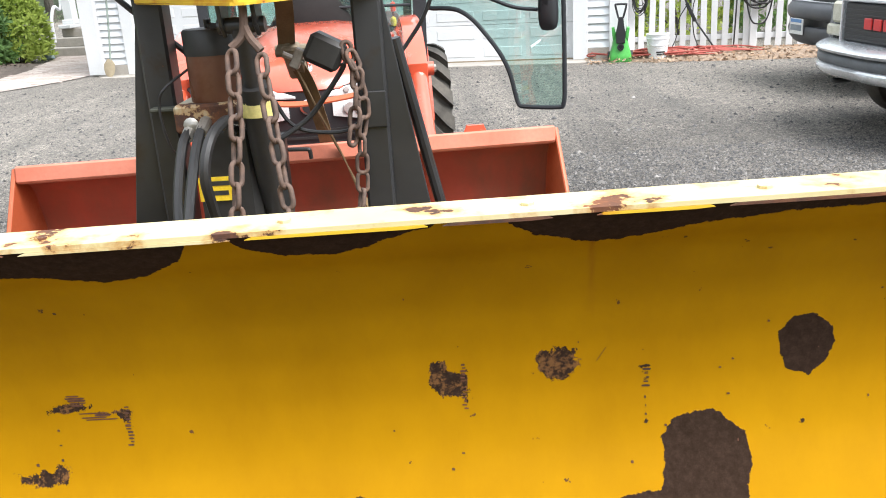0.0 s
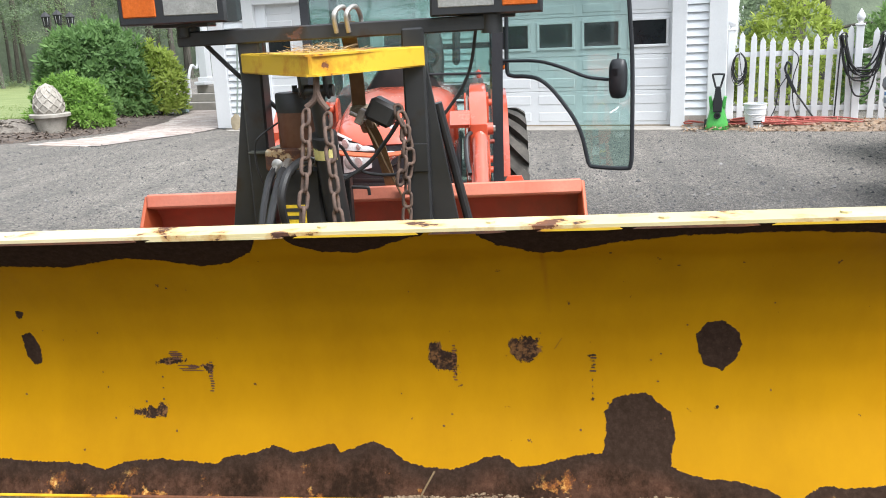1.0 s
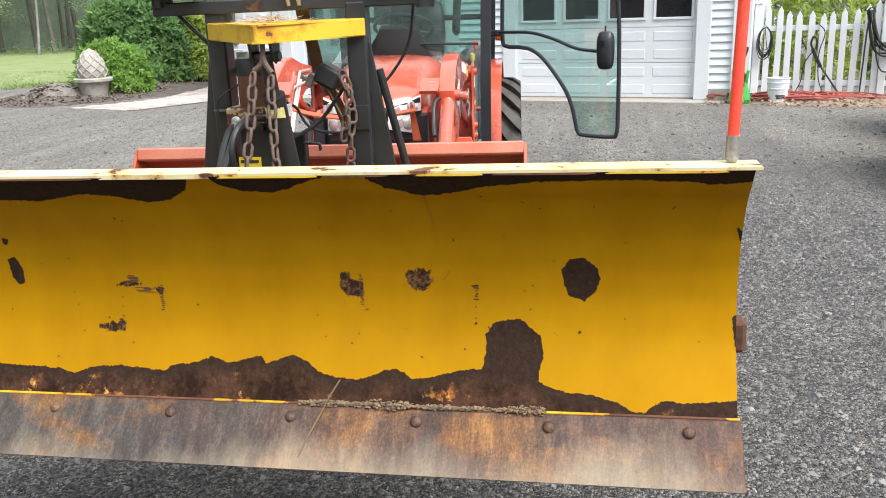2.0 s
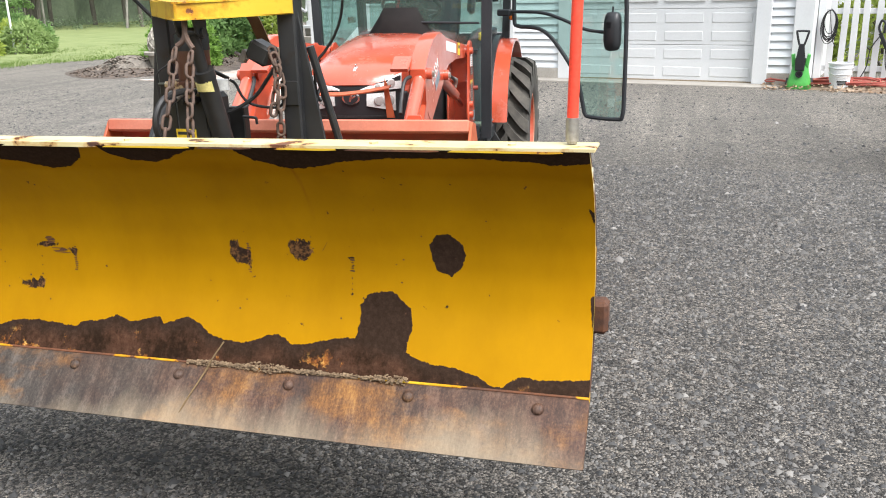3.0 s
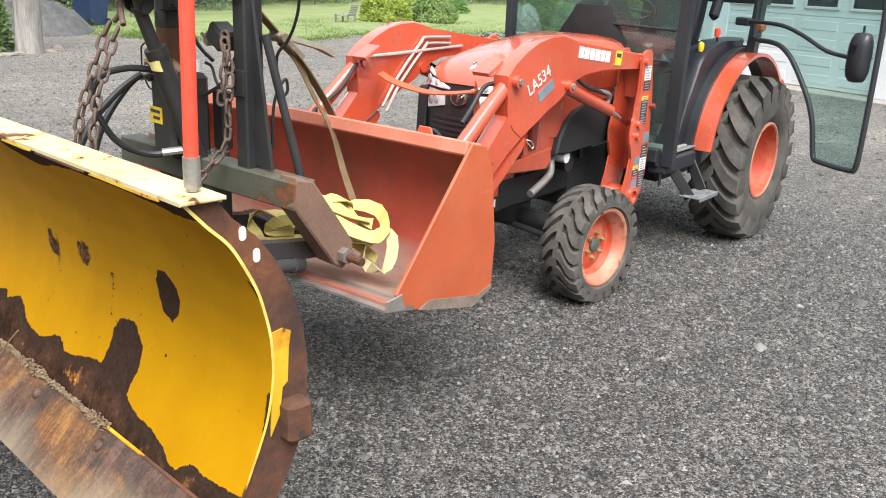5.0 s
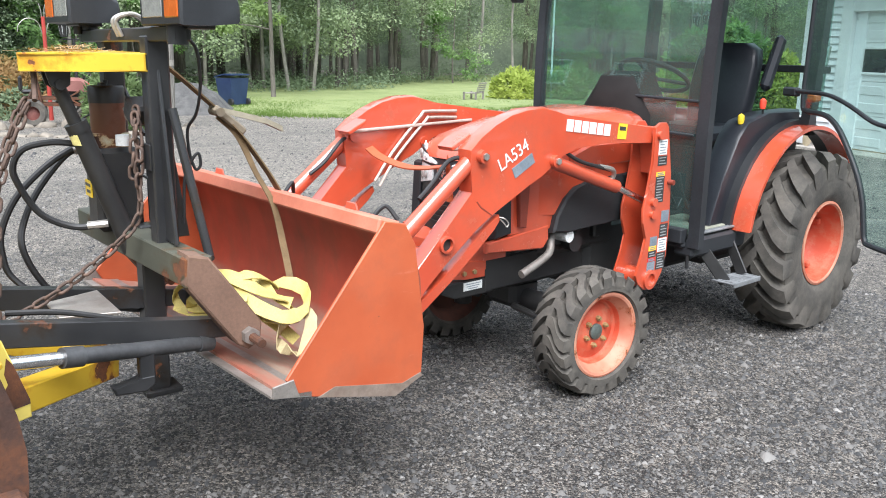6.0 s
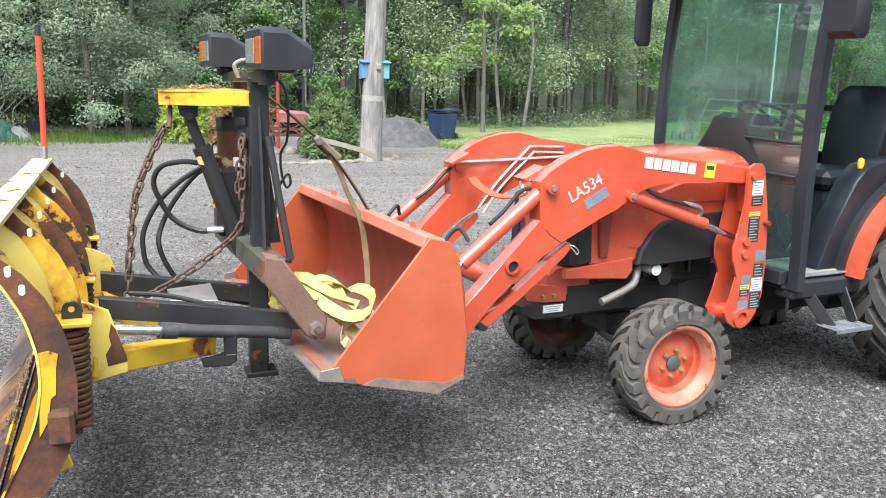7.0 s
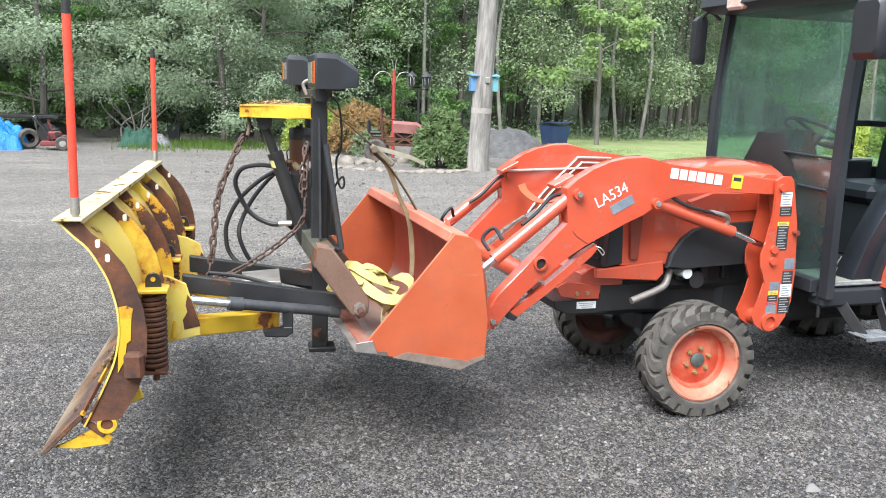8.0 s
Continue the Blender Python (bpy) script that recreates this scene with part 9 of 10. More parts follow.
for x in (-0.26, 0.26):
    bm = B()
    tube(bm, [(x - 0.05, -0.10, 0.20), (x - 0.02, -0.10, 0.27), (x + 0.03, -0.06, 0.28), (x + 0.06, -0.02, 0.22)], 0.0115, 7, 3)
    part("hose_loop", bm, M_HOSE, hung)
bm = B()
tube(bm, [(-0.27, -0.06, 0.22), (-0.29, -0.07, -0.1), (-0.30, -0.07, -0.5), (-0.31, -0.05, -0.90)], 0.0115, 7, 3)
part("hose_end", bm, M_HOSE, hung)
coil("cord_coil", "dark extension cord coiled on the fence", (0.86, -0.05, 0.82), 0.10, 0.22, 11, 0.0055, M_HOSE, 3, [(0.05, -0.1, -0.15), (0.10, -0.1, -0.28)])
wand = thing("spray_wand", "black pressure washer wand hanging on the fence", "spray wand", FENCE @ pose(1.55, -0.06, 0.1))
bm = B()
bar(bm, (-0.03, 0, 0.62), (0.10, -0.03, 0.36), 0.03, 0.05)
tube(bm, [(-0.03, 0, 0.80), (0.02, -0.02, 0.76), (0.02, -0.02, 0.62)], 0.016, 8)
tube(bm, [(-0.03, 0, 0.80), (-0.055, 0, 0.70), (-0.02, 0, 0.60)], 0.016, 8)
rod(bm, (0.09, -0.03, 0.38), (0.36, -0.05, 0.0), 0.013, None, 10)
part("gun", bm, M_PLASTIC, wand)
bm = B()
tube(bm, [(-0.02, 0.0, 0.60), (-0.13, -0.02, 0.40), (-0.16, -0.03, 0.15), (-0.25, -0.1, -0.05)], 0.008, 7)
tube(bm, [(0.0, 0.0, 1.0), (0.12, -0.02, 0.85), (0.06, -0.02, 0.55), (0.08, -0.03, 0.2), (0.16, -0.05, -0.02)], 0.008, 7)
part("pressure_hose", bm, M_HOSE, wand)

washer = thing("pressure_washer", "green and grey electric pressure washer by the house corner", "pressure washer", pose(2.63, 12.28, 0, 0, 0, -10))
bm = B()
loft(bm, [[(cx * w, cy * d, z) for cx, cy in ((-1, -0.55), (-0.85, -0.85), (-0.5, -1), (0.5, -1), (0.85, -0.85), (1, -0.55), (1, 0.7), (0.8, 0.9), (-0.8, 0.9), (-1, 0.7))] for w, d, z in ((0.160, 0.14, 0.0), (0.165, 0.15, 0.03), (0.150, 0.14, 0.10), (0.115, 0.12, 0.22), (0.100, 0.105, 0.32), (0.095, 0.09, 0.38), (0.07, 0.06, 0.41))])
for s in (-1, 1):
    plate(bm, [(s * 0.105, 0.30), (s * 0.125, 0.47), (s * 0.085, 0.48), (s * 0.062, 0.34)], "y", -0.10, 0.05, 0.006)
part("body", bm, plain("lime_green_plastic", (0.05, 0.30, 0.05), (0.09, 0.40, 0.08), 0.4, 0, 4, 60, 0.03), washer)
bm = B()
plate(bm, [(-0.060, 0.26), (0.060, 0.26), (0.066, 0.42), (0.045, 0.46), (0.034, 0.62), (-0.034, 0.62), (-0.045, 0.46), (-0.066, 0.42)], "y", -0.145, -0.085, 0.008)
lathe(bm, [(0.048, 0.0), (0.048, 0.03), (0.030, 0.032), (0.028, 0.008), (0.002, 0.008)], 20, Matrix.Translation((0, -0.125, 0.21)) @ pose(0, 0, 0, 90, 0, 0))
tube(bm, [(-0.03, -0.11, 0.60), (-0.075, -0.11, 0.77), (-0.06, -0.11, 0.79), (0.06, -0.11, 0.79), (0.075, -0.11, 0.77), (0.03, -0.11, 0.60)], 0.015, 8, 2)
part("handle_frame", bm, M_PLASTIC, washer)
for s in (-1, 1):
    bm = B()
    rod(bm, (s * 0.14, 0.06, 0.07), (s * 0.175, 0.06, 0.07), 0.07, None, 18)
    part("wheel", bm, M_PLASTIC, washer)

pail = thing("white_pail", "white plastic pail with a dark printed label", "pail", pose(3.14, 12.2, 0))
bm = B()
lathe(bm, [(0.002, 0.02), (0.125, 0.02), (0.128, 0.0), (0.14, 0.20), (0.150, 0.205), (0.150, 0.215), (0.146, 0.22), (0.150, 0.285), (0.158, 0.29), (0.158, 0.30), (0.152, 0.305), (0.155, 0.345), (0.163, 0.35), (0.163, 0.362), (0.148, 0.362), (0.12, 0.03)], 28)
part("tub", bm, plain("white_plastic", (0.62, 0.64, 0.66), (0.72, 0.73, 0.74), 0.4), pail)
for k, (z, w) in enumerate(((0.115, 0.13), (0.085, 0.11))):
    bm = B()
    pts = [(0.1375 * math.sin(a), -0.1375 * math.cos(a)) for a in np.linspace(-w / 0.26, w / 0.26, 8) + 0.1]
    loft(bm, [[(x, y, z - 0.011), (x, y, z + 0.011), (x * 0.98, y * 0.98, z + 0.011), (x * 0.98, y * 0.98, z - 0.011)] for x, y in pts])
    part("label_bar", bm, M_DECAL_K, pail)
bm = B()
tube(bm, [(-0.155, 0, 0.30), (-0.13, -0.10, 0.22), (0, -0.158, 0.17), (0.13, -0.10, 0.22), (0.155, 0, 0.30)], 0.004, 6)
part("bail", bm, M_ZINC, pail)

red_hose = thing("red_hose", "faded red garden hose heaped along the fence", "hose", HOUSE @ pose(1.2, 0.0, 0.05))
bm = B()
rg = random.Random(4)
pts = []
for i in range(120):
    a = 2 * math.pi * i / 9 + 0.3 * math.sin(i * 0.21)
    wide = 0.62 + 0.36 * math.sin(i * 0.173)
    pts.append((0.12 + 0.35 * math.sin(i * 0.11) + wide * math.cos(a) + rg.uniform(-0.04, 0.04), -0.07 + (0.15 + 0.06 * math.sin(i * 0.29)) * math.sin(a) + rg.uniform(-0.02, 0.02), 0.015 + 0.06 * rg.random() ** 2 + 0.02 * (i % 9 < 3)))
pts += [(1.05, -0.12, 0.015), (1.3, -0.18, 0.013), (1.55, -0.10, 0.013)]
tube(bm, pts, 0.010, 6, 3)
part("hose_loop", bm, plain("faded_red_rubber", (0.26, 0.045, 0.035), (0.40, 0.10, 0.075), 0.7), red_hose)

# ---- two parked pickup trucks ----
M_CHROMED = plain("dull_chrome_bumper", (0.62, 0.64, 0.66), (0.76, 0.78, 0.80), 0.22, 0.6, 4, 60, 0.05)
M_STRIP = plain("grey_rubber_strip", (0.10, 0.11, 0.12), (0.15, 0.16, 0.17), 0.6, 0, 4, 60, 0.1)
M_OLD_LENS = plain("yellowed_headlight", (0.42, 0.41, 0.32), (0.58, 0.56, 0.45), 0.15, 0.1, 20, 90, 0.2)


def wheels(t):
    """Four road wheels of a pickup."""
    for s in (-1, 1):
        for u in (0.80, 4.25):
            w = new("wheel")
            w.parent = t
            w.empty_display_size = 0.1
            w.matrix_basis = pose(s * 0.80, u, 0.37, 0, 0, 0 if s > 0 else 180)
            bm = B()
            lathe(bm, [(0.21, -0.11), (0.30, -0.125), (0.355, -0.11), (0.37, -0.07), (0.37, 0.07), (0.355, 0.11), (0.30, 0.125), (0.21, 0.11)], 36, AX)
            part("tyre", bm, M_RUBBER, w)
            bm = B()
            lathe(bm, [(0.215, 0.11), (0.20, 0.06), (0.10, 0.05), (0.06, 0.09), (0.005, 0.09)], 28, AX)
            part("rim", bm, M_ZINC, w)


def pickup(m, label, paint, bumper, rounded=False):
    t = thing("pickup_truck", label, "pickup truck", m, "parked trucks")
    bm = B()
    for s in (-1, 1):
        plate(bm, [(0.10, 0.50), (0.12, 0.95), (0.30, 1.06), (1.45, 1.14), (1.45, 0.42), (1.38, 0.42)] + arc(0.80, 0.40, 0.44, 0, 180, 10) + [(0.24, 0.45)], "x", s * 0.80, s * 0.94, 0.03)
    loft(bm, [[(-0.82, u, z - 0.10), (-0.80, u, z), (-0.4, u, z + 0.035), (0.4, u, z + 0.035), (0.80, u, z), (0.82, u, z - 0.10)] for u, z in ((0.12, 0.98), (0.30, 1.06), (0.9, 1.10), (1.45, 1.14))])
    box(bm, (0, 2.35, 0.80), (1.88, 1.9, 0.72), None, 0.05)
    box(bm, (0, 4.3, 0.80), (1.88, 2.0, 0.72), None, 0.05)
    part("body", bm, paint, t, "", None, 40)
    bm = B()
    loft(bm, [[(-w, u0, z), (w, u0, z), (w, u1, z), (-w, u1, z)] for w, u0, u1, z in ((0.90, 1.45, 3.25, 1.14), (0.78, 1.95, 3.10, 1.70), (0.72, 2.1, 3.0, 1.78))])
    part("cab", bm, paint, t, "", None, 40)
    bm = B()
    loft(bm, [[(-w, u0, z), (w, u0, z), (w, u0 + 0.02, z), (-w, u0 + 0.02, z)] for w, u0, z in ((0.80, 1.50, 1.18), (0.72, 1.90, 1.64))])
    part("windscreen", bm, M_GLASS_DARK, t)
    plan = [(-0.96 + 1.92 * k / 24, 0.34 * abs(-1 + k / 12) ** 3.2 - (0.10 if rounded else 0.20)) for k in range(25)]

    def wrap(prof):
        b = B()
        loft(b, [[(x, u + d * (1 - 0.35 * abs(x)), z) for d, z in prof] for x, u in plan])
        return b

    if rounded:
        part("bumper", wrap([(0.10, 0.735), (-0.01, 0.725), (-0.05, 0.690), (-0.055, 0.635), (-0.03, 0.600), (0.03, 0.590), (0.10, 0.590)]), bumper, t, "thick charcoal bumper", None, 60)
        part("bumper_recess", wrap([(0.10, 0.592), (0.05, 0.590), (0.05, 0.530), (0.10, 0.525)]), M_BLACK, t, "", None, 60)
        part("bumper_skirt", wrap([(0.10, 0.532), (-0.02, 0.530), (-0.035, 0.500), (-0.01, 0.430), (0.05, 0.380), (0.10, 0.36)]), bumper, t, "", None, 60)
        bm = B()
        loft(bm, [[(-w, 0.03 + d, z), (w, 0.03 + d, z), (w, 0.10 + d, z), (-w, 0.10 + d, z)] for w, d, z in ((0.56, 0.0, 0.73), (0.62, 0.0, 0.80), (0.62, 0.02, 0.94), (0.56, 0.05, 1.00))])
        grille = part("grille", bm, M_PLASTIC, t)
        for k in range(7):
            bm = B()
            box(bm, (0, 0.026 + 0.003 * k, 0.755 + 0.035 * k), (1.08, 0.012, 0.012), None, 0.002)
            part("grille_bar", bm, M_BLACK, grille)
        bm = B()
        tube(bm, [(x, 0.02 + (z - 0.73) * 0.12, z) for x, z in ((-0.58, 0.74), (0, 0.722), (0.58, 0.74), (0.66, 0.80), (0.65, 0.95), (0.57, 1.01), (0, 1.02), (-0.57, 1.01), (-0.65, 0.95), (-0.66, 0.80), (-0.58, 0.74))], 0.020, 8, 4)
        part("grille_surround", bm, M_CHROMED, grille)
        bm = B()
        box(bm, (0, 0.018, 0.885), (1.24, 0.03, 0.038), None, 0.010)
        part("grille_bar", bm, M_CHROMED, grille)
        bm = B()
        lathe(bm, [(0.075, 0.0), (0.072, 0.012), (0.050, 0.020), (0.002, 0.022)], 12, Matrix.Translation((0, 0.004, 0.885)) @ pose(0, 0, 0, 90, 0, 0) @ Matrix.Diagonal((1.5, 0.7, 1, 1)))
        part("emblem_block", bm, M_ZINC, grille, "plain dull metal emblem shape")
        for s in (-1, 1):
            bm = B()
            box(bm, (s * 0.78, 0.11, 0.89), (0.22, 0.10, 0.19), Matrix.Rotation(radians(-s * 22), 3, "Z"), 0.03)
            part("headlight", bm, M_LENS, t)
        wheels(t)
        return t
    part("bumper", wrap([(0.32, 0.690), (0.0, 0.672), (-0.030, 0.655), (-0.022, 0.635), (0.020, 0.625), (0.32, 0.62)]), bumper, t, "", None, 60)
    part("bumper_strip", wrap([(0.10, 0.622), (0.012, 0.622), (-0.004, 0.600), (-0.004, 0.555), (0.012, 0.540), (0.10, 0.540)]), M_STRIP, t, "grey bumper strip", None, 60)
    part("bumper_roll", wrap([(0.10, 0.542), (0.010, 0.542), (-0.018, 0.520), (-0.010, 0.480), (0.030, 0.450), (0.10, 0.44)]), bumper, t, "", None, 60)
    bm = B()
    box(bm, (0, 0.07, 0.84), (1.06, 0.06, 0.32), None, 0.02)
    grille = part("grille", bm, M_PLASTIC, t)
    for k in range(8):
        bm = B()
        box(bm, (0, 0.035, 0.71 + 0.037 * k), (1.0, 0.012, 0.012), None, 0.002)
        part("grille_bar", bm, M_BLACK, grille)
    bm = B()
    for dx, dz, sx, sz in ((0, 0.17, 1.12, 0.03), (0, -0.17, 1.12, 0.03), (0.55, 0, 0.03, 0.34), (-0.55, 0, 0.03, 0.34)):
        box(bm, (dx, 0.045, 0.84 + dz), (sx, 0.05, sz), None, 0.008)
    part("grille_surround", bm, M_CHROMED, grille)
    for k in (-1, 0, 1):
        bm = B()
        box(bm, (0.135 * k, 0.025, 0.84), (0.11, 0.015, 0.085), None, 0.006)
        part("emblem_block", bm, M_DECAL_R, grille, "plain red emblem block")
    for s in (-1, 1):
        bm = B()
        box(bm, (s * 0.68, 0.09, 0.90), (0.22, 0.06, 0.17), None, 0.02)
        part("headlight", bm, M_OLD_LENS, t)
        bm = B()
        box(bm, (s * 0.72, 0.09, 0.755), (0.30, 0.06, 0.09), None, 0.015)
        part("turn_lamp", bm, M_OLD_LENS, t)
    wheels(t)
    bm = B()
    tube(bm, [(-0.50, 0.24, 0.40), (-0.50, 0.06, 0.385), (-0.49, -0.03, 0.38), (-0.44, -0.06, 0.38), (-0.39, -0.03, 0.38), (-0.385, 0.06, 0.385)], 0.014, 8)
    part("tow_hook", bm, M_BLACK, t)
    return t


pickup(pose(3.29, 6.47, 0, 0, 0, -88), "pewter pickup truck with chrome bumper and dark grille", plain("pewter_car_paint", (0.10, 0.11, 0.12), (0.15, 0.16, 0.17), 0.25, 0.5, 2, 90, 0.02), M_CHROMED)
second = pickup(pose(4.0, 8.98, 0, 0, 0, -88), "dark navy pickup truck with chrome grille bar by the fence", plain("dark_navy_car_paint", (0.028, 0.034, 0.050), (0.045, 0.053, 0.075), 0.25, 0.3, 2, 90, 0.02), plain("charcoal_bumper_plastic", (0.060, 0.063, 0.070), (0.095, 0.099, 0.108), 0.5, 0, 4, 90, 0.1), True)
second.scale = (1.08, 1.08, 1.17)
bm = B()
box(bm, (-0.20, -0.145, 0.53), (0.28, 0.012, 0.14), None, 0.004)
plate_ob = part("number_plate", bm, M_DECAL_W, second, "pale number plate with plain bars")
for dz, hh, mt in ((0.05, 0.03, plain("blue_plate_band", (0.05, 0.16, 0.40), (0.10, 0.25, 0.5), 0.4)), (-0.01, 0.05, M_DECAL_B)):
    bm = B()
    box(bm, (-0.20, -0.153, 0.53 + dz), (0.23, 0.003, hh), None, 0)
    part("plate_bar", bm, mt, plate_ob)

# ---- brick house across the road, seen in the cab glass ----
bh = thing("brick_house", "low red brick house with white-framed windows across the road", "house", pose(-12.5, -14.1, 0, 0, 0, 137))
bm = B()
box(bm, (0, 3.0, 1.4), (10.0, 6.0, 2.8), None, 0.01)
part("wall", bm, plain("weathered_red_brick", (0.20, 0.075, 0.05), (0.30, 0.12, 0.085), 0.9, 0, 3, 40, 0.4), bh)
bm = B()
plate(bm, [(-0.5, 2.75), (3.0, 4.6), (6.5, 2.75), (6.5, 2.9), (3.0, 4.78), (-0.5, 2.9)], "x", -5.4, 5.4, 0)
part("roof", bm, plain("brown_shingle_roof", (0.07, 0.06, 0.055), (0.12, 0.105, 0.095), 0.9, 0, 2, 30, 0.4), bh)
for x in (-2.6, 0.4, 2.6, 4.05):
    win = new("window")
    win.parent = bh
    win.empty_display_size = 0.1
    bm = B()
    for dx, dz, sx, sz in ((0, 0.62, 0.96, 0.09), (0, -0.62, 0.96, 0.09), (0.44, 0, 0.08, 1.16), (-0.44, 0, 0.08, 1.16), (0, 0, 0.80, 0.05)):
        box(bm, (x + dx, -0.02, 1.62 + dz), (sx, 0.06, sz), None, 0.005)
    part("window_frame", bm, M_WHITE, win)
    bm = B()
    box(bm, (x, -0.005, 1.62), (0.80, 0.01, 1.16), None, 0)
    part("pane", bm, M_GLASS_DARK, win)

# ---- west side: pole, mound, bin and oddments ----
pole = thing("utility_pole", "weathered grey utility pole with a white band", "pole", pose(-12.3, 5.86, 0, -1.8, 0, 0))
bm = B()
lathe(bm, [(0.235, -0.1), (0.215, 0.05), (0.205, 0.4), (0.195, 1.2), (0.18, 3.2), (0.15, 7.5), (0.14, 9.0), (0.005, 9.02)], 20)
part("shaft", bm, M_POLE, pole)
bm = B()
lathe(bm, [(0.199, 1.10), (0.199, 1.20)], 20)
part("band", bm, M_STONE, pole)
bm = B()
box(bm, (0.20, 0.03, 1.72), (0.05, 0.09, 0.11), None, 0.01)
part("meter_box", bm, M_ZINC, pole)
M_BLUE = plain("sky_blue_paint", (0.08, 0.19, 0.36), (0.12, 0.26, 0.44), 0.6, 0, 5, 60, 0.1)
M_AQUA = plain("aqua_paint", (0.12, 0.34, 0.37), (0.17, 0.40, 0.43), 0.6, 0, 5, 60, 0.1)
for y, mt, lb in ((-0.20, M_BLUE, "small blue wooden birdhouse on the pole"), (0.20, M_AQUA, "small aqua wooden birdhouse on the pole")):
    bh = thing("birdhouse", lb, "birdhouse", pose(-12.3, 5.92 + y, 1.50))
    bm = B()
    box(bm, (0.0, 0, 0.14), (0.20, 0.13, 0.26), None, 0.005)
    part("box", bm, mt, bh)
    bm = B()
    box(bm, (0.03, 0, 0.315), (0.26, 0.16, 0.025), Matrix.Rotation(radians(8), 3, "Y"), 0.004)
    part("roof", bm, mt, bh)
bm = B()
mound(bm, blob(-16.6, 7.6, 1.5, 1.25, 36, 0.10, 9), 0.62, 9, 5)
tagged(part("gravel_mound", bm, plain("dark_grey_gravel_heap", (0.050, 0.049, 0.048), (0.14, 0.135, 0.13), 0.9, 0, 5, 45, 0.9, 0.03)), "heap of grey gravel beside the lawn", "gravel heap")

bin_ = thing("wheeled_bin", "dark blue wheeled trash bin at the lawn's edge", "trash bin", pose(-17.6, 9.3, 0, 0, 0, -75))
M_BIN = plain("dark_blue_plastic", (0.012, 0.025, 0.075), (0.025, 0.045, 0.11), 0.4, 0, 4, 60, 0.03)
bm = B()
loft(bm, [[(-w, -d, z), (w, -d, z), (w, d, z), (-w, d, z)] for w, d, z in ((0.21, 0.23, 0.03), (0.27, 0.30, 0.66))])
part("body", bm, M_BIN, bin_)
bm = B()
loft(bm, [[(-0.28, y, z), (0.28, y, z), (0.28, y, z + 0.03), (-0.28, y, z + 0.03)] for y, z in ((-0.35, 0.655), (0.0, 0.73), (0.32, 0.73))])
part("lid", bm, M_BIN, bin_)
for s in (-1, 1):
    bm = B()
    rod(bm, (s * 0.22, 0.25, 0.09), (s * 0.28, 0.25, 0.09), 0.09, None, 18)
    part("wheel", bm, M_BLACK, bin_)

rk = random.Random(12)
M_ROCK = plain("pale_field_stone", (0.13, 0.112, 0.09), (0.28, 0.245, 0.20), 0.9, 0, 5, 50, 0.5, 0.01)


def rock(x, y, r, h):
    bm = B()
    bmesh.ops.create_icosphere(bm, subdivisions=2, radius=1.0)
    sd = rk.uniform(0, 99)
    for v in bm.verts:
        k = 1 + 0.30 * noise.noise(v.co * 1.6 + Vector((sd, 0, 0)))
        v.co = Vector((v.co.x * r * k, v.co.y * r * k * 0.7, max(-0.05, v.co.z * h * k)))
    o = part("edging_rock", bm, M_ROCK, None, "", None, 50)
    o.matrix_basis = pose(x, y, 0.0, 0, 0, rk.uniform(0, 180))
    return tagged(o, "pale field stone edging the island bed", "rock", "edging rocks")


for i in range(19):
    t = i / 18
    rock(-12.6 + 0.8 * math.sin(t * 3.3) + rk.uniform(-0.08, 0.08), 3.2 + 3.3 * t, rk.uniform(0.09, 0.22), rk.uniform(0.03, 0.075))
for i in range(7):
    rock(-13.2 - 0.12 * i + rk.uniform(-0.2, 0.2), 3.3 + 0.22 * i + rk.uniform(-0.2, 0.2), rk.uniform(0.12, 0.2), rk.uniform(0.08, 0.16))

old = thing("garden_tractor", "rusty old garden tractor with faded red hood", "garden tractor", pose(-13.95, 4.62, 0, 0, 0, 168))
M_CHALK = plain("chalky_red_paint", (0.17, 0.060, 0.052), (0.27, 0.12, 0.10), 0.7, 0, 5, 60, 0.15)
bm = B()
loft(bm, [[(-w, u, z0), (-w, u, z1 - 0.05), (-w * 0.7, u, z1), (w * 0.7, u, z1), (w, u, z1 - 0.05), (w, u, z0)] for w, u, z0, z1 in ((0.16, -0.44, 0.60, 0.76), (0.18, -0.32, 0.60, 0.83), (0.19, 0.16, 0.62, 0.85))])
part("hood", bm, M_CHALK, old, "faded chalky red hood")
bm = B()
box(bm, (0, -0.455, 0.66), (0.22, 0.03, 0.15), None, 0.01)
part("lamp_panel", bm, M_STICK, old)
for z in (0.36, 0.47):
    for s in (-1, 1):
        bm = B()
        bar(bm, (s * 0.17, -0.55, z), (s * 0.17, 0.62, z + 0.02), 0.035, 0.05)
        part("frame_rail", bm, M_RUST, old)
for s in (-1, 1):
    for p, q in (((s * 0.18, -0.30, 0.36), (s * 0.18, 0.12, 0.62)), ((s * 0.18, 0.12, 0.36), (s * 0.18, -0.30, 0.62))):
        bm = B()
        bar(bm, p, q, 0.02, 0.03)
        part("brace", bm, M_RUST_DARK, old)
bm = B()
box(bm, (0, -0.08, 0.50), (0.24, 0.36, 0.20), None, 0.03)
for k in range(5):
    box(bm, (0, -0.08, 0.42 + 0.04 * k), (0.28, 0.40, 0.012), None, 0.002)
part("engine", bm, M_BLACK_WORN, old)
bm = B()
tube(bm, [(-0.20, 0.34, 0.36), (-0.21, 0.40, 0.80), (-0.18, 0.42, 1.06), (-0.10, 0.42, 1.10), (0.10, 0.42, 1.10), (0.18, 0.42, 1.06), (0.21, 0.40, 0.80), (0.20, 0.34, 0.36)], 0.02, 8)
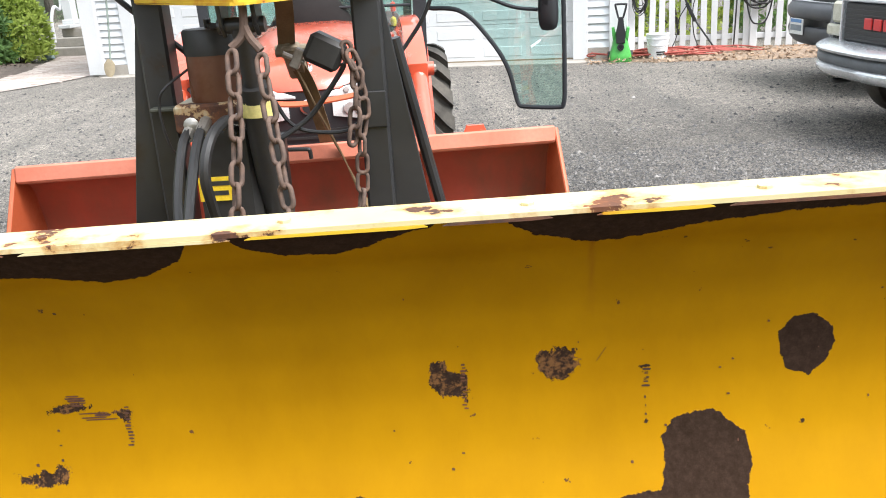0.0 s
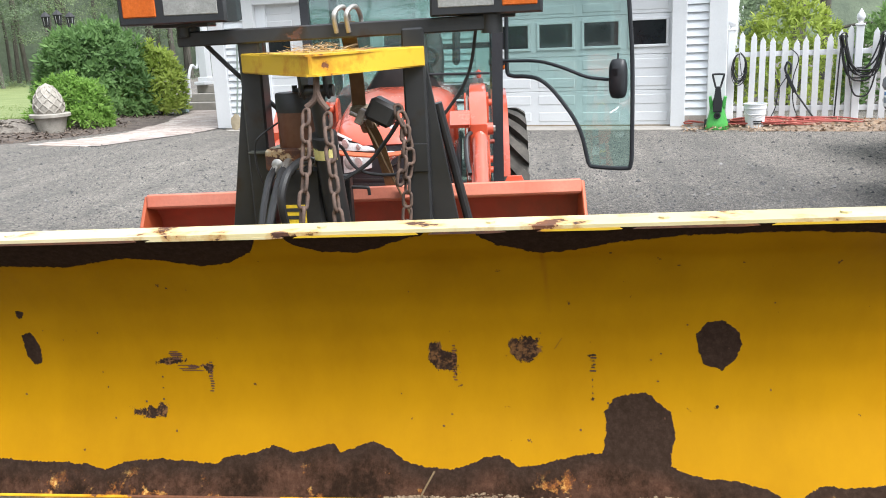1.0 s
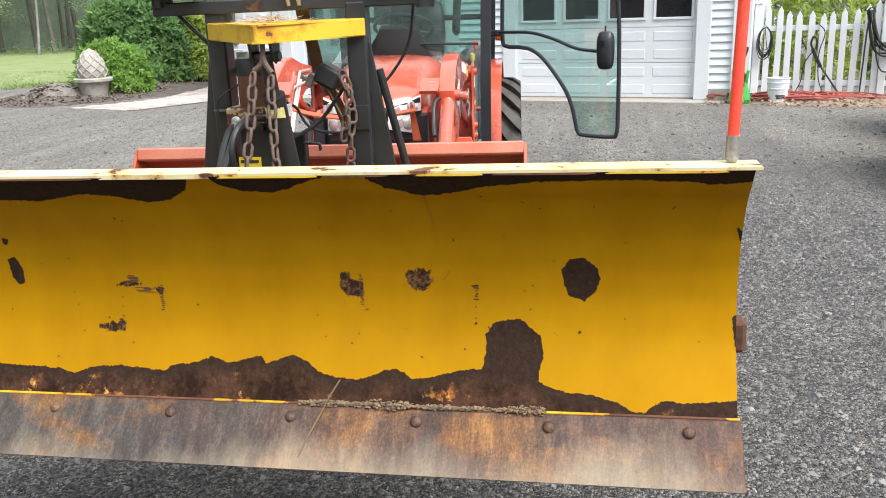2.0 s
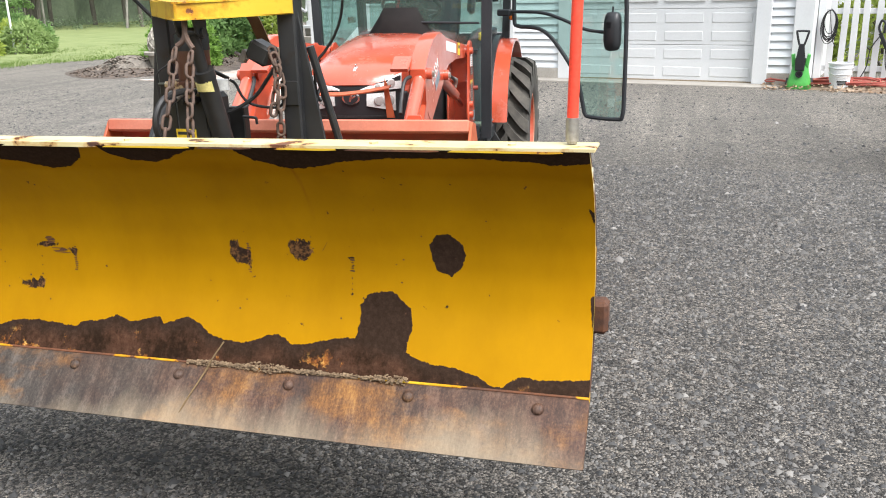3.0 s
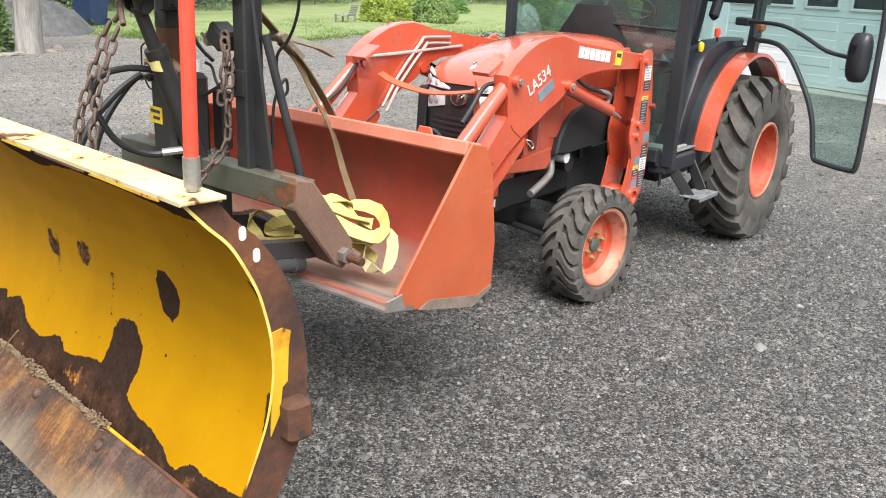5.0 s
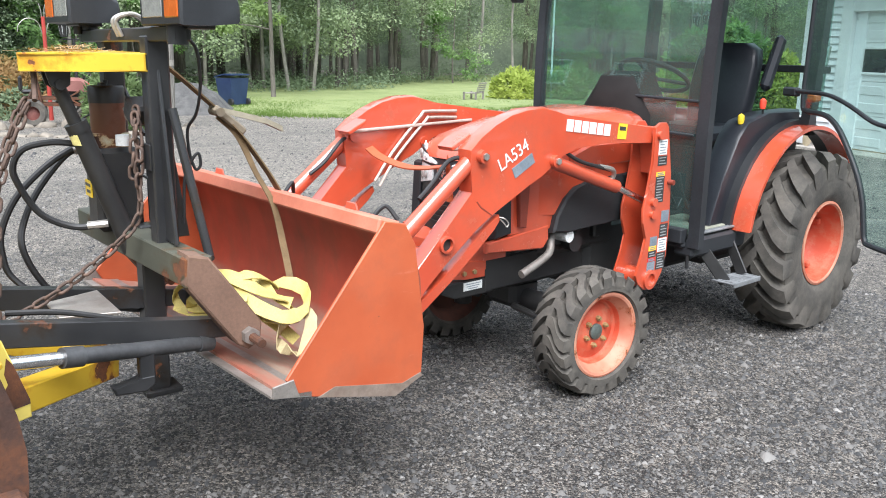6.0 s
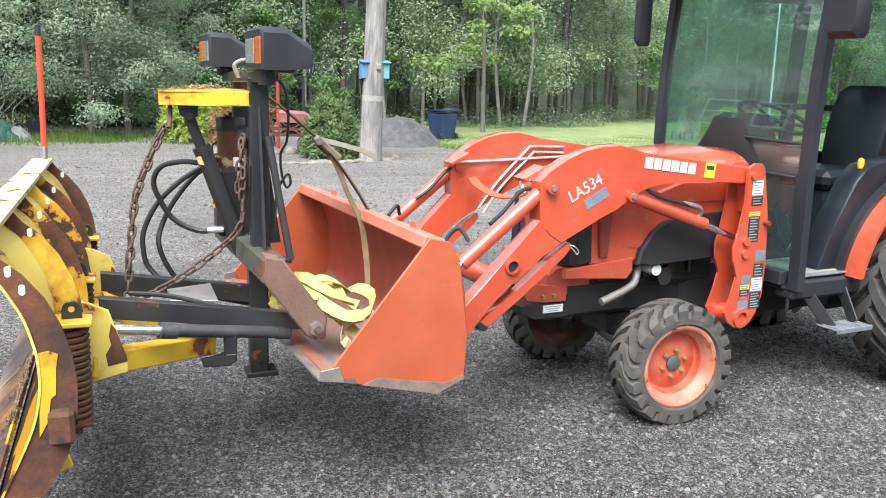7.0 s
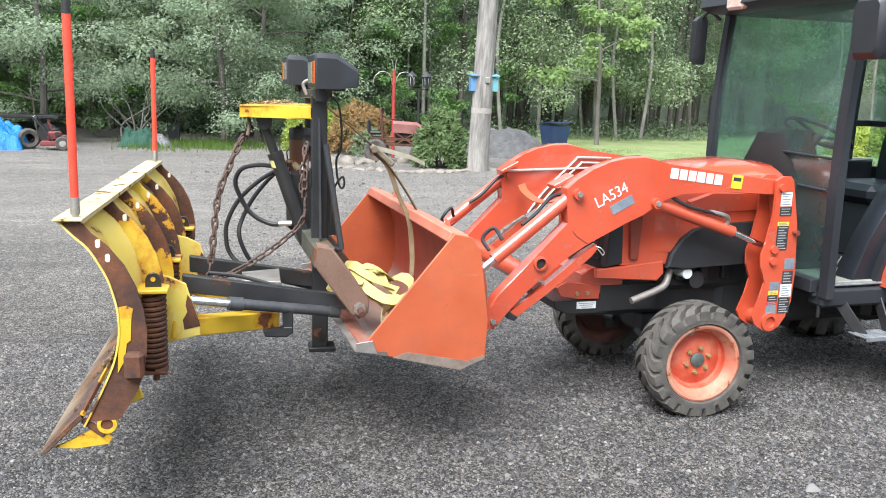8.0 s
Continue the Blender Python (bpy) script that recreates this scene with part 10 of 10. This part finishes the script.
part("roll_hoop", bm, M_RUST_DARK, old)
bm = B()
tube(bm, [(0.05, 0.44, 0.98), (0.10, 0.30, 0.90), (0.16, 0.10, 0.86)], 0.012, 6)
part("steering_rod", bm, M_BLACK, old)
bm = B()
box(bm, (0, 0.52, 0.60), (0.34, 0.26, 0.07), None, 0.03)
box(bm, (0, 0.66, 0.74), (0.34, 0.06, 0.26), None, 0.03)
part("seat", bm, M_BLACK, old)
bm = B()
bar(bm, (-0.34, -0.52, 0.34), (0.34, -0.58, 0.30), 0.05, 0.06)
bar(bm, (0.10, -0.58, 0.50), (0.20, -0.66, 0.16), 0.04, 0.05)
part("front_bar", bm, M_BARE, old)
for s in (-1, 1):
    for u, r in ((-0.35, 0.17), (0.5, 0.24)):
        bm = B()
        lathe(bm, [(r * 0.5, -0.06), (r * 0.85, -0.075), (r, -0.05), (r, 0.05), (r * 0.85, 0.075), (r * 0.5, 0.06)], 24, Matrix.Translation((s * 0.3, u, r)) @ AX)
        tyre = part("wheel", bm, M_RUBBER, old)
        bm = B()
        lathe(bm, [(r * 0.52, -0.05), (r * 0.52, 0.05), (r * 0.2, 0.02), (0.004, 0.02)], 20, Matrix.Translation((s * 0.3, u, r)) @ AX)
        part("hub", bm, M_CHALK, tyre)

rp = thing("red_post", "red painted post with white curved plant hooks", "post", pose(-15.0, 4.62, 0))
bm = B()
rod(bm, (0, 0, 0), (0, 0, 1.9), 0.040, 0.034, 10)
part("post", bm, M_RED, rp)
for s in (-1, 1):
    bm = B()
    tube(bm, [(0, s * 0.02, 1.55), (0, s * 0.10, 1.80), (0, s * 0.28, 1.86), (0, s * 0.42, 1.75), (0, s * 0.45, 1.62)], 0.008, 8)
    tube(bm, [(0, s * 0.02, 1.85), (0, s * 0.03, 2.02), (0, s * 0.06, 2.13)], 0.008, 8, 3)
    part("hook", bm, M_ZINC, rp)
lp = thing("lamp_post", "black lamp post with two lanterns at the wood", "lamp post", pose(-16.2, 5.4, 0))
bm = B()
rod(bm, (0, 0, 0), (0, 0, 1.52), 0.04, 0.03, 12)
bar(bm, (0, -0.2, 1.5), (0, 0.2, 1.5), 0.03, 0.03)
part("post", bm, M_BLACK, lp)
for y in (-0.17, 0.17):
    lantern(lp, 0, y, 1.70, M_BLACK)

pole2 = thing("flagpole", "thin white flagpole in the garden", "flagpole", pose(-16.8, 19.1, 0))
bm = B()
rod(bm, (0, 0, 0), (0, 0, 6.5), 0.032, 0.02, 10)
part("pole", bm, M_WHITE, pole2)
bm = B()
loft(bm, [[(0.03 + 0.05 * math.sin(k), 0.02 * k, 4.55), (0.03 + 0.05 * math.sin(k + 0.6), 0.022 * k, 3.85), (0.035 + 0.05 * math.sin(k + 0.6), 0.022 * k, 3.85), (0.035 + 0.05 * math.sin(k), 0.02 * k, 4.55)] for k in range(8)])
part("flag", bm, plain("faded_red_white_cloth", (0.45, 0.08, 0.08), (0.7, 0.68, 0.66), 0.8, 0, 9, 60, 0.1), pole2)

bench = thing("lawn_bench", "weathered slatted wooden bench on the lawn", "bench", pose(-17.0, 16.3, 0, 0, 0, -60))
for k in range(5):
    bm = B()
    box(bm, (0, 0.20 + 0.02 * k, 0.26 + 0.06 * k), (0.62, 0.015, 0.04), None, 0.003)
    part("back_slat", bm, M_POLE, bench)
for k in range(4):
    bm = B()
    box(bm, (0, -0.18 + 0.10 * k, 0.22), (0.62, 0.07, 0.02), None, 0.003)
    part("seat_slat", bm, M_POLE, bench)
for x in (-0.28, 0.28):
    for y in (-0.18, 0.18):
        bm = B()
        box(bm, (x, y, 0.13), (0.05, 0.05, 0.26), None, 0.004)
        part("leg", bm, M_POLE, bench)

tarp = thing("tarp_heap", "heap under a dark green tarpaulin", "tarp heap", pose(-17.4, -0.95, 0))


def draped(rx, ry, h, seed, power=5.0, crumple=0.05):
    """A cloth laid over a box-like pile, sagging and crumpled."""
    bm = B()
    n = 22
    g = [[None] * (n + 1) for _ in range(n + 1)]
    for a in range(n + 1):
        for b in range(n + 1):
            x, y = -1 + 2 * a / n, -1 + 2 * b / n
            top = max(0.0, 1 - abs(x) ** power) ** 0.5 * max(0.0, 1 - abs(y) ** power) ** 0.5
            w = noise.noise(Vector((x * 2.3, y * 2.3, seed))) + 0.5 * noise.noise(Vector((x * 6, y * 6, seed + 3)))
            g[a][b] = bm.verts.new((x * rx * (1 + 0.08 * w), y * ry * (1 + 0.08 * w), max(0.0, h * top * (1 + 0.25 * w) + crumple * w * top)))
    for a in range(n):
        for b in range(n):
            bm.faces.new((g[a][b], g[a + 1][b], g[a + 1][b + 1], g[a][b + 1]))
    return bm


bm = draped(0.42, 0.48, 0.36, 3, 2.6, 0.10)
part("tarp", bm, plain("dark_green_tarp", (0.006, 0.040, 0.022), (0.014, 0.070, 0.040), 0.75, 0, 5, 20, 0.6, 0.03), tarp)
bm = B()
mound(bm, blob(0.15, 0.42, 0.28, 0.30, 20, 0.2, 6), 0.30, 5, 9)
part("plastic_sheet", bm, plain("grey_plastic_sheet", (0.05, 0.05, 0.05), (0.22, 0.22, 0.22), 0.35, 0, 9, 30, 0.8, 0.03), tarp)
blue = thing("blue_tarp", "crumpled bright blue tarpaulin", "tarp", pose(-16.3, -3.95, 0))
bm = draped(0.6, 0.75, 0.62, 11, 2.2, 0.16)
part("sheet", bm, plain("bright_blue_tarp", (0.008, 0.13, 0.42), (0.02, 0.22, 0.58), 0.4, 0, 5, 16, 0.9, 0.05), blue)
M_MAROON = plain("dull_dark_red_paint", (0.10, 0.016, 0.016), (0.20, 0.040, 0.036), 0.6, 0, 6, 60, 0.15)
mower = thing("brush_mower", "dark red walk-behind brush mower with black handles", "mower", pose(-16.1, -2.62, 0, 0, 0, 8))
bm = B()
box(bm, (0, 0.02, 0.17), (0.50, 0.46, 0.05), None, 0.015)
box(bm, (0.26, 0.02, 0.13), (0.03, 0.50, 0.07), None, 0.01)
box(bm, (0, 0.34, 0.16), (0.44, 0.20, 0.06), None, 0.02)
part("deck", bm, M_MAROON, mower)
bm = B()
box(bm, (0, 0.06, 0.30), (0.30, 0.28, 0.20), None, 0.04)
part("engine", bm, M_MAROON, mower)
bm = B()
lathe(bm, [(0.09, 0.40), (0.10, 0.42), (0.09, 0.46), (0.004, 0.47)], 16, Matrix.Translation((0, 0.06, 0)))
rod(bm, (0.16, 0.12, 0.34), (0.22, 0.12, 0.34), 0.05, None, 12)
part("engine_cover", bm, M_BLACK, mower)
for sd in (-1, 1):
    bm = B()
    tube(bm, [(sd * 0.20, 0.02, 0.20), (sd * 0.20, -0.12, 0.42), (sd * 0.18, -0.30, 0.66), (sd * 0.18, -0.42, 0.72)], 0.017, 8)
    part("handle", bm, M_BLACK, mower)
    bm = B()
    tube(bm, [(sd * 0.12, 0.10, 0.22), (sd * 0.12, -0.02, 0.50), (sd * 0.12, -0.06, 0.62)], 0.013, 8)
    part("control_rod", bm, M_MAROON, mower)
    bm = B()
    lathe(bm, [(0.05, -0.04), (0.13, -0.05), (0.15, -0.03), (0.15, 0.03), (0.13, 0.05), (0.07, 0.045)], 20, Matrix.Translation((sd * 0.29, 0.22, 0.15)) @ AX)
    wheel = part("wheel", bm, M_RUBBER, mower)
    bm = B()
    lathe(bm, [(0.075, -0.035), (0.075, 0.035), (0.03, 0.045), (0.004, 0.045)], 16, Matrix.Translation((sd * 0.29, 0.22, 0.15)) @ AX)
    part("hub", bm, M_STONE, wheel)
bm = B()
box(bm, (0, -0.30, 0.66), (0.34, 0.10, 0.05), Matrix.Rotation(radians(35), 3, "X"), 0.01)
part("console", bm, M_BLACK, mower)
bm = B()
box(bm, (0.05, -0.33, 0.705), (0.10, 0.07, 0.01), Matrix.Rotation(radians(35), 3, "X"), 0.003)
part("console_label", bm, M_DECAL_W, mower)
spare = thing("worn_tyre", "dark worn tyre leaning by the brush mower", "tyre", pose(-16.25, -3.12, 0, 0, 0, 25))
bm = B()
lathe(bm, [(0.11, -0.06), (0.18, -0.08), (0.22, -0.05), (0.22, 0.05), (0.18, 0.08), (0.11, 0.06)], 24, Matrix.Translation((0, 0, 0.22)) @ AX)
part("casing", bm, M_RUBBER, spare)
trailer = thing("flat_trailer", "dark flat trailer behind the mower", "trailer", pose(-18.2, -3.4, 0, 0, 0, 80))
bm = B()
box(bm, (0, 0, 0.62), (1.4, 0.9, 0.07), None, 0.01)
rod(bm, (-0.4, -0.35, 0.24), (-0.4, 0.35, 0.24), 0.24, None, 18)
rod(bm, (0.4, -0.35, 0.24), (0.4, 0.35, 0.24), 0.24, None, 18)
part("bed", bm, M_BLACK, trailer)
can = thing("black_bin", "black wheeled bin by the trees", "trash bin", pose(-19.0, -0.36, 0))
bm = B()
loft(bm, [[(-w, -w, z), (w, -w, z), (w, w, z), (-w, w, z)] for w, z in ((0.12, 0.02), (0.15, 0.42))])
part("body", bm, M_PLASTIC, can)
bm = B()
for y in (-0.1, 0.1):
    tube(bm, [(0, y - 0.05, 0.42), (0, y - 0.03, 0.58), (0, y + 0.03, 0.58), (0, y + 0.05, 0.42)], 0.012, 6)
part("handles", bm, M_BLACK, can)
dead = thing("dead_branch", "bare pale dead branches at the wood's edge", "branch", pose(-19.0, -1.3, 0))
rg = random.Random(17)
for i in range(9):
    bm = B()
    a = rg.uniform(-0.9, 0.9)
    p0 = Vector((rg.uniform(-0.2, 0.2), rg.uniform(-0.3, 0.3), 0))
    pts = [p0]
    for k in range(5):
        pts.append(pts[-1] + Vector((rg.uniform(-0.15, 0.15), math.sin(a) * 0.35 + rg.uniform(-0.2, 0.2), rg.uniform(0.15, 0.5))))
    tube(bm, pts, 0.026, 6, 4, 0.005)
    part("limb", bm, M_POLE, dead)

# loose stones on the drive, and dry leaves
def scatter(name, label, n, region, size, rng, mat, flat=0.6):
    """Small faceted stones lying on the ground."""
    xy = region(rng, n)
    base = np.array([(1, 0, 0), (-0.5, 0.87, 0), (-0.5, -0.87, 0), (0.1, 0.1, 1.0), (0.3, -0.3, 0.8)])
    tri = np.array([(0, 1, 3), (1, 2, 3), (2, 4, 3), (2, 0, 4), (0, 3, 4)])
    r = size * rng.lognormal(0, 0.38, (n, 1, 1))
    pts = base[None] * (1 + 0.35 * rng.normal(0, 1, (n, 5, 3))) * r
    pts[:, :, 2] = np.abs(pts[:, :, 2]) * flat
    pts[:, :3, 2] = -0.001
    a = rng.uniform(0, 6.28, n)
    ca, sa = np.cos(a)[:, None], np.sin(a)[:, None]
    x, y = pts[:, :, 0] * ca - pts[:, :, 1] * sa, pts[:, :, 0] * sa + pts[:, :, 1] * ca
    v = np.stack([x + xy[:, :1], y + xy[:, 1:], pts[:, :, 2]], -1).reshape(-1, 3)
    f = (tri[None] + 5 * np.arange(n)[:, None, None]).reshape(-1, 3)
    me = bpy.data.meshes.new(name)
    nf = len(f)
    me.vertices.add(len(v))
    me.vertices.foreach_set("co", v.astype(np.float32).ravel())
    me.loops.add(3 * nf)
    me.loops.foreach_set("vertex_index", f.ravel().astype(np.int32))
    me.polygons.add(nf)
    me.polygons.foreach_set("loop_start", np.arange(0, 3 * nf, 3, dtype=np.int32))
    me.polygons.foreach_set("loop_total", np.full(nf, 3, np.int32))
    me.update(calc_edges=True)
    me.materials.append(mat)
    return tagged(new(name, me), label, "gravel", "", "stuff")


def stone_material():
    m, nt, bs = nodes_of("loose_grey_stones")
    g = nt.nodes.new("ShaderNodeNewGeometry")
    c = ramp(nt, g.outputs["Random Per Island"], [(0.0, (0.020, 0.020, 0.021)), (0.4, (0.060, 0.059, 0.059)), (0.75, (0.115, 0.108, 0.101)), (0.96, (0.175, 0.165, 0.154)), (1.0, (0.24, 0.228, 0.213))])
    lk(nt, c, bs.inputs["Base Color"])
    bs.inputs["Roughness"].default_value = 0.75
    return m


def near_drive(rng, n):
    a = rng.uniform(-1.6, 3.6, n)
    y = rng.uniform(0.2, 6.5, n)
    return np.stack([a, y], 1)


def mid_drive(rng, n):
    r = 2 + 14 * rng.random(n) ** 0.8
    t = rng.uniform(0.2, 3.3, n)
    return np.stack([0.5 + r * np.cos(t), 2 + 0.75 * r * np.sin(t)], 1)


M_STONES = stone_material()
rng = np.random.default_rng(20)
scatter("loose_gravel", "loose angular grey gravel on the drive", 100000, near_drive, 0.0070, rng, M_STONES)
scatter("far_gravel", "loose grey gravel across the drive", 45000, mid_drive, 0.010, rng, M_STONES)


# pavers of the garden walk, laid in courses across it
bm = B()
box(bm, (0, 0, 0), (0.266, 0.130, 0.03), None, 0.005)
bmesh.ops.recalc_face_normals(bm, faces=bm.faces)
PAVER = bpy.data.meshes.new("paver")
bm.to_mesh(PAVER)
bm.free()


def paver_material():
    m, nt, bs = nodes_of("weathered_pink_paver")
    o = nt.nodes.new("ShaderNodeObjectInfo")
    c = ramp(nt, o.outputs["Random"], [(0.0, (0.33, 0.27, 0.235)), (0.5, (0.40, 0.335, 0.295)), (1.0, (0.46, 0.40, 0.36))])
    g = ramp(nt, noise_of(nt, 30, 6, 0.7), [(0.3, (0.72, 0.72, 0.72)), (0.7, (1.12, 1.12, 1.12))])
    lk(nt, mixc(nt, 1.0, c, g, "MULTIPLY"), bs.inputs["Base Color"])
    bs.inputs["Roughness"].default_value = 0.85
    bump(nt, bs, noise_of(nt, 90, 4), 0.3, 0.003)
    return m


PAVER.materials.append(paver_material())
rg = random.Random(14)
lo, hi = smooth_line([Vector(p) for p in ((-8.5, 12.9, 0), (-7.6, 14.2, 0), (-7.7, 15.9, 0), (-8.0, 18.0, 0), (-8.6, 20.4, 0))], 60), smooth_line([Vector(p) for p in ((-7.0, 12.4, 0), (-5.95, 14.3, 0), (-6.0, 15.9, 0), (-6.3, 18.0, 0), (-6.6, 20.4, 0))], 60)
last, course = None, 0
for p, q in zip(lo, hi):
    mid = (p + q) / 2
    if last is not None and (mid - last).length < 0.135:
        continue
    last = mid
    d = (q - p).normalized()
    n = int((q - p).length / 0.27)
    for k in range(n):
        if course >= 48:
            break
        w = p + d * (0.14 + 0.135 * (course % 2) * 0.9 + 0.27 * k)
        if (w - p).length > (q - p).length - 0.12:
            continue
        ob = new("paver", PAVER)
        ob.parent = walkway
        ob.matrix_basis = pose(w.x, w.y, 0.004 + rg.uniform(-0.003, 0.004), rg.uniform(-1, 1), rg.uniform(-1, 1), math.degrees(math.atan2(d.y, d.x)) + rg.uniform(-1.5, 1.5))
    course += 1
